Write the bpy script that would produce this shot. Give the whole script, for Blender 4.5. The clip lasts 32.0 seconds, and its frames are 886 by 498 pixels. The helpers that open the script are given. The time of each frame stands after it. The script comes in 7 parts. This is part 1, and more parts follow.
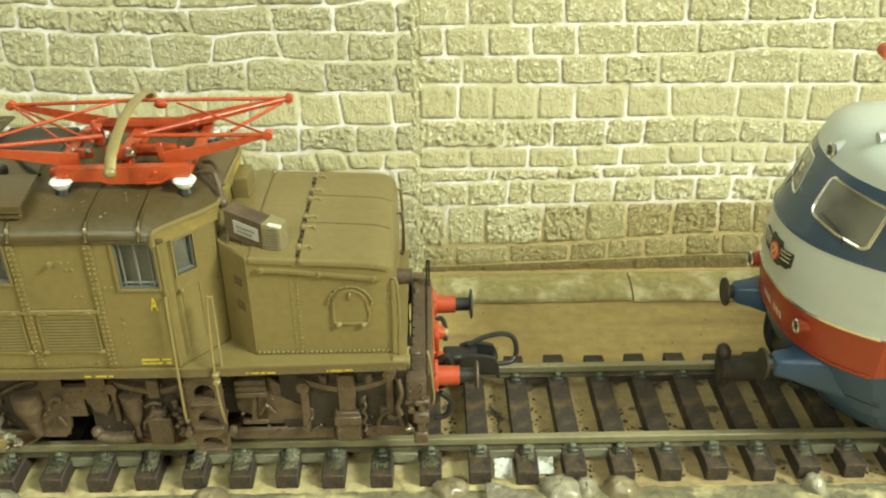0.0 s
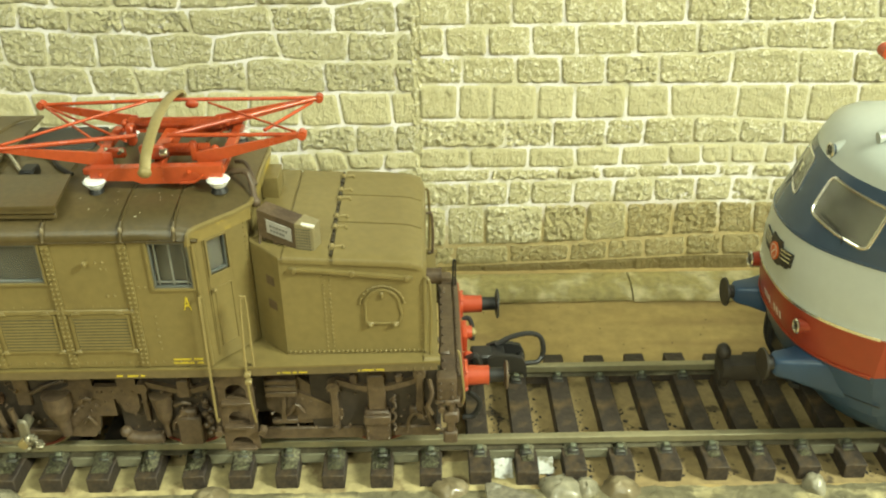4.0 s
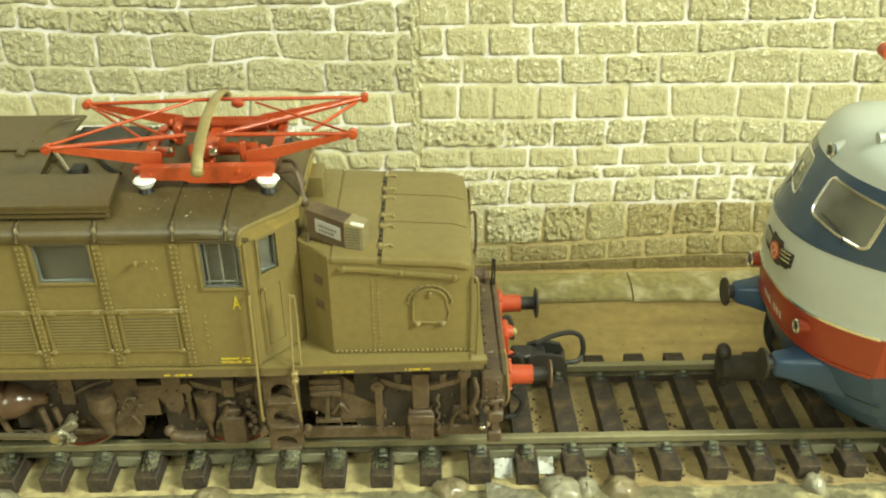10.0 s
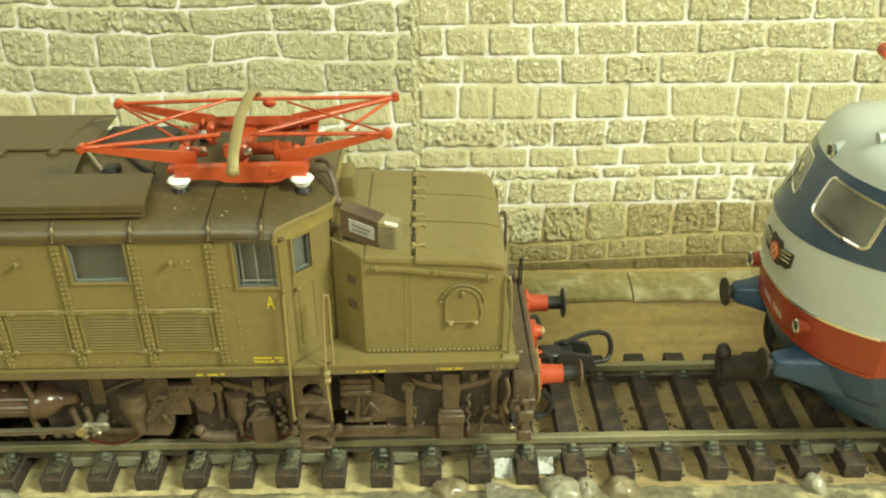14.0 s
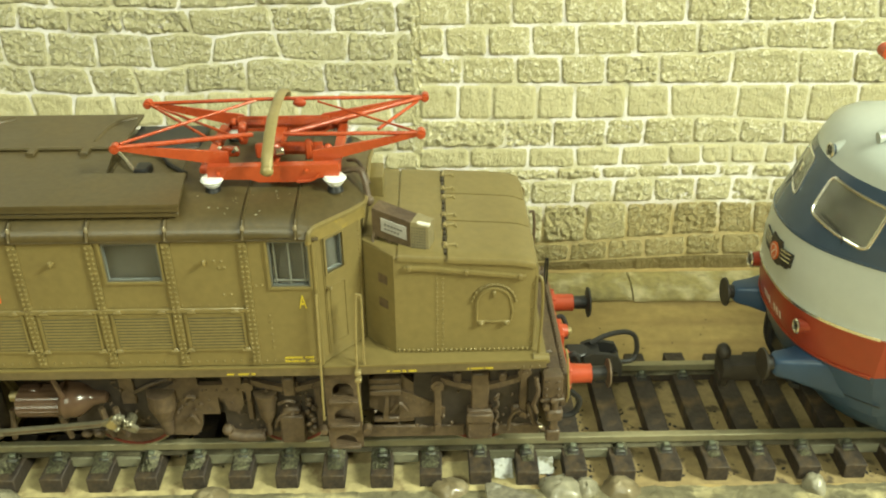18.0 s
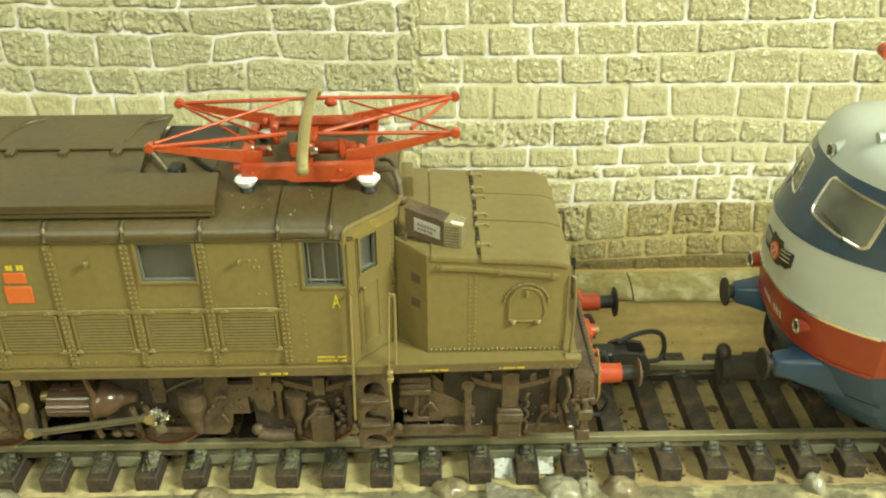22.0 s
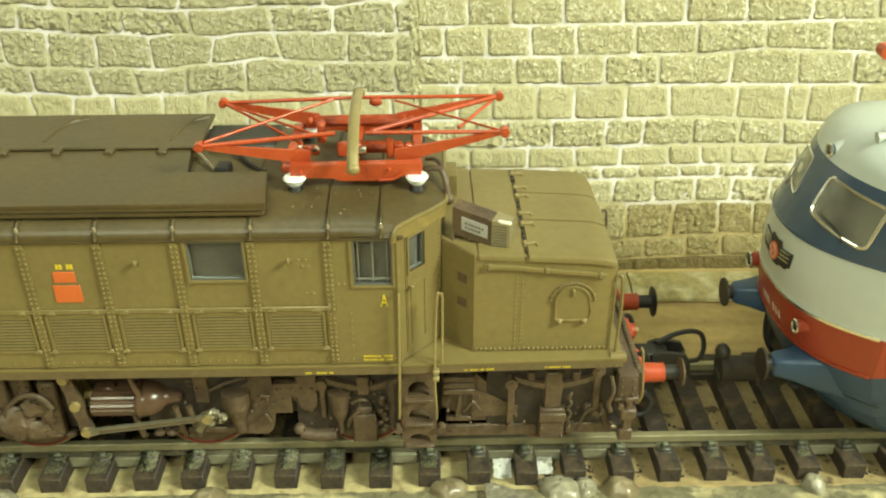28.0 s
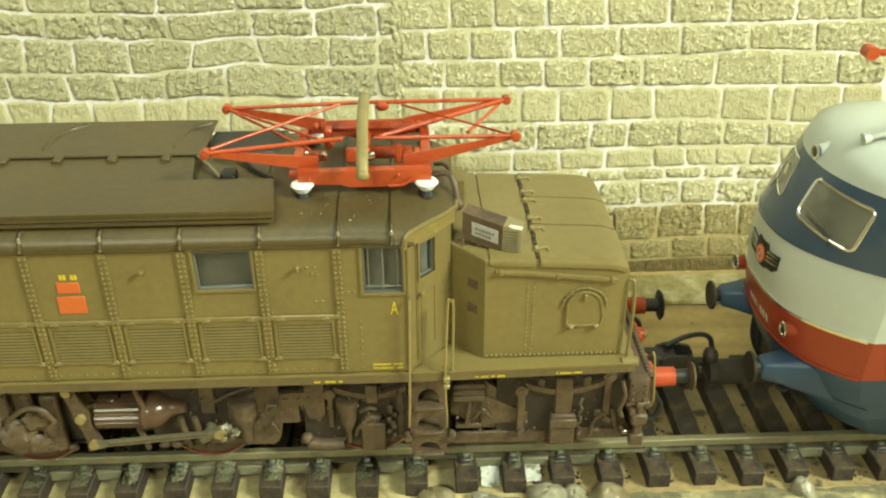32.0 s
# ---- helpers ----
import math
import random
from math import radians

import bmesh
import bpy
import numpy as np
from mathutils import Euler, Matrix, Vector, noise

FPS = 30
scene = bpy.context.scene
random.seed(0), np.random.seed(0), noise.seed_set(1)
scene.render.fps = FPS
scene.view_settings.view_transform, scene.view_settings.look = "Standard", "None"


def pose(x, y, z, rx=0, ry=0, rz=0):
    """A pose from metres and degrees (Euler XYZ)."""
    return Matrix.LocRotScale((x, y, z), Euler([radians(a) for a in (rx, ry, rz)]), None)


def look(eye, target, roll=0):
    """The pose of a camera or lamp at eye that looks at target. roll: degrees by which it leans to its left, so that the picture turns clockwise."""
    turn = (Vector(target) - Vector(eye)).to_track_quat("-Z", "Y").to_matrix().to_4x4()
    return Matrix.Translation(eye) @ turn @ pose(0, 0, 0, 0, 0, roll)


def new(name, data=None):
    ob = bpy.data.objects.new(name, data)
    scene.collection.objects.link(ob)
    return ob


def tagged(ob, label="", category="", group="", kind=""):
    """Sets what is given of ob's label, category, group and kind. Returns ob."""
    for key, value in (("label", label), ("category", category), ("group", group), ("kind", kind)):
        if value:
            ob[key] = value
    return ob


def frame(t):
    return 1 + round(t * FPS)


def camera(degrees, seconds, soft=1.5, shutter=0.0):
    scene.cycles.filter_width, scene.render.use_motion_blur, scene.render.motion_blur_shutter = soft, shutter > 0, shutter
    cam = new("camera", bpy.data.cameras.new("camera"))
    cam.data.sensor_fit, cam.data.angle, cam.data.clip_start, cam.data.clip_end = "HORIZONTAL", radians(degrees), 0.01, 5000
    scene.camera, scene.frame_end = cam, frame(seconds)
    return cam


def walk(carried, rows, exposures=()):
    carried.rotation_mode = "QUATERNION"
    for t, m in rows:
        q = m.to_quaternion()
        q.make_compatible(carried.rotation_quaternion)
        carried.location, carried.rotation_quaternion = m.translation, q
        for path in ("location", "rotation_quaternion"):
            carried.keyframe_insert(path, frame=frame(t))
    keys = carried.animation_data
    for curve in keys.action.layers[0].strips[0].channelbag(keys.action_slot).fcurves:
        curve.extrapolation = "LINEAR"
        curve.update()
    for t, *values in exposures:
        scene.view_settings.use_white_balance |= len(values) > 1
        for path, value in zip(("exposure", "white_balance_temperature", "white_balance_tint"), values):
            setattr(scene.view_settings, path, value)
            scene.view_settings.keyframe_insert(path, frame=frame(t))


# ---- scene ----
cam = camera(52.514, 32.0, soft=2.1)
walk(cam, [
    (0, pose(0.00000, -0.11428, 0.09552, 59.618, 0.230, -1.159)),
    (27.5, pose(0.00000, -0.11428, 0.09552, 59.618, 0.230, -1.159)),
    (28, pose(0.00043, -0.11440, 0.09522, 59.755, 0.279, -1.068)),
    (28.5, pose(0.00052, -0.11419, 0.09512, 59.806, 0.348, -1.229)),
    (29, pose(0.00046, -0.11388, 0.09530, 59.776, 0.339, -1.487)),
    (29.5, pose(0.00061, -0.11376, 0.09525, 59.787, 0.355, -1.566)),
    (30, pose(0.00059, -0.11376, 0.09524, 59.788, 0.347, -1.568)),
    (30.5, pose(0.00067, -0.11339, 0.09526, 59.758, 0.331, -1.698)),
    (31, pose(0.00062, -0.11304, 0.09517, 59.811, 0.306, -1.967)),
    (31.5, pose(0.00040, -0.11301, 0.09508, 59.875, 0.346, -2.153)),
    (32, pose(0.00045, -0.11277, 0.09495, 59.880, 0.315, -2.211)),
], exposures=[(0, 0.0, 6250, 14), (1, 0.0, 6400, 12), (3, 0.0, 6450, 11), (6, 0.0, 6500, 10), (32, 0.0, 6500, 10)])

# ---- light: a lamp above and to the right of the layout, plus fill added at front left and overhead ----
world = bpy.data.worlds.new("room_air")
scene.world = world
world.use_nodes = True
world.node_tree.nodes["Background"].inputs[0].default_value = (0.9, 0.95, 0.7, 1)
world.node_tree.nodes["Background"].inputs[1].default_value = 0.02


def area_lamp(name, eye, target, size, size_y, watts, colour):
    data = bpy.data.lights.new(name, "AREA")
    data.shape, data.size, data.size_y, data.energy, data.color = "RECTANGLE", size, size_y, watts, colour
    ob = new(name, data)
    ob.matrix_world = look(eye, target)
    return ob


LAMP = (0.905, 1.0, 0.735)
area_lamp("work_lamp_light", (0.55, -0.28, 0.50), (0.03, 0.03, 0.02), 0.22, 0.14, 10.4, LAMP)
# fill added from front left; no lamp is seen there
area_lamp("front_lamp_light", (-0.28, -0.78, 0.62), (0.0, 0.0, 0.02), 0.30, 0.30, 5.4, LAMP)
# unseen overhead source, added as ambient fill
area_lamp("ceiling_lamp_light", (-0.1, -0.3, 1.55), (0.0, 0.0, 0), 0.6, 0.6, 6.5, LAMP)

# ---- helpers: all lengths below are in millimetres ----
MM = 0.001
rng = random.Random(7)


def part(name, bm, material, parent=None, label="", angle=38, smooth=True):
    """Links a bmesh, in millimetres, as one mesh object."""
    bmesh.ops.recalc_face_normals(bm, faces=bm.faces)
    for v in bm.verts:
        v.co *= MM
    me = bpy.data.meshes.new(name)
    bm.to_mesh(me)
    bm.free()
    me.materials.append(material)
    if smooth:
        me.shade_smooth()
        me.set_sharp_from_angle(angle=radians(angle))
    ob = new(name, me)
    if parent is not None:
        ob.parent = parent
    if label:
        tagged(ob, label)
    return ob


def empty(name, x=0, y=0, z=0):
    ob = new(name)
    ob.empty_display_size = 0.005
    ob.location = (x * MM, y * MM, z * MM)
    return ob


def box(bm, x0, x1, y0, y1, z0, z1, bevel=0.0, seg=1):
    m = Matrix.LocRotScale(((x0 + x1) / 2, (y0 + y1) / 2, (z0 + z1) / 2), None, (abs(x1 - x0), abs(y1 - y0), abs(z1 - z0)))
    made = bmesh.ops.create_cube(bm, size=1, matrix=m)
    if bevel:
        edges = {e for v in made["verts"] for e in v.link_edges}
        bmesh.ops.bevel(bm, geom=list(edges), offset=bevel, segments=seg, affect="EDGES", profile=0.6)
    return bm


def cyl(bm, a, b, r, r2=None, seg=12, caps=True):
    a, b = Vector(a), Vector(b)
    d = b - a
    m = Matrix.Translation((a + b) / 2) @ d.to_track_quat("Z", "Y").to_matrix().to_4x4()
    bmesh.ops.create_cone(bm, cap_ends=caps, segments=seg, radius1=r, radius2=r if r2 is None else r2, depth=d.length, matrix=m)
    return bm


def ball(bm, c, r, sx=1, sy=1, sz=1, u=10, v=6):
    m = Matrix.LocRotScale(c, None, (sx, sy, sz))
    bmesh.ops.create_uvsphere(bm, u_segments=u, v_segments=v, radius=r, matrix=m)
    return bm


def prism(bm, pts, axis, a, b):
    """A 2D outline drawn out along an axis. X: pts are (y, z); Y: (x, z); Z: (x, y)."""
    def place(p, d):
        return {"X": (d, p[0], p[1]), "Y": (p[0], d, p[1]), "Z": (p[0], p[1], d)}[axis]
    lo = [bm.verts.new(place(p, a)) for p in pts]
    hi = [bm.verts.new(place(p, b)) for p in pts]
    bm.faces.new(lo)
    bm.faces.new(hi[::-1])
    n = len(pts)
    for i in range(n):
        bm.faces.new((lo[i], hi[i], hi[(i + 1) % n], lo[(i + 1) % n]))
    return bm


def tube(bm, pts, r, seg=8, turns=4):
    """A round wire through points, its bends smoothed."""
    pts = [Vector(p) for p in pts]
    if len(pts) > 2 and turns > 1:
        fine = []
        ext = [pts[0] * 2 - pts[1]] + pts + [pts[-1] * 2 - pts[-2]]
        for i in range(1, len(ext) - 2):
            p0, p1, p2, p3 = ext[i - 1:i + 3]
            for k in range(turns):
                t = k / turns
                fine.append(0.5 * (2 * p1 + (p2 - p0) * t + (2 * p0 - 5 * p1 + 4 * p2 - p3) * t * t + (3 * p1 - p0 - 3 * p2 + p3) * t ** 3))
        fine.append(pts[-1])
        pts = fine
    rings, side = [], None
    for i, p in enumerate(pts):
        d = (pts[min(i + 1, len(pts) - 1)] - pts[max(i - 1, 0)]).normalized()
        if side is None:
            side = d.orthogonal().normalized()
        side = (side - d * side.dot(d)).normalized()
        up = d.cross(side)
        rings.append([bm.verts.new(p + r * (math.cos(2 * math.pi * k / seg) * side + math.sin(2 * math.pi * k / seg) * up)) for k in range(seg)])
    for a, b in zip(rings, rings[1:]):
        for k in range(seg):
            bm.faces.new((a[k], a[(k + 1) % seg], b[(k + 1) % seg], b[k]))
    bm.faces.new(rings[0][::-1])
    bm.faces.new(rings[-1])
    return bm


def loft(bm, rings, closed=True, cap=True):
    """Skins a row of point rings."""
    rows = [[bm.verts.new(p) for p in ring] for ring in rings]
    n = len(rows[0])
    for a, b in zip(rows, rows[1:]):
        for k in range(n if closed else n - 1):
            bm.faces.new((a[k], a[(k + 1) % n], b[(k + 1) % n], b[k]))
    if cap:
        bm.faces.new(rows[0][::-1])
        bm.faces.new(rows[-1])
    return bm


def B():
    return bmesh.new()


# ---- materials ----
def mat(name, colour, rough=0.5, metal=0.0, vary=0.15, fine=1500, coarse=120, bump=0.15, depth=0.0002, second=None, island=0.0, patch=(0.45, 0.7), coat=0.0, spec=0.5, stretch=None):
    """A surface with fine grain, broad stains towards a second colour, and relief."""
    m = bpy.data.materials.new(name)
    m.use_nodes = True
    n, l = m.node_tree.nodes, m.node_tree.links
    s = n["Principled BSDF"]
    s.inputs["Metallic"].default_value = metal
    s.inputs["Coat Weight"].default_value = coat
    s.inputs["Specular IOR Level"].default_value = spec
    co = n.new("ShaderNodeTexCoord")
    grain = n.new("ShaderNodeTexNoise")
    grain.inputs["Scale"].default_value, grain.inputs["Detail"].default_value = fine, 4
    broad = n.new("ShaderNodeTexNoise")
    broad.inputs["Scale"].default_value, broad.inputs["Detail"].default_value = coarse, 5
    l.new(co.outputs["Object"], grain.inputs["Vector"])
    if stretch:
        drawn = n.new("ShaderNodeMapping")
        drawn.inputs["Scale"].default_value = stretch
        l.new(co.outputs["Object"], drawn.inputs["Vector"])
        l.new(drawn.outputs["Vector"], broad.inputs["Vector"])
    else:
        l.new(co.outputs["Object"], broad.inputs["Vector"])
    ramp = n.new("ShaderNodeMapRange")
    ramp.inputs["From Min"].default_value, ramp.inputs["From Max"].default_value = patch
    l.new(broad.outputs["Fac"], ramp.inputs["Value"])
    mix = n.new("ShaderNodeMix")
    mix.data_type = "RGBA"
    two = second or tuple(c * (1 - vary) for c in colour)
    mix.inputs["A"].default_value, mix.inputs["B"].default_value = (*colour, 1), (*two, 1)
    l.new(ramp.outputs["Result"], mix.inputs["Factor"])
    val = n.new("ShaderNodeMapRange")
    val.inputs["From Min"].default_value, val.inputs["From Max"].default_value = 0.25, 0.75
    val.inputs["To Min"].default_value, val.inputs["To Max"].default_value = 1 - vary, 1 + vary
    l.new(grain.outputs["Fac"], val.inputs["Value"])
    hsv = n.new("ShaderNodeHueSaturation")
    l.new(mix.outputs["Result"], hsv.inputs["Color"])
    if island:
        info = n.new("ShaderNodeObjectInfo")
        rnd = n.new("ShaderNodeMapRange")
        rnd.inputs["To Min"].default_value, rnd.inputs["To Max"].default_value = 1 - island, 1 + island
        l.new(info.outputs["Random"], rnd.inputs["Value"])
        mul = n.new("ShaderNodeMath")
        mul.operation = "MULTIPLY"
        l.new(rnd.outputs["Result"], mul.inputs[0])
        l.new(val.outputs["Result"], mul.inputs[1])
        l.new(mul.outputs[0], hsv.inputs["Value"])
    else:
        l.new(val.outputs["Result"], hsv.inputs["Value"])
    l.new(hsv.outputs["Color"], s.inputs["Base Color"])
    ro = n.new("ShaderNodeMapRange")
    ro.inputs["To Min"].default_value, ro.inputs["To Max"].default_value = max(rough - 0.1, 0.02), min(rough + 0.12, 1)
    l.new(broad.outputs["Fac"], ro.inputs["Value"])
    l.new(ro.outputs["Result"], s.inputs["Roughness"])
    if bump:
        bp = n.new("ShaderNodeBump")
        bp.inputs["Strength"].default_value, bp.inputs["Distance"].default_value = bump, depth
        l.new(grain.outputs["Fac"], bp.inputs["Height"])
        l.new(bp.outputs["Normal"], s.inputs["Normal"])
    return m


def glass(name, tint, rough=0.05):
    m = bpy.data.materials.new(name)
    m.use_nodes = True
    s = m.node_tree.nodes["Principled BSDF"]
    s.inputs["Base Color"].default_value = (*tint, 1)
    s.inputs["Roughness"].default_value = rough
    s.inputs["Transmission Weight"].default_value = 1
    s.inputs["IOR"].default_value = 1.45
    return m


KHAKI = mat("khaki_paint", (0.188, 0.143, 0.052), 0.42, vary=0.09, fine=900, coarse=60, bump=0.10, second=(0.170, 0.127, 0.046))
BAND = mat("olive_brown_frame_paint", (0.135, 0.100, 0.046), 0.42, vary=0.14, fine=1100, coarse=90, bump=0.2, second=(0.105, 0.077, 0.037))
GLINT = mat("strap_glint_paint", (0.30, 0.25, 0.16), 0.18, metal=0.3, vary=0.1, bump=0.1)
ROOF = mat("dark_brown_roof_paint", (0.073, 0.053, 0.021), 0.40, vary=0.16, fine=1200, coarse=90, bump=0.14, second=(0.096, 0.067, 0.026))
CHASSIS = mat("brown_chassis_paint", (0.104, 0.070, 0.040), 0.5, vary=0.25, fine=1300, coarse=260, bump=0.6, second=(0.070, 0.046, 0.030))
BROWNPLASTIC = mat("red_brown_plastic", (0.090, 0.052, 0.031), 0.22, vary=0.08, fine=1500, coarse=150, bump=0.04)
BLACK = mat("black_plastic", (0.018, 0.017, 0.016), 0.45, vary=0.15, bump=0.1)
RED = mat("red_paint", (0.41, 0.062, 0.022), 0.38, vary=0.06, bump=0.06)
PANTORED = mat("pantograph_red_enamel", (0.44, 0.070, 0.020), 0.26, vary=0.10, coarse=200, bump=0.05, second=(0.33, 0.045, 0.014))
WHITE = mat("white_insulator_glaze", (0.85, 0.85, 0.82), 0.3, vary=0.04, bump=0.05)
BRASS = mat("olive_brass", (0.30, 0.235, 0.10), 0.38, metal=0.2, vary=0.1, coarse=300, bump=0.1)
BARE = mat("bare_bright_steel", (0.62, 0.58, 0.46), 0.22, metal=0.9, vary=0.1, fine=1500, bump=0.25)
YELLOW = mat("yellow_lettering", (0.62, 0.47, 0.03), 0.5, vary=0.05, bump=0)
ORANGE = mat("orange_red_plate", (0.58, 0.125, 0.03), 0.42, vary=0.05, bump=0)
PRINTGREY = mat("faded_grey_print", (0.16, 0.15, 0.14), 0.6, vary=0.1, bump=0)
PLATE = mat("worn_grey_plate", (0.42, 0.40, 0.37), 0.5, vary=0.1, bump=0.1)
PALE = mat("pale_lettering", (0.75, 0.72, 0.62), 0.5, vary=0.05, bump=0)
# dark tone that paints the shade inside openings
SHADEFILL = mat("painted_opening_shade", (0.055, 0.053, 0.043), 0.8, vary=0.2, bump=0)
GLASS = glass("window_glass", (0.80, 0.82, 0.80))
GLAZING = mat("pale_grey_glazing_bar", (0.16, 0.16, 0.135), 0.35, vary=0.05, bump=0)
BLUEFRAME = mat("blue_grey_window_frame", (0.110, 0.115, 0.105), 0.4, vary=0.05, bump=0)
RAIL = mat("nickel_silver_rail", (0.27, 0.24, 0.14), 0.36, metal=0.3, vary=0.12, fine=900, coarse=60, bump=0.12, second=(0.23, 0.205, 0.12))
SLEEPER = mat("black_brown_sleeper_plastic", (0.036, 0.026, 0.019), 0.7, vary=0.4, fine=900, coarse=330, bump=0.9, depth=0.0003, second=(0.088, 0.058, 0.027))
BOARD = mat("pale_plywood_board", (0.42, 0.305, 0.118), 0.7, vary=0.15, fine=500, coarse=150, bump=0.25, second=(0.30, 0.205, 0.085), patch=(0.5, 0.68), stretch=(0.14, 1, 1))


def stone_mat(name, tan, pale, dark, cream, relief=0.0015, specks=0.85):
    """Cast stone: pitted relief, tan body, highlight and shade painted on high spots and pits, no two blocks alike."""
    m = bpy.data.materials.new(name)
    m.use_nodes = True
    n, l = m.node_tree.nodes, m.node_tree.links
    s = n["Principled BSDF"]
    s.inputs["Roughness"].default_value = 0.7
    co = n.new("ShaderNodeTexCoord")
    info = n.new("ShaderNodeObjectInfo")

    def noise_tex(scale, detail, rough, warp=0.0):
        t = n.new("ShaderNodeTexNoise")
        t.inputs["Scale"].default_value, t.inputs["Detail"].default_value, t.inputs["Roughness"].default_value, t.inputs["Distortion"].default_value = scale, detail, rough, warp
        l.new(co.outputs["Object"], t.inputs["Vector"])
        return t

    def span(src, a, b, c, d):
        r = n.new("ShaderNodeMapRange")
        for k, v in zip(("From Min", "From Max", "To Min", "To Max"), (a, b, c, d)):
            r.inputs[k].default_value = v
        l.new(src, r.inputs["Value"])
        return r.outputs["Result"]

    def blend(fac, a, b):
        x = n.new("ShaderNodeMix")
        x.data_type = "RGBA"
        l.new(fac, x.inputs["Factor"])
        for key, v in (("A", a), ("B", b)):
            if isinstance(v, tuple):
                x.inputs[key].default_value = (*v, 1)
            else:
                l.new(v, x.inputs[key])
        return x.outputs["Result"]

    pits, hew, stain = noise_tex(1150, 5, 0.62, 0.5), noise_tex(2200, 3, 0.6), noise_tex(38, 4, 0.5)
    squeeze = n.new("ShaderNodeMapping")
    squeeze.inputs["Scale"].default_value = (1, 1, 0.4)
    l.new(co.outputs["Object"], squeeze.inputs["Vector"])
    l.new(squeeze.outputs["Vector"], hew.inputs["Vector"])
    tone = blend(span(info.outputs["Random"], 0, 1, 0, 1), tan, pale)
    tone = blend(span(stain.outputs["Fac"], 0.56, 0.74, 0, 0.35), tone, dark)
    # pits darkened and high spots creamed: relief shading put into the tone
    tone = blend(span(pits.outputs["Fac"], 0.44, 0.34, 0, specks * 0.6), tone, dark)
    tone = blend(span(pits.outputs["Fac"], 0.53, 0.63, 0, specks), tone, cream)
    smear = noise_tex(230, 5, 0.7, 1.2)
    tone = blend(span(smear.outputs["Fac"], 0.60, 0.66, 0, 0.5), tone, cream)
    l.new(tone, s.inputs["Base Color"])
    b1, b2 = n.new("ShaderNodeBump"), n.new("ShaderNodeBump")
    b1.inputs["Strength"].default_value, b1.inputs["Distance"].default_value = 1.0, relief
    b2.inputs["Strength"].default_value, b2.inputs["Distance"].default_value = 0.8, 0.0004
    l.new(pits.outputs["Fac"], b1.inputs["Height"])
    l.new(hew.outputs["Fac"], b2.inputs["Height"])
    l.new(b1.outputs["Normal"], b2.inputs["Normal"])
    l.new(b2.outputs["Normal"], s.inputs["Normal"])
    return m


STONE = stone_mat("olive_cast_stone", (0.475, 0.42, 0.232), (0.525, 0.466, 0.268), (0.415, 0.363, 0.184), (0.78, 0.725, 0.53), 0.0008, 0.85)
SMOOTHSTONE = stone_mat("smooth_olive_cast_stone", (0.46, 0.407, 0.228), (0.508, 0.451, 0.262), (0.42, 0.375, 0.20), (0.62, 0.575, 0.40), 0.0004, 0.3)
LEFTSTONE = stone_mat("worn_olive_cast_stone", (0.465, 0.415, 0.238), (0.53, 0.475, 0.283), (0.39, 0.345, 0.18), (0.69, 0.64, 0.50), 0.0011, 0.65)
# browner stone for the low courses, its colour deepened to paint in shade
MIDSTONE_SHADE = stone_mat("tan_stone_with_shade", (0.440, 0.370, 0.179), (0.480, 0.406, 0.198), (0.336, 0.272, 0.110), (0.624, 0.552, 0.334), 0.0013, 0.85)
BROWNSTONE_SHADE = stone_mat("brown_stone_with_shade", (0.370, 0.293, 0.122), (0.409, 0.325, 0.141), (0.251, 0.182, 0.069), (0.488, 0.423, 0.238), 0.0014, 0.8)
FOOTSTONE_SHADE = stone_mat("foot_stone_with_shade", (0.135, 0.098, 0.030), (0.165, 0.12, 0.038), (0.13, 0.096, 0.034), (0.28, 0.22, 0.09), 0.0005, 0.4)
MORTAR = mat("chalky_mortar", (0.71, 0.66, 0.63), 0.85, vary=0.06, fine=900, coarse=140, bump=0.4, depth=0.0004, second=(0.56, 0.51, 0.345), patch=(0.47, 0.57))


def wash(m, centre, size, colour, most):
    """A brown stain and painted shade, with a wandering edge, set into a material about one spot."""
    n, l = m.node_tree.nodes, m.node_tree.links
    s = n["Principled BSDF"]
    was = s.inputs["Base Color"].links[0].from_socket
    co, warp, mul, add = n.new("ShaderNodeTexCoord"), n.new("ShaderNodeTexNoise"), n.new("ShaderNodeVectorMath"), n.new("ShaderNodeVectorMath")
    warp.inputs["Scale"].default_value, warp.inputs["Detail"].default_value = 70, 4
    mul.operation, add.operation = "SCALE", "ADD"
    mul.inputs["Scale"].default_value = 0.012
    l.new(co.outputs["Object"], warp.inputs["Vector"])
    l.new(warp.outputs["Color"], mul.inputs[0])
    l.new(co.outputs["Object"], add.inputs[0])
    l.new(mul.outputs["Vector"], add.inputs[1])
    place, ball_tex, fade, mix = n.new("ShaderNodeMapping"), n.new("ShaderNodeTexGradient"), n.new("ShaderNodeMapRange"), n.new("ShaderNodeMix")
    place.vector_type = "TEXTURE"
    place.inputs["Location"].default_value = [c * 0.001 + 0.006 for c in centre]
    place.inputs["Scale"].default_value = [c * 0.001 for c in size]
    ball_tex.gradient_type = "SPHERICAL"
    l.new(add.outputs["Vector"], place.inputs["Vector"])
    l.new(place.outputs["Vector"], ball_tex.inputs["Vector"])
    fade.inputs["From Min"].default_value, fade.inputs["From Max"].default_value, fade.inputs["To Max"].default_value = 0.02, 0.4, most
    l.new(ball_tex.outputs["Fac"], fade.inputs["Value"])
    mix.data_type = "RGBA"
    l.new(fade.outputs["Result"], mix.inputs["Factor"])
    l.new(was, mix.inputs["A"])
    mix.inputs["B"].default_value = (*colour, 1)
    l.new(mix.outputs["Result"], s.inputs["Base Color"])


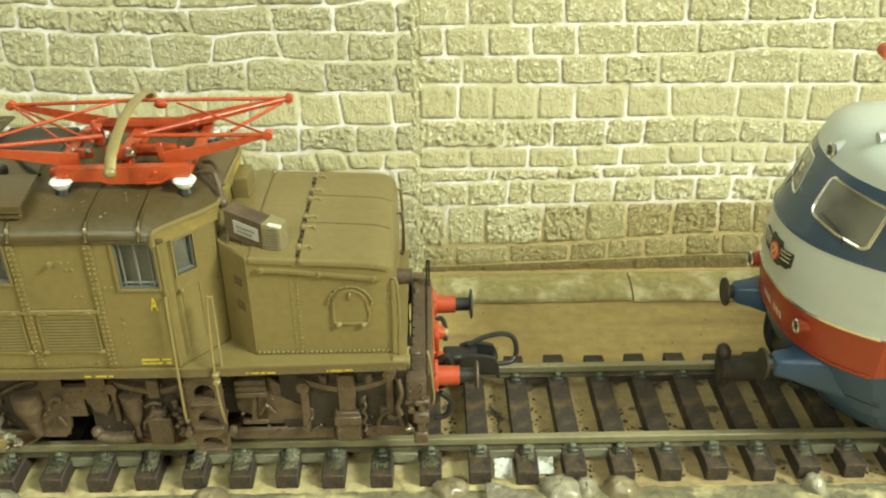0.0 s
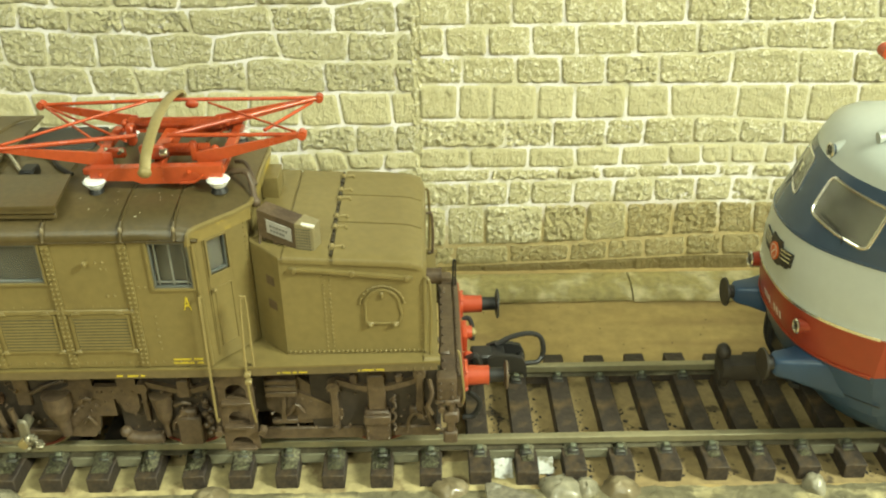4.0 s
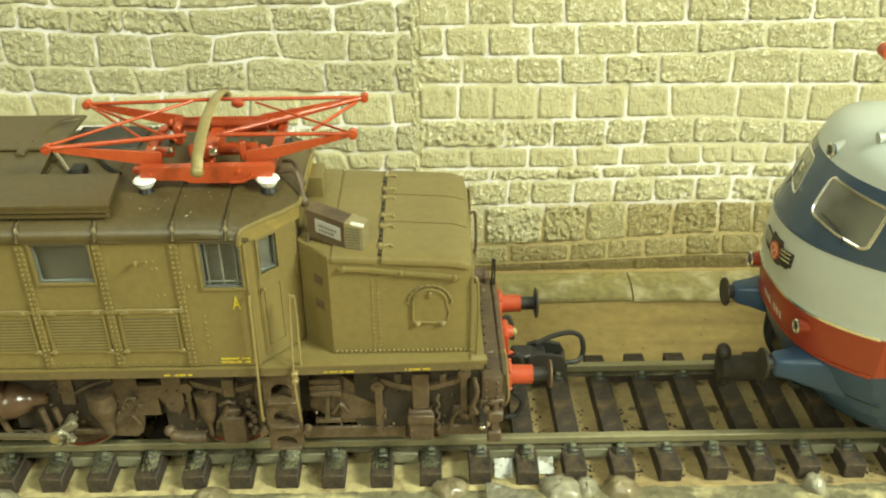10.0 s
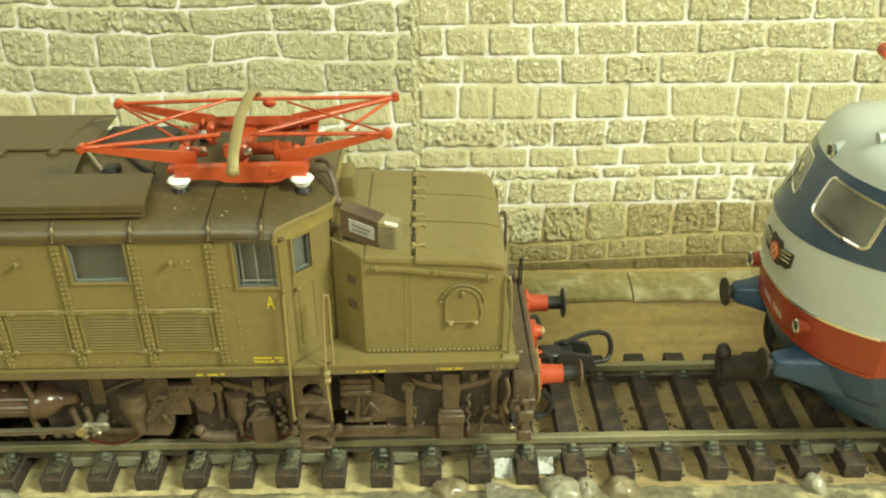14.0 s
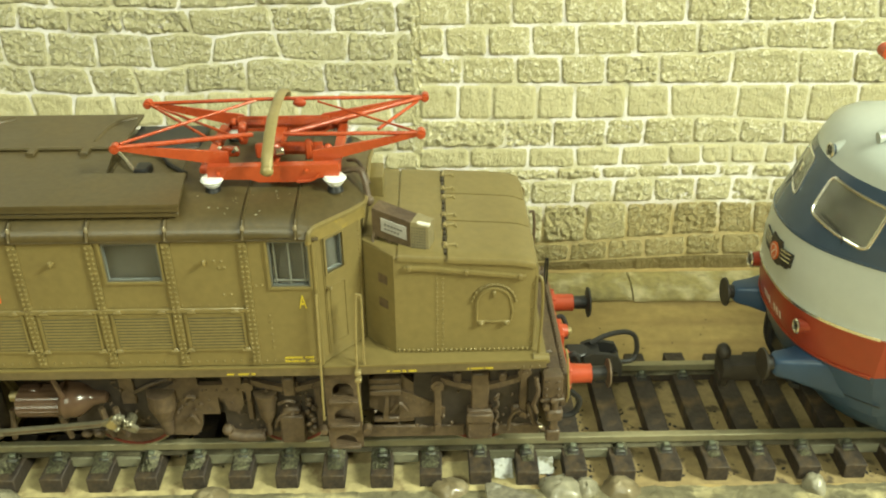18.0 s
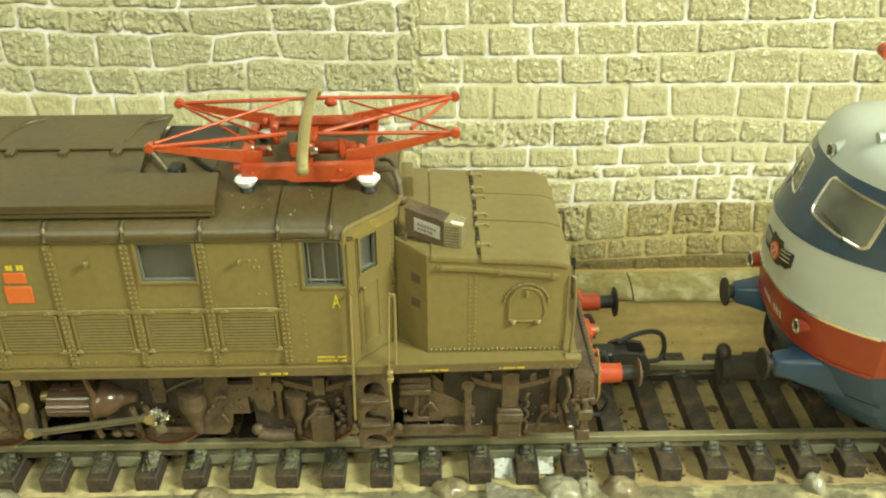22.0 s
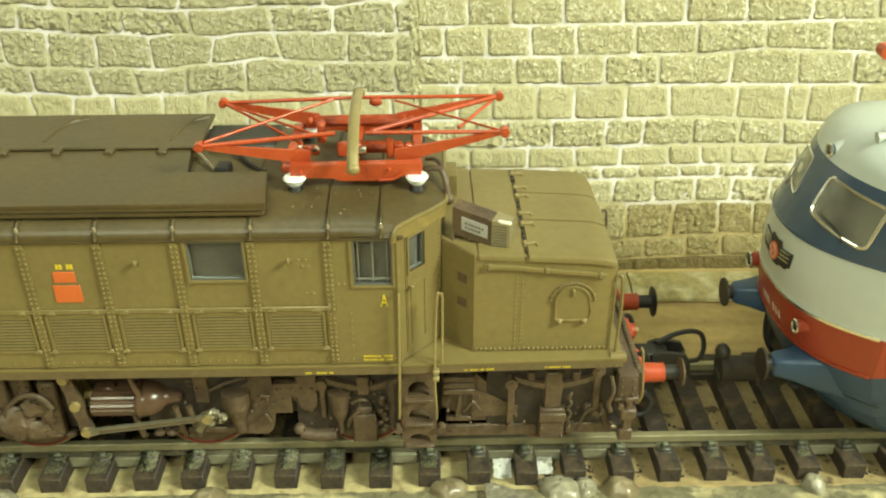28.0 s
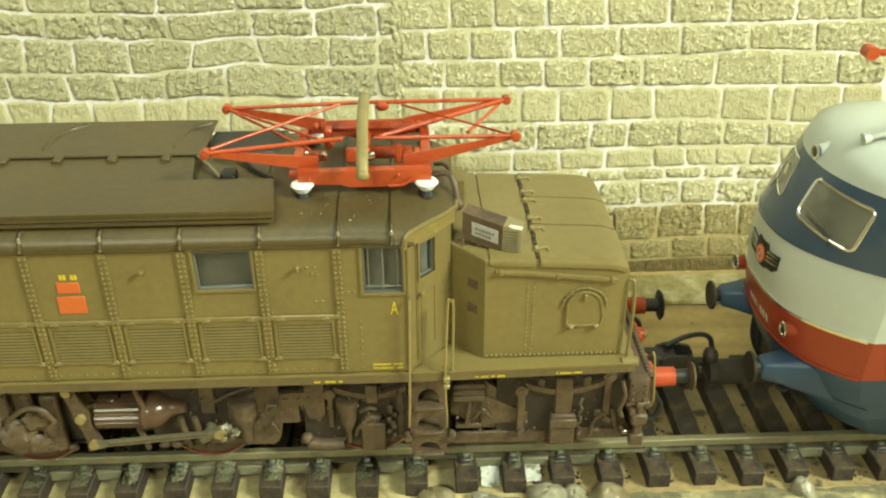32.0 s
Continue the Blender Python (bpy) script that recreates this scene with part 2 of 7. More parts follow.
# stain on the low mortar, deepened to carry shade by the standing locomotive
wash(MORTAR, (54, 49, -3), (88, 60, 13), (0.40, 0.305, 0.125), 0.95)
EGREY = mat("pearl_grey_paint", (0.49, 0.525, 0.485), 0.32, vary=0.03, fine=700, coarse=40, bump=0.03)
EBLUE = mat("navy_blue_paint", (0.046, 0.074, 0.118), 0.24, vary=0.05, fine=700, coarse=50, bump=0.03, coat=0.2)
ERED = mat("signal_red_paint", (0.31, 0.047, 0.021), 0.34, vary=0.05, fine=700, coarse=60, bump=0.03)
EBLUE2 = mat("blue_pilot_paint", (0.031, 0.068, 0.130), 0.38, vary=0.06, fine=700, coarse=60, bump=0.05)
CHROME = mat("chrome_trim", (0.78, 0.77, 0.72), 0.18, metal=0.95, vary=0.05, bump=0)
# kept bright so the unseen room returns more fill
ROOMWALL = mat("room_bounce_paint", (0.80, 0.76, 0.66), 0.9, vary=0.05, fine=200, coarse=6, bump=0.1)

# ---- the layout board, and an unseen room closed round it to bounce light ----
BOARD_Z = -5.0
bm = B()
box(bm, -900, 900, -330, 200, BOARD_Z - 14, BOARD_Z)
board = tagged(part("floor", bm, BOARD), "pale plywood layout board under the track", "floor", kind="structure")
bm = B()
bmesh.ops.create_grid(bm, x_segments=4, y_segments=4, size=2200, matrix=Matrix.Translation((0, 0, -760)))
tagged(part("ground", bm, ROOMWALL), "unseen plain room floor below the layout table", "floor", kind="structure")
for nm, (a, b, c, d) in (("wall_north", (-2200, 2200, 2100, 2200)), ("wall_south", (-2200, 2200, -2200, -2100)), ("wall_west", (-2200, -2100, -2100, 2100)), ("wall_east", (2100, 2200, -2100, 2100))):
    bm = B()
    box(bm, a, b, c, d, -760, 1700)
    tagged(part(nm, bm, ROOMWALL), "unseen plain room wall that bounces light", "wall", kind="structure")
bm = B()
box(bm, -2200, 2200, -2200, 2200, 1700, 1760)
tagged(part("ceiling", bm, ROOMWALL), "unseen plain ceiling that bounces light", "ceiling", kind="structure")
for x in (-820, 820):
    for y in (-300, 170):
        bm = B()
        box(bm, x - 25, x + 25, y - 25, y + 25, -760, BOARD_Z - 14, 2)
        tagged(part("table_leg", bm, BOARD), "plain wooden leg under the layout board", "table leg", group="legs of the layout table")

# ---- the cast stone wall behind the track: two leaning panels of coursed stone ----
LEAN = 0.2
SLOPE = math.hypot(1, LEAN)


def wall_point(x, z, out=0.0):
    """A place on the leaning wall face, by its height; out: towards the track."""
    return Vector((x, 57 + LEAN * (z - 40) - out / SLOPE, z + out * LEAN / SLOPE))


def bed(knots, wave=0.0):
    """A bed joint through its knots, wandering a little by hand."""
    xs, zs = [k[0] for k in knots], [k[1] for k in knots]
    return lambda x: float(np.interp(x, xs, zs)) + wave * noise.noise(Vector((x * 0.11, zs[0], 7)))


def stone(parent, x0, x1, lo, hi, rough, material, lean0, lean1):
    """One stone between two joints and two beds, with a worn rim and a hewn or smooth face."""
    gap = rng.uniform(0.06, 0.2) if material is not FOOTSTONE_SHADE else 0.02
    nx, nz = max(6, int((x1 - x0) / 0.45)), max(5, int((hi((x0 + x1) / 2) - lo((x0 + x1) / 2)) / 0.45))
    seed = Vector((rng.uniform(0, 90), rng.uniform(0, 90), rng.uniform(0, 90)))
    proud = rng.uniform(0.26, 0.48)
    tilt = (rng.uniform(-0.12, 0.12), rng.uniform(-0.15, 0.15))
    bm = B()
    rows = []
    for j in range(nz + 1):
        row = []
        for i in range(nx + 1):
            u, v = i / nx, j / nz
            xl, xr = x0 + gap + lean0 * (v - 0.5), x1 - gap + lean1 * (v - 0.5)
            x = xl + (xr - xl) * u
            z0, z1 = lo(x) + gap, hi(x) - gap
            z = z0 + (z1 - z0) * v
            rim = min(i, nx - i, j, nz - j)
            n1 = noise.noise(Vector((x * 0.5, z * 0.5, 0)) + seed)
            n2 = noise.noise(Vector((x * 1.3, z * 1.3, 5)) + seed)
            n3 = noise.noise(Vector((x * 2.6, z * 2.6, 8)) + seed)
            if rim == 0:
                out = -0.12
                side = min(i, nx - i) + min(j, nz - j)
                pull = 0.16 * max(0, 2.2 - side)
                x += 0.16 * n2 + pull * (1 if i < nx / 2 else -1) * (i in (0, nx))
                z += 0.16 * n1 + pull * 0.7 * (1 if j < nz / 2 else -1) * (j in (0, nz))
            else:
                out = proud * (0.92 if rim == 1 else 1.0) + 0.18 * n1 + rough * (0.85 * n2 + 0.95 * n3) + tilt[0] * (u - 0.5) + tilt[1] * (v - 0.5)
            row.append(bm.verts.new(wall_point(x, z, out)))
        rows.append(row)
    for j in range(nz):
        for i in range(nx):
            bm.faces.new((rows[j][i], rows[j][i + 1], rows[j + 1][i + 1], rows[j + 1][i]))
    return part("stone", bm, material, parent, smooth=True, angle=60)


def course(parent, x0, x1, lo, hi, joints, rough=0.25, brown=None):
    cuts = [x0] + [j for j in joints if x0 + 2 < j < x1 - 2] + [x1]
    most = 1.3 if parent.name == "wall_stone_2" else 0.5
    leans = [0] + [rng.uniform(-most, most) for c in cuts[1:-1]] + [0]
    for (a, la), (b, lb) in zip(zip(cuts, leans), zip(cuts[1:], leans[1:])):
        tint = (LEFTSTONE if parent.name == "wall_stone_2" else STONE) if rough > 0.2 else SMOOTHSTONE
        # low stones past this x take the brown tones that include painted shade
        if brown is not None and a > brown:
            tint = FOOTSTONE_SHADE if brown < -80 else BROWNSTONE_SHADE if a > brown + 18 else MIDSTONE_SHADE
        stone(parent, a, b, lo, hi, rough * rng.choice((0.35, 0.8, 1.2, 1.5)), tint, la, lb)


def panel(name, x0, x1, label):
    bm = B()
    loft(bm, [[wall_point(x, z, o) for x, z, o in ((x0, -6, -5), (x0, -6, 0), (x0, 118, 0), (x0, 118, -5))],
              [wall_point(x, z, o) for x, z, o in ((x1, -6, -5), (x1, -6, 0), (x1, 118, 0), (x1, 118, -5))]])
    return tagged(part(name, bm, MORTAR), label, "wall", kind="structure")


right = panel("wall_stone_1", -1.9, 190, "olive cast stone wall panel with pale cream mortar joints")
R = [
    bed([(-1.8, -6.5), (28.9, -6.3), (80, -6.2)]), bed([(-1.8, -4.1), (28.8, -3.2), (58.8, -2.1), (79.4, -2.4)]),
    bed([(-1.7, 0.4), (28.7, 0.8), (58.4, 2.5), (78.8, 2.2)]), bed([(-1.6, 8.9), (28.4, 9.1), (57.8, 9.5), (78, 9)]),
    bed([(-1.5, 13.8), (28.2, 14.2), (57.3, 14.7), (77.4, 13.9)]), bed([(-1.5, 16.8), (28.1, 16.7), (57.1, 17.2), (77, 17)]),
    bed([(-1.4, 21.1), (27.9, 21), (56.7, 21.4), (80, 21)]), bed([(-1.3, 26.7), (27.7, 26.4), (56.2, 26.8), (79.3, 25.5)]),
    bed([(-1.2, 33.7), (27.4, 33.4), (55.7, 33.2), (91.8, 32.9)]), bed([(-1.1, 38.9), (27.2, 38.8), (55.1, 39.1), (66, 40), (90.8, 39)]),
    bed([(-1, 44.6), (27, 44.8), (54.6, 44.9), (89.9, 45.2)]), bed([(-0.9, 51.1), (26.8, 50.5), (89, 50.8)]),
    bed([(0, 57), (90, 57.3)]), bed([(0, 63), (90, 63)]),
]
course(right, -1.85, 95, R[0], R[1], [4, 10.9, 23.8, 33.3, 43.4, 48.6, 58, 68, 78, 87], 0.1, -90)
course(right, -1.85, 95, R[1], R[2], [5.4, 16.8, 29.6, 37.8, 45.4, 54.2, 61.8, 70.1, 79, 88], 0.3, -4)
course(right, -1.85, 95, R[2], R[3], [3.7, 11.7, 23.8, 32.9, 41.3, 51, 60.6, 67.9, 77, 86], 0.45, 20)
course(right, -1.85, 95, R[3], R[4], [8.1, 16.4, 21.1, 29.9, 38.2, 46.6, 55.3, 62.8, 70.9, 80, 89], 0.35)
course(right, -1.85, 95, R[4], R[5], [12.8, 26.4, 35.6, 43.2, 51.8, 59.6, 66.4, 75, 84], 0.4)
course(right, -1.85, 95, R[5], R[6], [8.5, 20.4, 30, 39.3, 49.2, 55.8, 61.8, 68.9, 75.2, 84], 0.2)
course(right, -1.85, 95, R[6], R[7], [15.8, 25.3, 36, 43.8, 53.8, 63.3, 72.2, 82], 0.4)
course(right, -1.85, 95, R[7], R[8], [6.2, 12.9, 21.9, 29.5, 39.8, 48.6, 62.2, 72.2, 76.5, 86.5], 0.12)
course(right, -1.85, 95, R[8], R[9], [7, 17.5, 26.5, 35.3, 46, 60.5, 73.7, 84.8], 0.35)
course(right, -1.85, 95, R[9], R[10], [3.6, 11.9, 20.5, 29.4, 41, 53.2, 66.6, 79.7], 0.3)
course(right, -1.85, 95, R[10], R[11], [8.1, 16.5, 26.7, 38.4, 50.6, 62.5, 75.3, 88], 0.3)
course(right, -1.85, 95, R[11], R[12], [12, 23, 34, 45, 57, 69, 81], 0.3)
course(right, -1.85, 95, R[12], R[13], [6, 18, 29, 41, 52, 64, 75, 87], 0.3)

left = panel("wall_stone_2", -190, -1.95, "olive cast stone wall panel of larger blocks with cream mortar")
L = [
    bed([(-90, -6.4), (-2, -6.5)], 0.8), bed([(-90, -1), (-2, -1)], 0.8), bed([(-90, 5.5), (-2, 5.4)], 0.8), bed([(-90, 11), (-2, 11)], 0.8),
    bed([(-86.8, 17.2), (-29.7, 16.5), (-2.6, 16.4)], 0.8), bed([(-86.1, 21.2), (-31.7, 20.6), (-2.5, 20.2)], 0.8),
    bed([(-85.2, 26.3), (-26.8, 25.3), (-2.4, 25.7)], 0.8), bed([(-84.1, 32.9), (-56.5, 32.3), (-30.8, 32.8), (-2.3, 32)], 0.8),
    bed([(-83.1, 38.6), (-55.9, 37.4), (-30.4, 38.5), (-2.2, 38.3)], 0.8), bed([(-82, 45.1), (-60.6, 43.5), (-30, 43.8), (-2.1, 43.5)], 0.8),
    bed([(-81.3, 49.5), (-46, 47.9), (-27.5, 48.8), (-2, 49.4)], 0.8), bed([(-90, 56.5), (-2, 55.8)], 0.8), bed([(-90, 63), (-2, 63)], 0.8),
]
for k in range(4):
    course(left, -95, -2.05, L[k], L[k + 1], [-86 + 8.4 * i + 3.7 * (k % 2) + rng.uniform(-1, 1) for i in range(10)], 0.3)
course(left, -95, -2.05, L[4], L[5], [-84, -76, -68, -60, -52, -45, -37.6, -30.1, -22.7, -16.4, -8.9], 0.2)
course(left, -95, -2.05, L[5], L[6], [-88, -79, -70, -61, -50, -40.6, -32.7, -25.9, -14.5, -6.5], 0.35)
course(left, -95, -2.05, L[6], L[7], [-86, -78, -70.2, -61.9, -52.4, -44, -35.6, -25.5, -17.4, -7.1], 0.12)
course(left, -95, -2.05, L[7], L[8], [-88, -77.4, -66, -57.2, -47.3, -35.5, -20.2, -6.2], 0.35)
course(left, -95, -2.05, L[8], L[9], [-82.3, -73.5, -64.1, -53.6, -41.7, -28.8, -15.4, -6], 0.3)
course(left, -95, -2.05, L[9], L[10], [-88, -78.5, -68.8, -58.6, -45.6, -29.9, -17.9, -5.9], 0.4)
course(left, -95, -2.05, L[10], L[11], [-84, -72, -60, -47, -33, -20, -8], 0.3)
course(left, -95, -2.05, L[11], L[12], [-90, -78, -66, -54, -42, -30, -18, -6], 0.3)

# dark strip over the pale mortar of the lowest course, painted as shade
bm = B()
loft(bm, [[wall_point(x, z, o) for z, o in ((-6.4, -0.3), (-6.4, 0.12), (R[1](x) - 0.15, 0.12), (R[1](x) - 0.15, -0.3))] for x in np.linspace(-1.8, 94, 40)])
part("foot_grout", bm, FOOTSTONE_SHADE, right, "dark brown strip painted as shade at the wall's foot")
# rough stone filling along the seam of the two panels
bm = B()
rows = []
for j in range(140):
    z = -5.5 + 0.5 * j
    row = []
    for i in range(7):
        u = i / 6 - 0.5
        x = -2.0 + 2.3 * u + 0.5 * noise.noise(Vector((z * 0.5, i * 0.1, 3)))
        out = -0.2 if i in (0, 6) else 0.3 + 0.5 * noise.noise(Vector((x * 1.1, z * 0.9, 2)))
        row.append(bm.verts.new(wall_point(x, z, out)))
    rows.append(row)
for a, b in zip(rows, rows[1:]):
    for i in range(6):
        bm.faces.new((a[i], a[i + 1], b[i + 1], b[i]))
part("seam_filling", bm, STONE, right, "rough yellow filling in the panel seam", angle=70)

# the low plinth strip at the wall's foot
PLINTH = mat("yellowed_plaster_strip", (0.33, 0.275, 0.110), 0.6, vary=0.25, fine=650, coarse=140, bump=0.9, depth=0.0008, second=(0.47, 0.41, 0.23), patch=(0.54, 0.64))
plinth = tagged(empty("plinth"), "low yellowed plaster strip along the wall's foot", "plinth", kind="structure")
for a, b, lift in ((-190, -40, 0), (-39.8, 40.6, 0), (40.9, 190, 0.5)):
    bm = B()
    n = 60
    rings = []
    for i in range(n + 1):
        x = a + (b - a) * i / n
        w = 0.5 * noise.noise(Vector((x * 0.09, 3, 0)))
        rings.append([(x, 36.2 + w - lift, BOARD_Z - 0.2), (x, 35.9 + w - lift, BOARD_Z + 0.25), (x, 35.1 + w - lift, BOARD_Z + 0.35), (x, 35.3 + w - lift, BOARD_Z + 1.0), (x, 36.4 + w - lift, BOARD_Z + 1.7 + 0.2 * w), (x, 38.4 + w, BOARD_Z + 2.3 + 0.3 * w), (x, 42.5, BOARD_Z + 2.5), (x, 46.6, BOARD_Z - 0.2)])
    loft(bm, rings)
    part("slab", bm, PLINTH, plinth)

# ---- the track ----
RAILFOOT = mat("dark_rail_foot", (0.075, 0.062, 0.036), 0.6, metal=0.2, vary=0.3, fine=900, coarse=150, bump=0.3, second=(0.14, 0.125, 0.075), patch=(0.5, 0.64))
track = tagged(empty("track"), "model railway track with black sleepers and nickel rails", "track")
PITCH, FIRST = 7.07, 8.6
for sgn in (-1, 1):
    y = sgn * 8.85
    bm = B()
    w = 0.62
    prism(bm, [(y - 0.3, -1.4), (y + 0.3, -1.4), (y + w, -1.2), (y + w, -0.12), (y + w - 0.15, 0), (y - w + 0.15, 0), (y - w, -0.12), (y - w, -1.2)], "X", -420, 420)
    rail = part("rail", bm, RAIL, track)
    bm = B()
    prism(bm, [(y - 0.9, -2.1), (y + 0.9, -2.1), (y + 0.9, -1.95), (y + 0.2, -1.8), (y + 0.2, -1.39), (y - 0.2, -1.39), (y - 0.2, -1.8), (y - 0.9, -1.95)], "X", -420, 420)
    part("rail_foot", bm, RAILFOOT, rail, "dark rail web and foot")


CLIP = mat("greenish_worn_clip_plastic", (0.040, 0.036, 0.030), 0.5, vary=0.3, fine=900, coarse=260, bump=0.5, second=(0.17, 0.19, 0.12), patch=(0.52, 0.66))


def sleeper_mesh():
    bm = B()
    box(bm, -1.7, 1.7, -14.5, 14.5, BOARD_Z, -2.25, 0.14)
    return bm


def clip_mesh():
    bm = B()
    for o in (-1, 1):
        y = o * 1.45
        box(bm, -0.85, 0.85, y - 0.65, y + 0.65, -2.4, -1.55, 0.2)
        box(bm, -0.5, 0.5, y - 0.45 - 0.3 * o, y + 0.35 - 0.3 * o, -1.65, -1.0, 0.15)
    box(bm, -0.9, 0.9, -2.3, 2.3, -2.4, -2.05, 0.1)
    return bm


def smear_mesh(seed):
    """Brushed-on glue over a clip, running down the sleeper towards its end."""
    bm = B()
    rows = []
    for j in range(8):
        v = j / 7
        half = 1.5 + 0.2 * noise.noise(Vector((seed, v * 4, 1))) - 0.35 * v
        z = (-1.1, -1.25, -1.55, -1.85, -2.0, -2.05, -2.1, -2.16)[j]
        rows.append([bm.verts.new((half * u + 0.25 * noise.noise(Vector((seed, v * 6, u * 3))), -0.75 - 3.6 * v + 0.4 * noise.noise(Vector((seed, u * 4, 5))) * v, z - (0.5 - 0.5 * v) * abs(u) ** 2 + 0.12 * noise.noise(Vector((u * 3 + seed, v * 5, 3))))) for u in np.linspace(-1, 1, 9)])
    for a, b in zip(rows, rows[1:]):
        for i in range(8):
            bm.faces.new((a[i], a[i + 1], b[i + 1], b[i]))
    bmesh.ops.solidify(bm, geom=bm.faces[:], thickness=0.25)
    return bm


def web_mesh():
    bm = B()
    box(bm, 1.5, PITCH - 1.5, -0.75, 0.75, BOARD_Z + 1.0, -2.2, 0.12)
    return bm


GREENWEB = mat("glue_smeared_web_plastic", (0.20, 0.19, 0.12), 0.6, vary=0.3, fine=900, coarse=220, bump=0.6, second=(0.08, 0.07, 0.05), patch=(0.5, 0.66))
BRUSHED = mat("pale_green_brushed_glue", (0.12, 0.108, 0.072), 0.65, vary=0.35, fine=2600, coarse=2600, bump=0.9, depth=0.0003, second=(0.215, 0.205, 0.115), patch=(0.38, 0.66))
smears = []
sleeper_data = clip_data = web_data = None
for k in range(-17, 30):
    x = FIRST + k * PITCH
    x += float(np.interp(x, (-10, 10, 40), (-2.3, -1.2, -0.45)))
    if sleeper_data is None:
        s = part("sleeper", sleeper_mesh(), SLEEPER, track)
        sleeper_data = s.data
    else:
        s = new("sleeper", sleeper_data)
        s.parent = track
    s.location = (x * MM, rng.uniform(-0.25, 0.25) * MM, 0)
    s.rotation_euler.z = rng.uniform(-0.006, 0.006)
    for y in (-8.85, 8.85):
        if clip_data is None:
            c = part("rail_clip", clip_mesh(), CLIP, s)
            clip_data = c.data
        else:
            c = new("rail_clip", clip_data)
            c.parent = s
        c.location = (0, y * MM, 0)
    if x < 66:
        if len(smears) < 4:
            g = part("glue_smear", smear_mesh(k * 1.7), BRUSHED, s, "pale green brushed glue")
            smears.append(g.data)
        else:
            g = new("glue_smear", smears[k % 4])
            g.parent = s
        g.location = (rng.uniform(-0.3, 0.3) * MM, -8.85 * MM, 0)
        g.scale = (1 if x < 0 else 0.75, 1 if x < 0 else rng.uniform(0.5, 0.85), 1)
    for y, often in ((-9.3, 0.62), (9.3, 0.5)):
        if rng.random() < often:
            if web_data is None:
                w = part("web_strip", web_mesh(), GREENWEB, s)
                web_data = w.data
                dark_data = web_data.copy()
                dark_data.materials[0] = SLEEPER
            else:
                w = new("web_strip", dark_data if y > 0 else web_data)
                w.parent = s
            w.location = (0, y * MM, 0)

# ---- the brown electric locomotive, which creeps along the track ----
loco = tagged(empty("locomotive"), "olive brown electric model locomotive with red pantograph, rolling slowly", "locomotive")
MID = -76.9
SIDE = 15.74
RIBS = [-43.1 - 9.65 * k for k in range(8)]


def mx(x):
    """The same place on the rear half."""
    return 2 * MID - x


def rivets(bm, pts, r=0.2, out=(0, -1, 0), h=0.16):
    o = Vector(out)
    for p in pts:
        p = Vector(p)
        cyl(bm, p - o * 0.05, p + o * h, r, r * 0.5, 6)
    return bm


def slab(bm, u0, u1, v0, v1, holes, place):
    """A wall plate with openings: place(u, v, depth) gives the point, depth 0 or 1."""
    us = sorted({u0, u1, *[h[0] for h in holes], *[h[1] for h in holes]})
    vs = sorted({v0, v1, *[h[2] for h in holes], *[h[3] for h in holes]})
    made = {}

    def vert(i, j, d):
        if (i, j, d) not in made:
            made[i, j, d] = bm.verts.new(place(us[i], vs[j], d))
        return made[i, j, d]

    def solid(i, j):
        if not (0 <= i < len(us) - 1 and 0 <= j < len(vs) - 1):
            return False
        u, v = (us[i] + us[i + 1]) / 2, (vs[j] + vs[j + 1]) / 2
        return not any(h[0] < u < h[1] and h[2] < v < h[3] for h in holes)

    for i in range(len(us) - 1):
        for j in range(len(vs) - 1):
            if not solid(i, j):
                continue
            for d in (0, 1):
                bm.faces.new([vert(*q, d) for q in ((i, j), (i + 1, j), (i + 1, j + 1), (i, j + 1))])
            for (a, b, ni, nj) in (((i, j), (i + 1, j), i, j - 1), ((i + 1, j), (i + 1, j + 1), i + 1, j), ((i + 1, j + 1), (i, j + 1), i, j + 1), ((i, j + 1), (i, j), i - 1, j)):
                if not solid(ni, nj):
                    bm.faces.new((vert(*a, 0), vert(*b, 0), vert(*b, 1), vert(*a, 1)))
    return bm


def frame_ring(bm, place, u0, u1, v0, v1, w, d0, d1):
    """A rectangular moulding round an opening."""
    slab(bm, u0 - w, u1 + w, v0 - w, v1 + w, [(u0, u1, v0, v1)], lambda u, v, d: place(u, v, d0 if d == 0 else d1))
    return bm


WINDOWS = [(-60.9, -53.8, 33.5, 39.1), (-39.95, -34.9, 32.4, 39.1)]
WINDOWS += [(mx(b), mx(a), c, d) for a, b, c, d in WINDOWS]

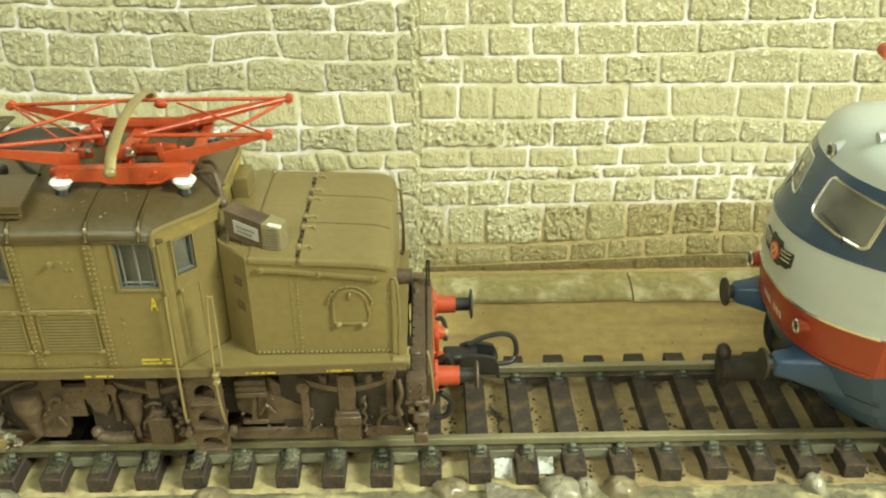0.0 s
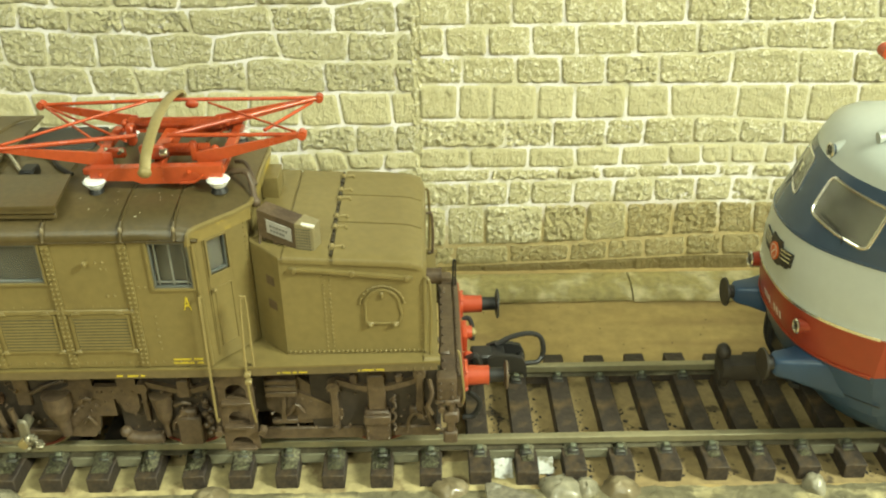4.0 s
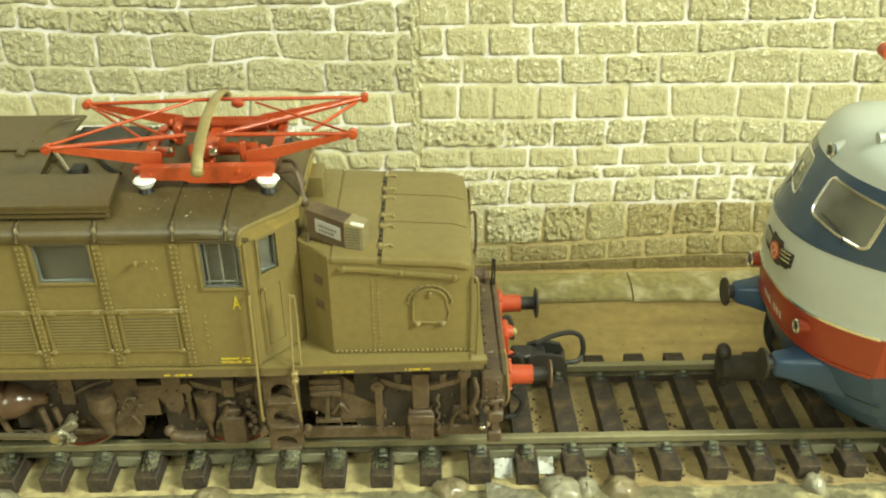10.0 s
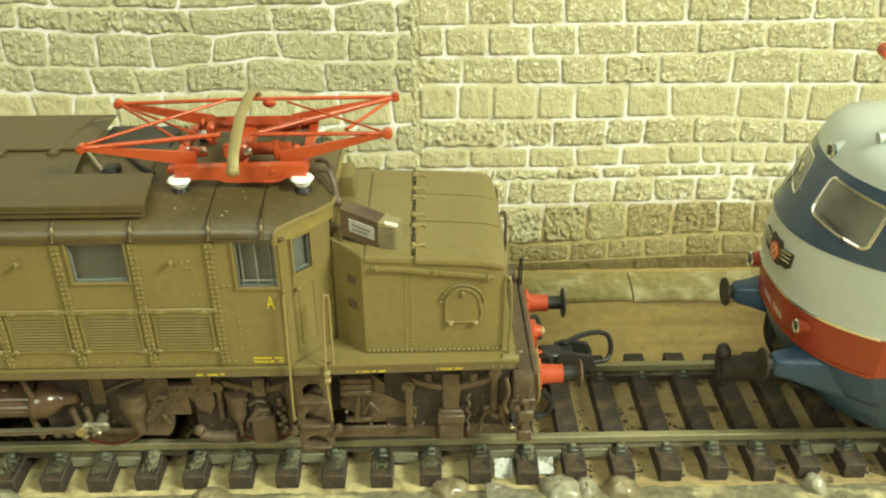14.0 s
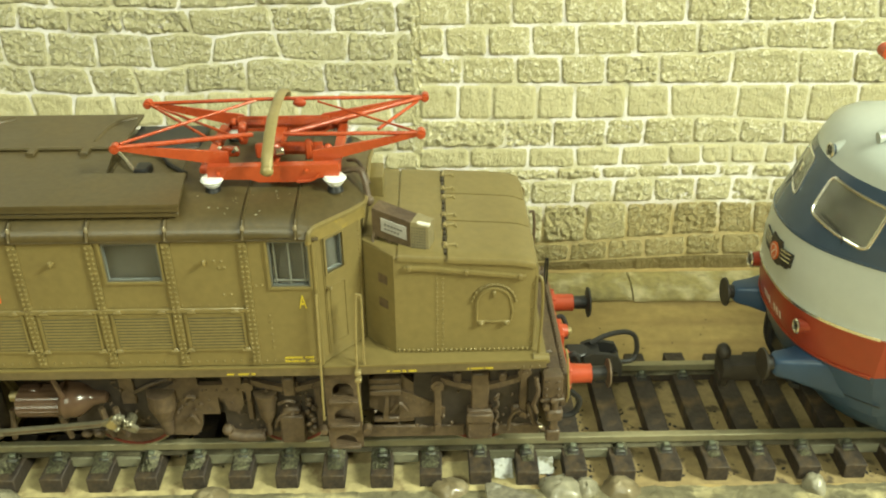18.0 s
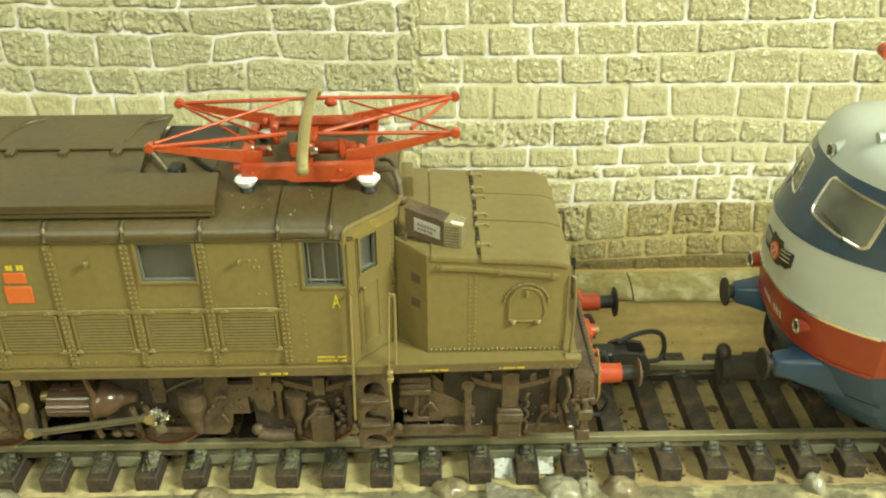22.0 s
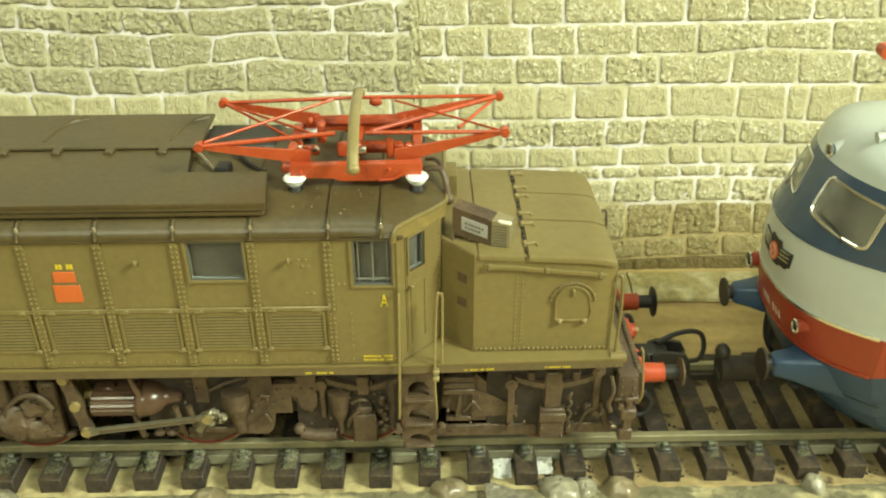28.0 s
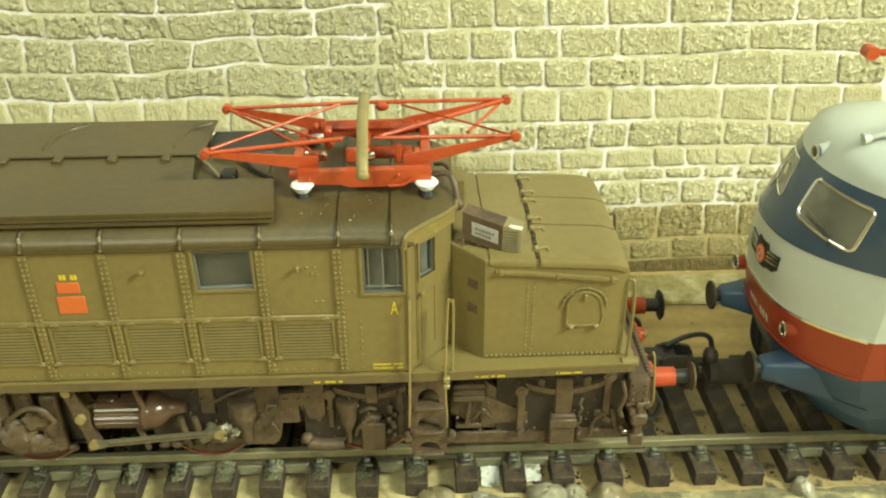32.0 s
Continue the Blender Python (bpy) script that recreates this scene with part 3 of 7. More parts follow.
for sgn in (-1, 1):
    side = lambda u, v, d, s=sgn: (u, s * (SIDE - 1.0 * d), v)
    wall = part("side_wall", slab(B(), mx(-34.3), -34.3, 19.8, 39.9, WINDOWS, side), KHAKI, loco)
    # windows
    for a, b, c, d in WINDOWS:
        flat = lambda u, v, dep, s=sgn: (u, s * (SIDE - dep), v)
        win = part("window", frame_ring(B(), flat, a - 0.05, b + 0.05, c - 0.02, d + 0.2, 0.32, -0.26, 0.3), KHAKI, loco)
        part("window_frame", frame_ring(B(), flat, a + 0.22, b - 0.22, c + 0.22, d - 0.2, 0.21, 0.02, 0.7), BLUEFRAME, win, "blue grey inner window frame")
        bm = B()
        box(bm, a + 0.1, b - 0.1, sgn * (SIDE - 0.55), sgn * (SIDE - 0.35), c + 0.1, d - 0.1)
        pane = part("pane", bm, GLASS, win)
        pane.visible_shadow = False
        if b - a < 6:
            for u0, u1, v0, v1, out in (((a + b) / 2 - 0.08, (a + b) / 2 + 0.08, c + 0.3, d - 0.3, 0.16), (a + 0.62, a + 0.74, c + 0.3, d - 0.3, 0.2), (b - 0.74, b - 0.62, c + 0.3, d - 0.3, 0.2), (a + 0.3, b - 0.3, c + 0.72, c + 0.84, 0.2)):
                bm = B()
                box(bm, u0, u1, sgn * (SIDE - 0.6), sgn * (SIDE - out), v0, v1)
                part("glazing_bar", bm, GLAZING, win)
    # riveted ribs
    for x in RIBS:
        bm = B()
        y0, y1 = sgn * SIDE, sgn * (SIDE + 0.2)
        box(bm, x - 0.55, x + 0.55, min(y0, y1) - 0.02, max(y0, y1), 19.9, 39.2)
        rivets(bm, [(x + o, y1, 20.6 + 0.75 * i) for o in (-0.31, 0.31) for i in range(25)], 0.25, (0, sgn, 0), 0.26)
        part("rib", bm, KHAKI, loco)
    # belt strip with hinge clips
    bm = B()
    y0, y1 = sgn * SIDE, sgn * (SIDE + 0.3)
    box(bm, RIBS[-1], RIBS[0], min(y0, y1), max(y0, y1), 28.6, 29.3, 0.08)
    part("belt_strip", bm, KHAKI, loco)
    bm = B()
    rivets(bm, [(-34.9 - 1.15 * i, sgn * SIDE, 20.5) for i in range(74)], 0.19, (0, sgn, 0), 0.18)
    rivets(bm, [(-42.7 - 1.15 * i, sgn * (SIDE), 29.7) for i in range(60)], 0.13, (0, sgn, 0), 0.1)
    for i in range(6):
        rivets(bm, [(-40.6, sgn * SIDE, 22.7 + 1.05 * i)], 0.2, (0, sgn, 0))
    rivets(bm, [(-46.9, sgn * SIDE, 36.4), (-46.0, sgn * SIDE, 36.4), (-46.4, sgn * SIDE, 35.4), (-45.7, sgn * SIDE, 35.4), (-46.2, sgn * SIDE, 31.3), (-45.3, sgn * SIDE, 31.3), (-42, sgn * SIDE, 32.6), (-41.2, sgn * SIDE, 32.6)], 0.24, (0, sgn, 0))
    part("riveting", bm, KHAKI, loco)
    for a, b in zip(RIBS[1:], RIBS):
        a, b = a + 0.95, b - 0.95
        y0 = sgn * SIDE
        flat = lambda u, v, dep, s=sgn: (u, s * (SIDE - dep), v)
        panel_ob = part("louvre_panel", frame_ring(B(), flat, a + 0.3, b - 0.3, 22.75, 28.15, 0.35, -0.22, 0.05), KHAKI, loco)
        # sheet behind the slats, coloured dark to paint in the slots' shade
        bm = B()
        box(bm, a + 0.3, b - 0.3, min(y0, y0 + sgn * 0.03) - 0.01, max(y0, y0 + sgn * 0.03), 22.8, 28.1)
        part("louvre_back", bm, SHADEFILL, panel_ob, "louvre backing painted dark as slot shade")
        for i in range(11):
            z = 22.95 + 0.485 * i
            bm = B()
            prism(bm, [(y0, z), (y0 + sgn * 0.15, z), (y0 + sgn * 0.11, z + 0.25), (y0, z + 0.27)], "X", a + 0.35, b - 0.35)
            part("slat", bm, KHAKI, panel_ob, smooth=False)
        for x, z in ((a + 1.0, 28.75), (b - 1.0, 28.75), (a + 0.1, 22.5), (b - 0.1, 22.5)):
            bm = B()
            box(bm, x - 0.4, x + 0.4, min(y0, y0 + sgn * 0.4), max(y0, y0 + sgn * 0.4), z - 0.25, z + 0.4, 0.12)
            cyl(bm, (x - 0.55, y0 + sgn * 0.34, z), (x + 0.55, y0 + sgn * 0.34, z), 0.16, seg=6)
            part("catch", bm, KHAKI, panel_ob)
    for x in (-67.5, -48.1, mx(-67.5), mx(-48.1)):
        bm = B()
        cyl(bm, (x, sgn * SIDE, 36.4), (x, sgn * (SIDE + 0.8), 36.4), 0.28, 0.2, 8)
        ball(bm, (x, sgn * (SIDE + 0.7), 36.5), 0.32, 0.8, 0.8, 1.6)
        part("lamp_iron", bm, KHAKI, loco)
    # oiled rain gutter along the roof edge
    bm = B()
    tube(bm, [(-33.4, sgn * 15.98, 39.6), (mx(-33.4), sgn * 15.98, 39.6)], 0.26, 8)
    part("gutter", bm, ROOF, loco)

# cab ends: slanted door walls and front wall; solid block painted dark as cab shade
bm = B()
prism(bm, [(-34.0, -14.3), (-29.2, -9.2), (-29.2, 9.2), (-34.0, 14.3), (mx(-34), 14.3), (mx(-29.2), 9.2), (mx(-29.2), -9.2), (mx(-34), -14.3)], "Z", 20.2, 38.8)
part("cab_interior", bm, SHADEFILL, loco)
for end in (0, 1):
    f = (lambda x: x) if end == 0 else mx
    for sgn in (-1, 1):
        p0, p1 = Vector((f(-34.3), sgn * 15.74, 0)), Vector((f(-28.6), sgn * 9.6, 0))
        run = (p1 - p0).length
        d = (p1 - p0).normalized()
        nrm = Vector((d.y, -d.x, 0))
        if nrm.y * sgn < 0:
            nrm = -nrm

        def place(u, v, dep, p0=p0, d=d, nrm=nrm):
            q = p0 + d * u - nrm * dep
            return (q.x, q.y, v)

        hole = (1.95, 4.9, 33.5, 38.6)
        part("cab_corner_wall", slab(B(), 0, run, 19.8, 39.9, [hole], lambda u, v, dd, P=place: P(u, v, 0.9 * dd)), KHAKI, loco)
        bm = B()
        frame_ring(bm, lambda u, v, dep, P=place: P(u, v, dep), 1.6, 5.4, 21, 39.0, 0.18, -0.14, 0.02)
        slab(bm, 1.65, 5.35, 21.05, 38.95, [hole], lambda u, v, dd, P=place: P(u, v, -0.2 if dd == 0 else 0.02))
        door = part("door", bm, KHAKI, loco)
        bm = B()
        frame_ring(bm, lambda u, v, dep, P=place: P(u, v, dep), hole[0], hole[1], hole[2], hole[3], 0.3, -0.36, 0.0)
        frame_ring(bm, lambda u, v, dep, P=place: P(u, v, dep), 2.3, 4.8, 22.2, 31.2, 0.14, -0.32, -0.18)
        part("door_moulding", bm, KHAKI, door)
        bm = B()
        q = [place(u, v, dep) for dep in (0.35, 0.5) for u, v in ((hole[0], hole[2]), (hole[1], hole[2]), (hole[1], hole[3]), (hole[0], hole[3]))]
        loft(bm, [q[:4], q[4:]])
        g = part("pane", bm, GLASS, door)
        g.visible_shadow = False
        bm = B()
        frame_ring(bm, lambda u, v, dep, P=place: P(u, v, dep), hole[0] + 0.22, hole[1] - 0.22, hole[2] + 0.22, hole[3] - 0.22, 0.22, 0.05, 0.55)
        part("window_frame", bm, BLUEFRAME, door, "blue grey window frame")
        bm = B()
        h0, h1 = Vector(place(1.9, 31.4, -0.2)), Vector(place(1.9, 31.4, -0.75))
        cyl(bm, h0, h1, 0.16, seg=8)
        ball(bm, h1, 0.3)
        part("door_handle", bm, KHAKI, door)
        bm = B()
        rivets(bm, [place(0.35, 20.6 + 0.7 * i, 0) for i in range(27)] + [place(run - 0.4, 20.6 + 0.7 * i, 0) for i in range(27)], 0.17, nrm, 0.14)
        part("riveting", bm, KHAKI, loco)
        # corner post with a bead
        bm = B()
        cyl(bm, (f(-34.25), sgn * 15.75, 19.8), (f(-34.25), sgn * 15.75, 39.2), 0.34, seg=10)
        part("corner_post", bm, KHAKI, loco)
    bm = B()
    x0, x1 = sorted((f(-28.55), f(-29.4)))
    box(bm, x0, x1, -9.6, 9.6, 19.8, 41.0)
    part("cab_front_wall", bm, KHAKI, loco)

# footplate and frame band
bm = B()
prism(bm, [(-3.3, -15.3), (-3.3, 15.3), (-33, 16.12), (mx(-33), 16.12), (mx(-3.3), 15.3), (mx(-3.3), -15.3), (mx(-33), -16.12), (-33, -16.12)], "Z", 19.3, 19.55)
part("footplate", bm, KHAKI, loco)
for sgn in (-1, 1):
    bm = B()
    loft(bm, [[(x, sgn * (y - 0.9), 18.0), (x, sgn * y, 18.0), (x, sgn * y, 19.3), (x, sgn * (y - 0.9), 19.3)] for x, y in ((-3.4, 15.22), (-33, 16.05), (mx(-33), 16.05), (mx(-3.4), 15.22))])
    rivets(bm, [(-4.4 - 1.1 * i, sgn * 15.25, 18.4) for i in range(5)], 0.22, (0, sgn, 0))
    part("frame_band", bm, BAND, loco)

# ---- roof ----
ROOFLINE = [(-16.2, 39.65), (-16.4, 40.1), (-16.2, 40.8), (-15.4, 41.6), (-13, 42.4), (-9, 43.0), (-4.5, 43.35), (0, 43.5), (4.5, 43.35), (9, 43.0), (13, 42.4), (15.4, 41.6), (16.2, 40.8), (16.4, 40.1), (16.2, 39.65)]


def roof_z(y):
    return float(np.interp(y, [p[0] for p in ROOFLINE], [p[1] for p in ROOFLINE]))


def roof_end(y):
    """How far the roof reaches: its corners are cut like the cab's."""
    return -28.0 - max(0, (abs(y) - 9.2)) * 0.93


def rim_z(y):
    """The height of the roof's end rim, nearly level over the cab's corners."""
    return min(roof_z(y), 41.1 + 0.035 * max(0, 9 - abs(y)))


bm = B()
ends = []
for back, share in ((0.0, 0.0), (1.2, 0.45), (2.8, 0.78), (5.0, 0.95), (7.5, 1.0)):
    ends.append([(roof_end(y) - 0.02 - back, y, rim_z(y) + share * (z - rim_z(y))) for y, z in ROOFLINE])
loft(bm, ends + [[(mx(x), y, z) for x, y, z in ring] for ring in ends[::-1]], closed=True)
part("roof", bm, ROOF, loco, angle=50)
for end in (0, 1):
    f = (lambda x: x) if end == 0 else mx
    bm = B()
    tube(bm, [(f(roof_end(y) + 0.1), y, rim_z(y) - 0.12) for y, z in ROOFLINE[1:-1]], 0.36, 6, 2)
    part("roof_rim", bm, KHAKI, loco, "worn khaki roof end rim")
for x in [-36.5] + RIBS + [mx(-36.5)]:
    x += 0.35
    bm = B()
    loft(bm, [[(x + o, y, z - 0.05), (x + o, y * 1.012, z + 0.14 + (0.2 if 15 < abs(y) < 16.3 else 0))] for o in (-0.22, 0.22) for y, z in ROOFLINE[1:-1]][:13], closed=False, cap=False)
    for sgn in (-1, 1):
        tube(bm, [(x, sgn * 15.2, 41.95), (x, sgn * 16.1, 41.2), (x, sgn * 16.55, 40.1)], 0.24, 6, 3)
    tube(bm, [(x, y, z + 0.02) for y, z in ROOFLINE[3:-3]], 0.16, 5, 1)
    strap = part("roof_strap", bm, ROOF, loco)
    # paler beads added at the strap bends to paint in their glints
    for sgn in (-1, 1):
        for y, z, r in ((16.1, 41.2, 0.3), (16.62, 40.1, 0.14)):
            bm = B()
            ball(bm, (x, sgn * y, z), r, 1, 1, 1.9, 8, 6)
            part("strap_bolt", bm, GLINT, strap, "pale shiny bead painted as a strap glint")

YELLOWED = mat("yellowed_khaki_paint", (0.215, 0.160, 0.052), 0.42, vary=0.15, fine=700, coarse=240, bump=0.1, second=(0.36, 0.26, 0.045), patch=(0.5, 0.62))
# khaki gables that close the cab ends under the roof
for end in (0, 1):
    f = (lambda x: x) if end == 0 else mx
    bm = B()
    pts = ROOFLINE[1:-1]
    loft(bm, [[(f(roof_end(y) - 0.35), y, 38.9), (f(roof_end(y) + 0.06), y, 38.9), (f(roof_end(y) + 0.06), y, rim_z(y) - 0.15), (f(roof_end(y) - 0.35), y, rim_z(y) - 0.15)] for y, z in pts])
    part("gable", bm, YELLOWED, loco, "yellowed worn khaki paint")

# walkway deck over the middle of the roof
bm = B()
prism(bm, [(-104, 1.2), (-63.1, 1.2), (-61.9, -6.1), (-51.5, -6.1), (-50.35, -15.3), (-104, -15.3)], "Z", 43.95, 44.35)
deck = part("roof_deck", bm, ROOF, loco, smooth=False)
bm = B()
box(bm, -104, -50.5, -15.15, -14.6, 43.2, 43.98, 0.05)
box(bm, -104, -50.7, -14.9, -14.2, 42.4, 43.0, 0.05)
part("deck_lip", bm, ROOF, deck)
bm = B()
box(bm, -103.4, -62.2, 2.0, 14.2, 44.15, 44.6, 0.15)
part("far_deck_board", bm, ROOF, deck)
bm = B()
tube(bm, [(-103.4, 1.6, 44.55), (-61.8, 1.6, 44.55)], 0.28, 6)
part("ridge_rail", bm, ROOF, deck)
for i in range(6):
    x = -66.8 - 7.3 * i
    bm = B()
    box(bm, x - 0.6, x + 0.6, -0.4, 1.9, 44.2, 44.85, 0.12)
    part("bracket", bm, ROOF, deck)
for x0 in (-66.5, -84.5):
    bm = B()
    tube(bm, [(x0, 4.0, 44.32), (x0 + 0.3, 8.0, 44.5), (x0 + 1.4, 11.0, 44.5), (x0 + 3.6, 12.6, 44.55)], 0.42, 8)
    part("deck_conduit", bm, ROOF, deck)
# pale dust flecks on the roof
FLECK = mat("pale_dust", (0.50, 0.47, 0.36), 0.8, vary=0.2, bump=0)
gen = random.Random(8)
bm = B()
for i in range(26):
    y = gen.uniform(-14.5, -7)
    r = gen.uniform(0.04, 0.1)
    bmesh.ops.create_icosphere(bm, subdivisions=1, radius=r, matrix=Matrix.LocRotScale((gen.uniform(-52, -30) if i % 2 else gen.uniform(-46, -38), y, roof_z(y) + 0.03), Euler((0, 0, gen.uniform(0, 3))), (gen.uniform(0.8, 2.2), 1, 0.5)))
tagged(part("dust_flecks", bm, FLECK, loco), kind="stuff")
# roof cables and conduits beside the pantograph
bm = B()
tube(bm, [(-62.6, 0.8, 44.6), (-60.8, -1.4, 44.2), (-58.8, -4.2, 43.6)], 0.26, 6)
part("roof_cable", bm, BARE, loco, "worn bare metal cable end")
bm = B()
tube(bm, [(-61, 3, 43.9), (-57, 1.2, 44.1), (-54.6, -2.2, 43.7), (-52, -4.6, 43.5)], 0.35, 6)
box(bm, -58.6, -56.6, -5.6, -3.0, 43.0, 44.6, 0.25)
box(bm, -62.4, -52, 4, 12, 42.9, 43.6, 0.2)
part("conduit", bm, BLACK, loco, "black roof conduit")
bm = B()
tube(bm, [(-31.5, -5, 43.6), (-29.0, -5.4, 44.2), (-28.0, -6.2, 43.4), (-27.4, -7.4, 40.6)], 0.42, 8)
tube(bm, [(-30.4, -2.6, 44.3), (-28.8, -3.6, 44.4), (-27.4, -5.8, 42.2)], 0.3, 8)
ball(bm, (-27.4, -7.4, 40.5), 0.75)
part("cable_elbow", bm, CHASSIS, loco, "thick brown cable elbow")
bm = B()
box(bm, -28.4, -26.0, 2.5, 7.5, 35.4, 39.2, 0.2, 2)
part("cable_box", bm, KHAKI, loco)

INNERBROWN = mat("dark_brown_hinge_paint", (0.045, 0.034, 0.020), 0.5, vary=0.2, bump=0.2)
# ---- hoods, with their lids, hatches and gutters ----
def hood_top(x):
    return float(np.interp(x, [-28.4, -24.2, -8, -6.2, -5.2, -4.8], [35.5, 35.3, 34.35, 34.05, 33.5, 32.5]))


def hood_ring(x, y1, off=0.0):
    t = hood_top(x) + off
    y1 = y1 + off
    half_ring = [(-y1, t - 0.6), (-y1 + 0.04, t - 0.34), (-y1 + 0.16, t - 0.14), (-y1 + 0.45, t - 0.02)]
    top = [(y, t + 0.45 * (1 - (y / 13.0) ** 2)) for y in np.linspace(-12, 12, 25)]
    return half_ring + top + [(-y, z) for y, z in half_ring[::-1]]


for end in (0, 1):
    f = (lambda x: x) if end == 0 else mx
    hood = loco
    rings = []
    for x, yy in ((-28.5, 9.2), (-24.2, 13.2), (-17, 13.2), (-8, 13.2), (-6.2, 13.2), (-5.2, 13.0), (-4.8, 12.4)):
        ring = [(f(x), -yy, 19.5)] + [(f(x), max(-yy, min(yy, y)), z) for y, z in hood_ring(x, yy)] + [(f(x), yy, 19.5)]
        rings.append(ring)
    bm = B()
    loft(bm, rings)
    body = part("hood_casing", bm, KHAKI, hood, angle=32)
    # top plates: one fixed plate by the cab, three hinged lids ahead of it
    def sheet(name, x0, x1, ya, yb, off):
        xs = np.linspace(x0, x1, 9)
        up, dn = [], []
        for x in xs:
            yy = 13.2 if x > -24.3 else 13.2
            if x > -5.6:
                yy = 13.0
            ring = hood_ring(x, yy, off)
            pts = [(y, z) for y, z in ring if ya <= y <= yb]
            for y in (ya, yb):
                if abs(y) < 12:
                    z = float(np.interp(y, [q[0] for q in ring], [q[1] for q in ring]))
                    pts = [(y, z)] + pts if y == ya else pts + [(y, z)]
            low = [(y, z - 0.35) for y, z in pts]
            up.append([(f(x), y, z) for y, z in pts] + [(f(x), y, z) for y, z in low[::-1]])
        bm = B()
        loft(bm, up)
        return part(name, bm, KHAKI, hood, angle=32)
    sheet("fixed_plate", -23.6, -17.6, -13.6, 13.6, 0.22)
    sheet("fixed_plate", -28.0, -23.95, -8.6, 13.0, 0.22)
    for ya, yb in ((-13.6, -4.35), (-4.05, 4.05), (4.35, 13.6)):
        lid = sheet("lid", -17.0, -5.4, ya, yb, 0.34)
        for y in (max(ya, -12) + 1.3, min(yb, 12) - 1.3):
            bm = B()
            z = hood_top(-16.4) + 0.45 * (1 - (y / 13) ** 2) + 0.42
            cyl(bm, (f(-17.3), y - 0.5, z), (f(-17.3), y + 0.5, z), 0.3, seg=8)
            tube(bm, [(f(-16.9), y, z), (f(-16.3), y + 0.05, z + 0.08), (f(-15.8), y + 0.1, z + 0.05), (f(-15.7), y - 0.5, z - 0.05)], 0.17, 6)
            part("hinge", bm, BRASS, lid, "pale hinge hook")
    for y in np.linspace(-12, 12, 17):
        bm = B()
        z = hood_top(-17.3) + 0.45 * (1 - (y / 13) ** 2) + 0.2
        cyl(bm, (f(-17.35), y - 0.55, z), (f(-17.35), y + 0.55, z), 0.2 + 0.1 * (int(y * 3) % 2), seg=6)
        part("hinge_knuckle", bm, INNERBROWN, hood)
    for sgn in (-1, 1):
        Y = sgn * 13.2
        bm = B()
        loft(bm, [[(f(x), Y + sgn * (-0.05), z - 0.28), (f(x), Y + sgn * 0.5, z - 0.2), (f(x), Y + sgn * 0.5, z + 0.2), (f(x), Y + sgn * (-0.05), z + 0.28)] for x, z in ((-22.8, 33.5), (-19, 33.3), (-6.6, 31.9))])
        for x, z in ((-22.2, 33.5), (-14.6, 32.8), (-7.4, 32.0)):
            box(bm, *sorted((f(x - 0.3), f(x + 0.3))), *sorted((Y, Y + sgn * 0.62)), z - 0.4, z + 0.4, 0.1)
        part("gutter_strip", bm, KHAKI, hood)
        bm = B()
        rivets(bm, [(f(-23.8 + 0.66 * i), Y, 20.0) for i in range(29)], 0.25, (0, sgn, 0), 0.28)
        rivets(bm, [(f(-18.1 + o), Y, 20.9 + 0.72 * i) for o in (-0.4, 0.4) for i in range(17)], 0.17, (0, sgn, 0), 0.17)
        rivets(bm, [(f(-5.5), Y, 21 + 0.8 * i) for i in range(13)], 0.15, (0, sgn, 0), 0.1)
        part("riveting", bm, KHAKI, hood)
        # arched inspection hatch
        hx, hz = -10.8, 27.2
        outline = [(hx - 2.3, 24.9), (hx - 2.3, hz + 0.6)] + [(hx - 2.3 * math.cos(a), hz + 0.6 + 2.3 * math.sin(a)) for a in np.linspace(0.25, math.pi - 0.25, 9)] + [(hx + 2.3, hz + 0.6), (hx + 2.3, 24.9)]
        bm = B()
        prism(bm, [(f(x), z) for x, z in outline], "Y", Y, Y + sgn * 0.2)
        hatch = part("hatch", bm, KHAKI, hood)
        bm = B()
        tube(bm, [(f(x), Y + sgn * 0.15, z) for x, z in outline + [outline[0]]], 0.21, 6, 2)
        part("hatch_rim", bm, KHAKI, hatch)
        bm = B()
        tube(bm, [(f(hx + 3.0 * math.cos(a)), Y + sgn * 0.12, hz + 0.5 + 3.0 * math.sin(a)) for a in np.linspace(0.05, math.pi - 0.05, 15)], 0.14, 5, 1)
        rivets(bm, [(f(hx + 3.0 * math.cos(a)), Y + sgn * 0.12, hz + 0.5 + 3.0 * math.sin(a)) for a in np.linspace(0.1, math.pi - 0.1, 12)], 0.24, (0, sgn, 0), 0.2)
        part("arch_strip", bm, KHAKI, hatch)
        for ox in (-1.7, 1.7):
            bm = B()
            box(bm, *sorted((f(hx + ox - 0.5), f(hx + ox + 0.5))), *sorted((Y, Y + sgn * 0.55)), 24.3, 25.0, 0.14)
            ball(bm, (f(hx + ox), Y + sgn * 0.5, 24.6), 0.32)
            part("hatch_hinge", bm, KHAKI, hatch)
        bm = B()
        box(bm, *sorted((f(hx - 0.25), f(hx + 0.25))), *sorted((Y, Y + sgn * 0.5)), 28.8, 29.8, 0.12)
        part("latch", bm, KHAKI, hatch)
        # vent slots in the slanted back wall, their shade painted as dark patches
        d = Vector((-4.3, sgn * -4.0, 0)).normalized()
        n = Vector((-4.0, sgn * 4.3, 0)).normalized()
        for z in (26.3, 30.2):
            c = Vector((-24.2, sgn * 13.2, 0)) + d * 2.1
            pts = [c + d * a + n * b for a, b in ((-0.85, -0.4), (0.85, -0.4), (0.85, 0.04), (-0.85, 0.04))]
            bm = B()
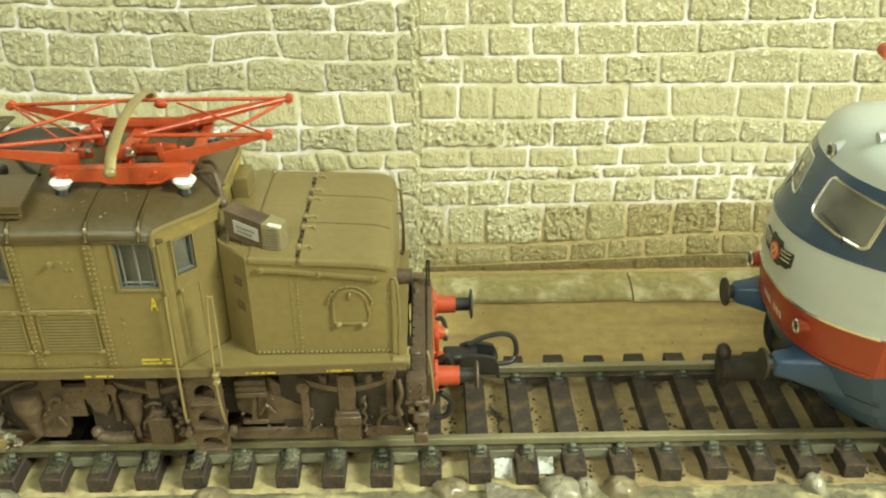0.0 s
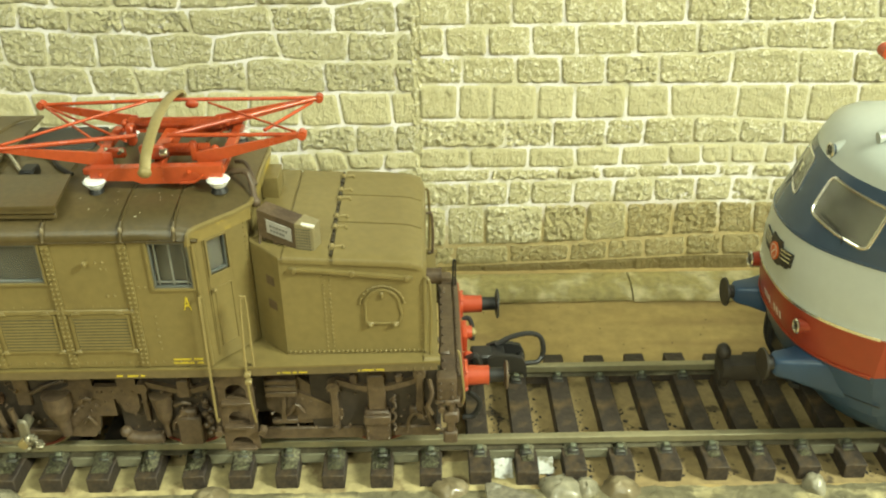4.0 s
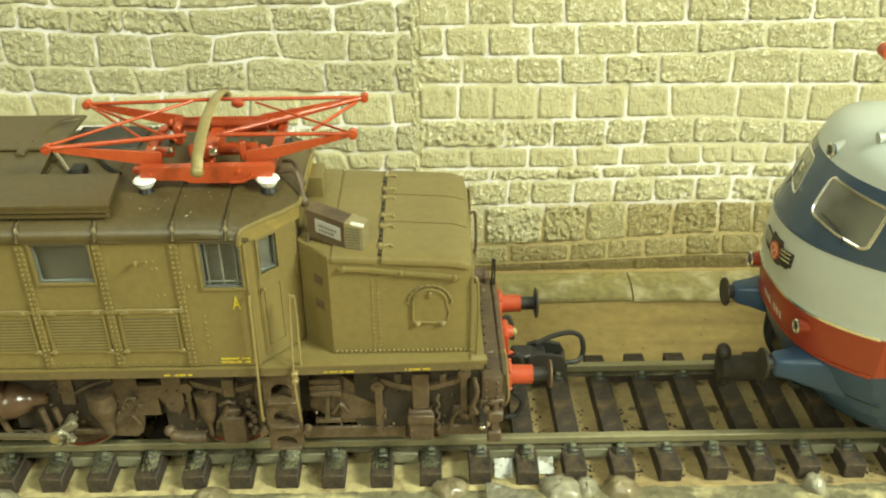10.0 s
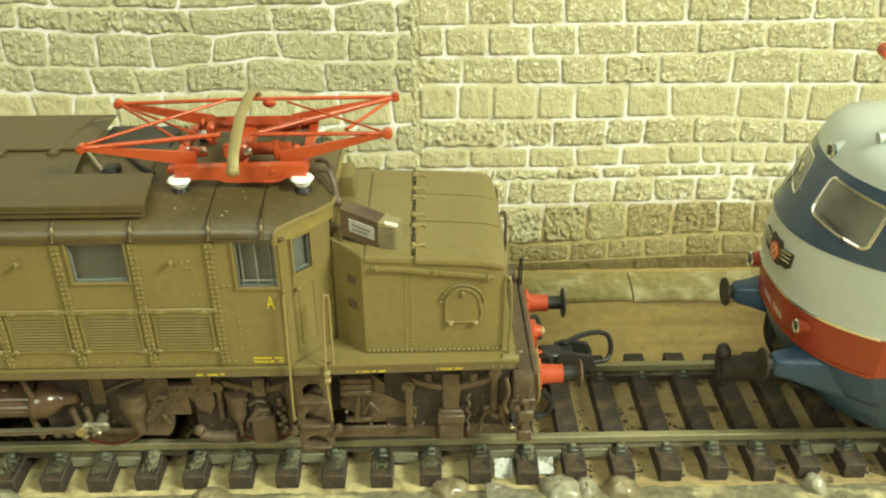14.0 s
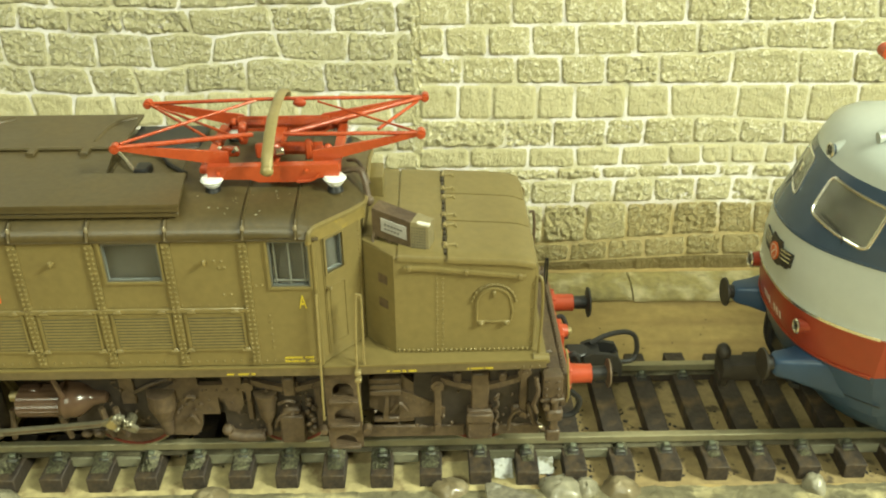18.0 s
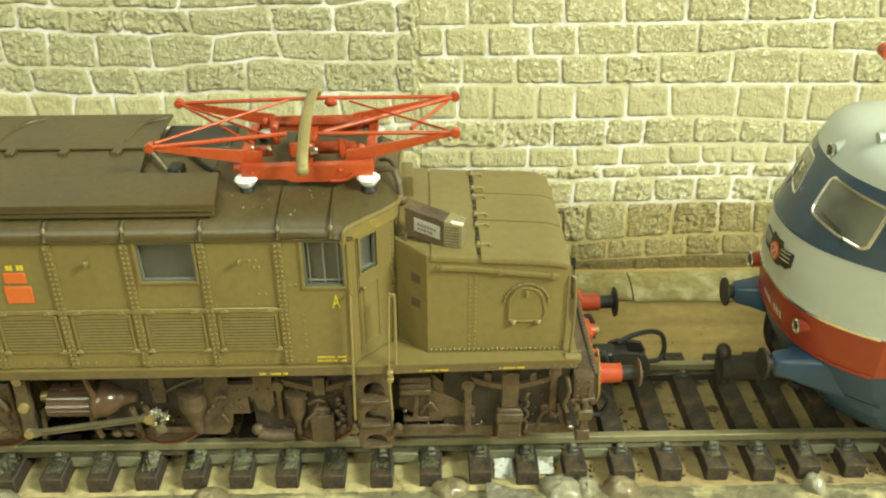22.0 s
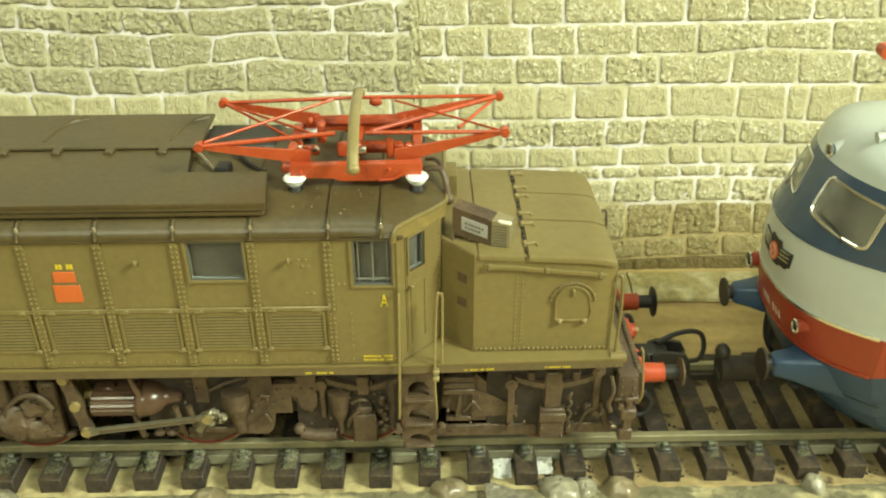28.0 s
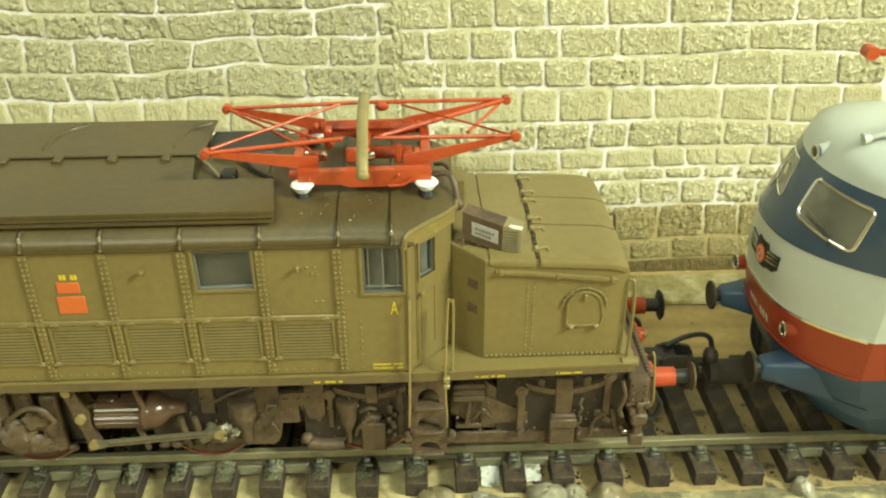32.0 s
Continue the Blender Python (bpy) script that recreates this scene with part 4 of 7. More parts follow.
            loft(bm, [[(f(p.x), p.y, z) for p in pts], [(f(p.x), p.y, z + 1.4) for p in pts]])
            part("vent_slot", bm, CHASSIS, hood, "dark brown patch painted as a shaded vent slot")
        # grab rail at the front corner
        bm = B()
        tube(bm, [(f(-4.9), sgn * 13.1, 31.8), (f(-4.4), sgn * 13.5, 31.2), (f(-4.2), sgn * 13.6, 26), (f(-4.4), sgn * 13.6, 19.6)], 0.24, 6)
        part("grab_rail", bm, KHAKI, hood)
    # front details of the hood
    bm = B()
    tube(bm, [(f(-4.7), 2.5, 33.2), (f(-3.9), 2.5, 32.8), (f(-3.8), 2.5, 27), (f(-4.5), 2.5, 26.5)], 0.22, 6)
    part("grab_rail", bm, CHASSIS, hood)
    bm = B()
    cyl(bm, (f(-5), -1.0, 24.5), (f(-2.7), -1.0, 24.5), 1.25, 1.15, 14)
    cyl(bm, (f(-2.75), -1.0, 24.5), (f(-2.55), -1.0, 24.5), 1.3, seg=14)
    part("front_pipe", bm, CHASSIS, hood, "short dark pipe stub")
    for sgn in (-1, 1):
        bm = B()
        cyl(bm, (f(-5.2), sgn * 14.5, 19.2), (f(-3.0), sgn * 14.5, 19.2), 0.75, seg=12)
        part("tail_lamp", bm, KHAKI, hood)

GRILLE = mat("grey_olive_grille_paint", (0.23, 0.19, 0.10), 0.4, vary=0.12, fine=1500, coarse=300, bump=0.3)
# the slanted equipment box on the hood, with its plate and perforated end
eq = loco
a, b = Vector((-27.0, -9.4, 0)), Vector((-20.0, -12.0, 0))
dirv = (b - a).normalized()
nv = Vector((dirv.y, -dirv.x, 0))
if nv.y > 0:
    nv = -nv


def eqp(u, v, dep):
    q = a + dirv * u - nv * dep
    return (q.x, q.y, v)


bm = B()
loft(bm, [[eqp(u, v, dep) for u, v, dep in ((0, 40.4, 0), (0, 36.4, 0), (0, 36.4, 2.6), (0, 40.4, 2.6))],
          [eqp(u, v, dep) for u, v, dep in ((5.6, 39.2, 0), (5.6, 35.3, 0), (5.6, 35.3, 2.6), (5.6, 39.2, 2.6))]])
part("equipment_box", bm, CHASSIS, eq)
bm = B()
loft(bm, [[eqp(u, v, dep) for u, v, dep in ((5.5, 39.3, -0.12), (5.5, 35.2, -0.12), (5.5, 35.2, 2.8), (5.5, 39.3, 2.8))],
          [eqp(u, v, dep) for u, v, dep in ((7.8, 38.9, 0.5), (7.8, 35.2, 0.5), (7.8, 35.2, 2.6), (7.8, 38.9, 2.6))]])
part("lamp_end", bm, GRILLE, eq, "grey olive perforated end")
# dots on the face, dark to paint the shade of the holes
bm = B()
for i in range(6):
    for j in range(8):
        u = 5.72 + 0.32 * i
        v = 35.6 + 0.42 * j - 0.03 * i
        cyl(bm, eqp(u, v, 0.1 + 0.5 * (u - 5.5) / 2.1), eqp(u, v, -0.16 + 0.52 * (u - 5.5) / 2.1), 0.11, 0.11, 6)
part("perforated_grille", bm, SHADEFILL, eq, "fine dots painted dark as grille holes")
bm = B()
loft(bm, [[eqp(u, v, dep) for u, v, dep in ((6.3, 39.3, 0.1), (6.3, 39.05, 0.1), (6.3, 39.05, 0.6), (6.3, 39.3, 0.6))],
          [eqp(u, v, dep) for u, v, dep in ((7.9, 39.0, 0.5), (7.9, 38.7, 0.5), (7.9, 38.7, 1.0), (7.9, 39.0, 1.0))]])
part("lamp_cap", bm, PALE, eq, "pale cap edge")
bm = B()
loft(bm, [[eqp(u, v, dep) for u, v, dep in ((1.3, 39.2, -0.1), (1.3, 37.3, -0.1), (1.3, 37.3, 0.1), (1.3, 39.2, 0.1))],
          [eqp(u, v, dep) for u, v, dep in ((4.9, 38.4, -0.1), (4.9, 36.5, -0.1), (4.9, 36.5, 0.1), (4.9, 38.4, 0.1))]])
plate = part("name_plate", bm, PLATE, eq, "white plate with two lines of unreadable print")
for row in (0, 1):
    for k in range(6 - row):
        u0 = 1.8 + 0.45 * k
        z = 38.6 - 0.66 * row - 0.22 * (u0 - 1.5)
        bm = B()
        loft(bm, [[eqp(u0, z + o, dep) for o, dep in ((0, -0.14), (-0.34, -0.14), (-0.34, 0), (0, 0))], [eqp(u0 + 0.32, z - 0.07 + o, dep) for o, dep in ((0, -0.14), (-0.34, -0.14), (-0.34, 0), (0, 0))]])
        part("print_bar", bm, PRINTGREY, plate)
bm = B()
for u in (0.4, 4.8):
    tube(bm, [eqp(u, 36.4, 0.6), eqp(u, 35.2, 0.5), eqp(u, 34.6, 0.4)], 0.22, 6)
tube(bm, [eqp(0.2, 37, 0.2), eqp(0.3, 35.3, -0.4), eqp(2.5, 34.8, -0.5), eqp(4.8, 35.2, -0.2)], 0.18, 6)
ball(bm, eqp(2.2, 35.6, 0.6), 0.55)
part("box_bracket", bm, CHASSIS, eq)

# ---- handrails, steps and lettering by the cab doors ----
for end in (0, 1):
    f = (lambda x: x) if end == 0 else mx
    for sgn in (-1, 1):
        bm = B()
        tube(bm, [(f(-34.2), sgn * 16.1, 31.2), (f(-34.2), sgn * 16.7, 30.6), (f(-34.4), sgn * 16.7, 20), (f(-34.6), sgn * 16.4, 12), (f(-34.7), sgn * 15.8, 9.8), (f(-34.7), sgn * 14.8, 9.4)], 0.19, 6, 3)
        part("handrail", bm, BRASS, loco, "thin brassy wire handrail")
        bm = B()
        tube(bm, [(f(-28.6), sgn * 15.7, 19.0), (f(-28.5), sgn * 15.7, 29.9), (f(-28.8), sgn * 15.7, 30.7), (f(-29.25), sgn * 15.7, 29.9), (f(-29.6), sgn * 16.3, 18), (f(-29.4), sgn * 16.2, 12), (f(-29.4), sgn * 15.3, 9.2)], 0.18, 6, 3)
        part("handrail", bm, BRASS, loco, "thin brassy wire handrail")
        bm = B()
        for z in (17.4, 18.6):
            box(bm, *sorted((f(-29.9), f(-29.0))), *sorted((sgn * 15.8, sgn * 16.8)), z - 0.35, z + 0.35, 0.12)
        part("rail_clamp", bm, BRASS, loco)
        # step plate with three treads
        Y0, Y1 = sgn * 14.4, sgn * 15.0
        bm = B()
        slab(bm, f(-34.4) if end == 0 else f(-29.4), f(-29.4) if end == 0 else f(-34.4), 3.9, 17.2, [tuple(sorted((f(-33.4), f(-30.4)))) + hz for hz in ((13.2, 15.8), (8.8, 11.0), (4.7, 6.2))], lambda u, v, d, a0=Y0, a1=Y1: (u, a1 if d == 0 else a0, v))
        steps = part("steps", bm, CHASSIS, loco)
        for z in (12.7, 8.3, 4.3):
            bm = B()
            box(bm, *sorted((f(-34.0), f(-29.8))), *sorted((sgn * 11.5, sgn * 15.7)), z - 0.25, z + 0.2, 0.08)
            part("tread", bm, CHASSIS, steps)
        for z1, h in ((15.8, 1.6), (11.0, 1.5), (6.2, 1.2)):
            for x0, dx in ((-33.4, 1.49), (-30.4, -1.49)):
                bm = B()
                prism(bm, [(f(x0), z1), (f(x0 + dx), z1)] + [(f(x0 + dx - dx * math.cos(a)), z1 - h + h * math.sin(a)) for a in np.linspace(1.45, 0.0, 7)], "Y", Y0, Y1)
                part("arch_corner", bm, CHASSIS, steps)
        for x in (-34.9, -28.7):
            bm = B()
            cyl(bm, (f(x), sgn * 14.6, 7.4), (f(x), sgn * 15.8, 7.4), 0.65, 0.55, 10)
            part("step_bolt", bm, CHASSIS, steps)


def bars(parent, x0, x1, z0, z1, y, count, material, skip=()):
    w = (x1 - x0) / count
    for k in range(count):
        if k in skip:
            continue
        bm = B()
        box(bm, x0 + w * (k + 0.12), x0 + w * (k + 0.88), y - 0.04, y + 0.04, z0, z1)
        part("print_bar", bm, material, parent, smooth=False)


for sgn in (-1, 1):
    y = sgn * (SIDE + 0.03)
    bars(loco, -39.3, -35.3, 20.8, 21.05, y, 13, YELLOW, (8,))
    bars(loco, -39.3, -35.3, 20.2, 20.45, y, 13, YELLOW, (9,))
    bars(loco, -47.4, -43.5, 18.3, 18.55, sgn * 16.07, 13, YELLOW, (3, 4, 10))
    bars(loco, -25.6, -21.4, 18.25, 18.5, sgn * 15.8, 15, YELLOW, (2, 7, 10))
    bars(loco, -14.4, -10.8, 18.25, 18.5, sgn * 15.49, 13, YELLOW, (1, 8))
    bars(loco, -77.9, -75.6, 35.45, 36.15, y, 5, YELLOW, (2,))
    for z0, z1, w in ((33.5, 35.05, 2.8), (30.45, 33.0, 3.5)):
        bm = B()
        box(bm, MID - w / 2 - 0.1, MID + w / 2 - 0.1, y - 0.1, y + 0.1, z0, z1, 0.04)
        part("number_plate", bm, ORANGE, loco, "plain orange red plate")
    for x in (-36.15, mx(-36.15)):
        curve = bpy.data.curves.new("letter", "FONT")
        curve.body, curve.size, curve.align_x, curve.extrude = "A", 2.9 * MM, "CENTER", 0.03 * MM
        tmp = new("letter", curve)
        deps = bpy.context.evaluated_depsgraph_get()
        me = bpy.data.meshes.new_from_object(tmp.evaluated_get(deps))
        bpy.data.objects.remove(tmp)
        me.materials.clear()
        me.materials.append(YELLOW)
        ob = new("letter", me)
        ob.parent = loco
        ob.matrix_basis = pose(x * MM, sgn * (SIDE + 0.05) * MM, 29.0 * MM, 90, 0, 0 if sgn < 0 else 180) @ Matrix.Diagonal((0.52, 1, 1, 1))
        tagged(ob, "yellow letter A")

# ---- the red pantograph, folded down on four white insulators ----
panto = loco
NL, NR, FL, FR = Vector((-59.4, -8, 48.8)), Vector((-20.3, -8, 50.4)), Vector((-59.4, 8, 48.6)), Vector((-19.8, 8, 49.2))
for sgn in (-1, 1):
    y0 = sgn * 8.0
    bm = B()
    prism(bm, [(-48.0, 44.5), (-48.0, 46.2), (-31.0, 46.4), (-31.0, 44.7), (-34.2, 44.5), (-36, 44.0), (-41.5, 44.0), (-42.5, 44.4)], "Y", y0 - 0.65, y0 + 0.65)
    bar = part("base_bar", bm, PANTORED, panto)
    bm = B()
    rivets(bm, [(-46.6, y0 - 0.65, 45.3), (-35.2, y0 - 0.65, 45.6)], 0.35, (0, -1, 0), 0.4)
    tube(bm, [(-36.5, y0 - 0.9, 44.2), (-34.6, y0 - 1.0, 44.4), (-33.4, y0 - 0.9, 45.2)], 0.2, 6)
    part("bar_fitting", bm, PANTORED, bar)
    for x in (-47.5, -31.6):
        bm = B()
        cyl(bm, (x, y0 - 0.6, 43.9), (x, y0 - 0.6, 44.5), 1.0, 1.55, 14)
        cyl(bm, (x, y0 - 0.6, 44.5), (x, y0 - 0.6, 44.8), 1.55, 1.3, 14)
        cyl(bm, (x, y0 - 0.6, 43.5), (x, y0 - 0.6, 44.0), 0.8, 1.2, 14)
        ins = part("insulator", bm, WHITE, panto, "white glazed insulator")
        bm = B()
        cyl(bm, (x, y0 - 0.6, roof_z(y0) - 0.3), (x, y0 - 0.6, 43.6), 1.15, 0.8, 12)
        part("insulator_foot", bm, BLACK, ins)
bm = B()
for x in (-48.6, -31.6, -40):
    box(bm, x - 0.7, x + 0.7, -7.5, 7.5, 44.7, 45.6, 0.15)
part("cross_bar", bm, PANTORED, panto)


def blade(p, q, h0, h1, t):
    """A flat tapering arm."""
    bm = B()
    loft(bm, [[p + Vector((0, -t, -h0)), p + Vector((0, t, -h0)), p + Vector((0, t, h0)), p + Vector((0, -t, h0))],
              [q + Vector((0, -t * 0.7, -h1)), q + Vector((0, t * 0.7, -h1)), q + Vector((0, t * 0.7, h1)), q + Vector((0, -t * 0.7, h1))]])
    return bm


for a, x in ((NL, -45.5), (FL, -45.5), (NR, -34.5), (FR, -34.5)):
    arm = part("lower_arm", blade(Vector((x, a.y * 0.8, 46.4)), a, 1.0, 0.3, 0.2), PANTORED, panto)
    bm = B()
    cyl(bm, (a.x, a.y - 0.6, a.z), (a.x, a.y + 0.6, a.z), 0.62, seg=12)
    cyl(bm, (a.x, a.y - 0.8, a.z), (a.x, a.y + 0.8, a.z), 0.3, seg=8)
    part("knuckle", bm, PANTORED, arm)
C_N, C_F = Vector((-40.2, -5.2, 49.3)), Vector((-40.2, 5.8, 50.0))
for p, q, r in ((NL, C_N + Vector((-2, 0, 0)), 0.42), (FL, C_F, 0.36), (NR, C_N + Vector((2, 0, 0)), 0.36), (FR, C_F, 0.36),
                (NL + Vector((0.6, 0.4, 0.4)), Vector((-43.2, 4.2, 50.4)), 0.28), (FL, Vector((-46.5, -6.2, 48.3)), 0.26), (FL, Vector((-43.4, -6.0, 48.9)), 0.24),
                (FR, Vector((-37.6, -4.6, 49.2)), 0.42), (NR, Vector((-34.6, 4.0, 50.2)), 0.2), (FR + Vector((-1, -0.3, -0.5)), Vector((-26, -3, 48.9)), 0.32)):
    bm = B()
    cyl(bm, p, q, r * 0.76, seg=10)
    part("upper_arm_tube", bm, PANTORED, panto)
for y, x0, x1, z, turns in ((3.4, -45.8, -33.0, 47.5, 38), (-3.2, -39.4, -33.4, 46.4, 20)):
    bm = B()
    pts = [(x0 + (x1 - x0) * i / (turns * 8), y + 0.8 * math.cos(i * math.pi / 4), z + 0.8 * math.sin(i * math.pi / 4)) for i in range(turns * 8 + 1)]
    tube(bm, pts, 0.13, 5, 1)
    part("spring", bm, PANTORED, panto, "red coil spring")
    bm = B()
    cyl(bm, (x0 - 1, y, z), (x1 + 1, y, z), 0.3, seg=6)
    ball(bm, (x0 - 0.6, y, z), 0.6)
    ball(bm, (x1 + 0.6, y, z), 0.6)
    part("spring_rod", bm, PANTORED, panto)
bm = B()
box(bm, -47.0, -44.6, -4.2, -3.2, 45.6, 46.9, 0.2)
box(bm, -45.1, -44.0, -1.2, 0.4, 46, 48.9, 0.25)
box(bm, -42.0, -38.8, -6.2, -5.2, 46.2, 48.2, 0.25)
box(bm, -35.6, -34.7, -5.4, -4.6, 45.6, 48.4, 0.2)
ball(bm, (-37.4, 5.6, 49.4), 0.7, 1.4, 0.7, 0.9)
box(bm, -41, -39, -5, 5, 45.6, 47, 0.3)
part("pantograph_mechanism", bm, PANTORED, panto)
bm = B()
tube(bm, [(-47.4, -3.4, 46.6), (-45.8, -3.8, 46.2), (-44.8, -4.2, 46.8)], 0.35, 6)
cyl(bm, (-39.2, -6.3, 47.2), (-38.2, -6.2, 47.3), 0.6, seg=12)
part("steel_fitting", bm, BARE, panto, "bare steel fitting")
# collector bow
bm = B()
way = [(-39.5, -12.7, 47.5), (-39.55, -11, 49.0), (-39.6, -8, 50.2), (-39.7, -4, 51.0), (-39.75, 1, 51.3), (-39.8, 5, 51.0), (-39.9, 8, 50.3), (-40, 10, 49.2)]
fine = []
for i in range(len(way) - 1):
    for k in range(3):
        fine.append(Vector(way[i]).lerp(Vector(way[i + 1]), k / 3))
fine.append(Vector(way[-1]))
rings = []
for i, c in enumerate(fine):
    t = (fine[min(i + 1, len(fine) - 1)] - fine[max(i - 1, 0)]).normalized()
    n = Vector((1, 0, 0)).cross(t).normalized()
    rings.append([c + Vector((0.74 * math.cos(a), 0, 0)) + n * 0.35 * math.sin(a) for a in [2 * math.pi * k / 10 for k in range(10)]])
loft(bm, rings)
part("collector_bow", bm, BRASS, panto, "olive brass collector bow")
for c in (fine[0], fine[-1]):
    bm = B()
    ball(bm, c, 0.9, 1.0, 0.6, 0.8)
    part("bow_tip", bm, BRASS, panto)

# ---- running gear ----
AXLES = [-12.3, -40.5, -64.2, mx(-64.2), mx(-40.5), mx(-12.3)]
WHEEL_R = 7.1
# darker copy of the chassis brown that paints shade behind the gear
UNDERSHADE = mat("dark_underframe_shade", (0.040, 0.029, 0.021), 0.6, vary=0.25, fine=900, coarse=200, bump=0.3, second=(0.025, 0.018, 0.014))
wheels = []
# rim red, darkened to paint in the shade under the frames
RIMRED = mat("shaded_red_rim_paint", (0.17, 0.028, 0.018), 0.5, vary=0.2, bump=0.2)
for x in AXLES:
    bm = B()
    cyl(bm, (0, -9.5, 0), (0, 9.5, 0), 1.2, seg=12)
    axle = part("wheelset", bm, BLACK, loco)
    axle.location = (x * MM, 0, WHEEL_R * MM)
    for sgn in (-1, 1):
        bm = B()
        cyl(bm, (0, sgn * 7.0, 0), (0, sgn * 9.6, 0), WHEEL_R, seg=48)
        cyl(bm, (0, sgn * 6.3, 0), (0, sgn * 7.1, 0), WHEEL_R + 0.9, WHEEL_R + 0.5, seg=48)
        part("tyre", bm, RAIL, axle, "bright metal tyre")
        bm = B()
        cyl(bm, (0, sgn * 9.55, 0), (0, sgn * 9.75, 0), WHEEL_R - 0.35, seg=40)
        cyl(bm, (0, sgn * 9.6, 0), (0, sgn * 10.6, 0), 1.8, seg=14)
        part("wheel_centre", bm, CHASSIS, axle, "dark spoked wheel centre")
        bm = B()
        cyl(bm, (0, sgn * 9.5, 0), (0, sgn * 9.95, 0), WHEEL_R - 0.3, WHEEL_R - 0.45, seg=40, caps=False)
        cyl(bm, (0, sgn * 9.95, 0), (0, sgn * 9.5, 0), WHEEL_R - 0.8, WHEEL_R - 0.75, seg=40, caps=False)
        cyl(bm, (0, sgn * 9.9, 0), (0, sgn * 9.96, 0), WHEEL_R - 0.4, WHEEL_R - 0.8, seg=40, caps=False)
        part("red_rim", bm, RIMRED, axle, "thin red wheel rim, darkened for shade")
    wheels.append(axle)

bm = B()
box(bm, mx(-6), -6, -6.0, 6.0, 3.0, 19.0, 0.2)
part("chassis_block", bm, UNDERSHADE, loco, "chassis block darkened for underframe shade")
# dark plates added to hide the wheels' upper parts
for sgn in (-1, 1):
    for x0, x1 in ((-22, -3.5), (-50, -35), (-72, -54), (mx(-54), mx(-72)), (mx(-35), mx(-50)), (mx(-3.5), mx(-22))):
        bm = B()
        box(bm, x0, x1, sgn * 10.9 - 0.25, sgn * 10.9 + 0.25, 3.6, 18.2, 0.1)
        part("inner_frame", bm, UNDERSHADE, loco, "dark plate added to cover the upper wheels")


def plate(bm, pts, y, t):
    return prism(bm, pts, "Y", y - t / 2, y + t / 2)


def end_bogie(f, sgn):
    bogie = loco
    Y = sgn * 12.4

    def F(pts):
        return [(f(x), z) for x, z in pts]
    bm = B()
    plate(bm, F([(-28.6, 9.0), (-28.6, 15.2), (-24.4, 15.4), (-21.5, 12.8), (-18.6, 14.6), (-15, 12.6), (-9.5, 12.6), (-6, 14.2), (-4.6, 14.2), (-4.6, 6.8), (-9.4, 6.4), (-10, 4.4), (-14.4, 4.4), (-15, 6.4), (-24, 6.0)]), Y, 1.2)
    part("side_frame", bm, CHASSIS, bogie)
    bm = B()
    for z in (12.4, 13.5, 14.6):
        box(bm, *sorted((f(-28.4), f(-23.8))), *sorted((sgn * 12.8, sgn * 14.2)), z - 0.48, z + 0.42, 0.12)
    box(bm, *sorted((f(-28.0), f(-24.2))), *sorted((sgn * 12.8, sgn * 13.6)), 6.4, 7.2, 0.1)
    plate(bm, F([(-26.6, 7.2), (-26.0, 11.9), (-25.6, 11.9), (-25.8, 7.2)]), sgn * 13.4, 0.6)
    part("spring_pack", bm, CHASSIS, bogie)
    bm = B()
    plate(bm, F([(-24.2, 7.0), (-24.2, 12.4), (-22, 11.4), (-17.4, 8.8), (-17.4, 7.4)]), sgn * 13.2, 0.5)
    rivets(bm, [(f(-23.2 + 1.2 * i), sgn * 13.4, 11.0 - 0.5 * i) for i in range(5)], 0.22, (0, sgn, 0), 0.2)
    part("gusset", bm, CHASSIS, bogie)
    for x, z0, z1 in ((-18.5, 5.2, 14.4), (-6.0, 7.4, 16.6)):
        bm = B()
        box(bm, *sorted((f(x - 0.55), f(x + 0.55))), *sorted((sgn * 12.8, sgn * 14.2)), z0, z1, 0.15)
        cyl(bm, (f(x), sgn * 12.8, z1 - 0.6), (f(x), sgn * 14.6, z1 - 0.6), 0.95, seg=12)
        cyl(bm, (f(x), sgn * 14.5, z1 - 0.6), (f(x), sgn * 14.8, z1 - 0.6), 0.4, seg=10)
        cyl(bm, (f(x), sgn * 14.1, z0 + 0.9), (f(x), sgn * 14.7, z0 + 0.9), 0.5, seg=8)
        part("hanger_post", bm, CHASSIS, bogie)
    for ax in (-12.3,):
        bm = B()
        box(bm, *sorted((f(ax - 1.9), f(ax + 1.9))), *sorted((sgn * 12.6, sgn * 14.6)), 3.6, 9.2, 0.25)
        box(bm, *sorted((f(ax - 1.3), f(ax + 1.3))), *sorted((sgn * 12.6, sgn * 14.2)), 9.2, 15.6, 0.2)
        box(bm, *sorted((f(ax - 2.0), f(ax + 2.0))), *sorted((sgn * 14.4, sgn * 15.0)), 7.0, 8.6, 0.15)
        rivets(bm, [(f(ax + o), sgn * 14.6, z) for o in (-1.5, 1.5) for z in (4.2, 5.6, 6.6)], 0.22, (0, sgn, 0))
        part("axle_box", bm, CHASSIS, bogie)
        bm = B()
        tube(bm, [(f(ax + 2.4 + 0.35 * math.sin(i * 1.7)), sgn * (14.2 + 0.3 * math.cos(i * 1.7)), 5.5 + 0.55 * i) for i in range(13)], 0.24, 6, 2)
        part("chain", bm, CHASSIS, bogie)
        bm = B()
        loft(bm, [[(f(ax + u), sgn * yy, 12.4 + 1.5 * (abs(u) / 5.5) ** 1.5 + dz) for yy, dz in ((12.9, 0), (14.0, 0), (14.0, 0.9), (12.9, 0.9))] for u in np.linspace(-5.8, 5.8, 9)])
        part("leaf_spring", bm, CHASSIS, bogie)
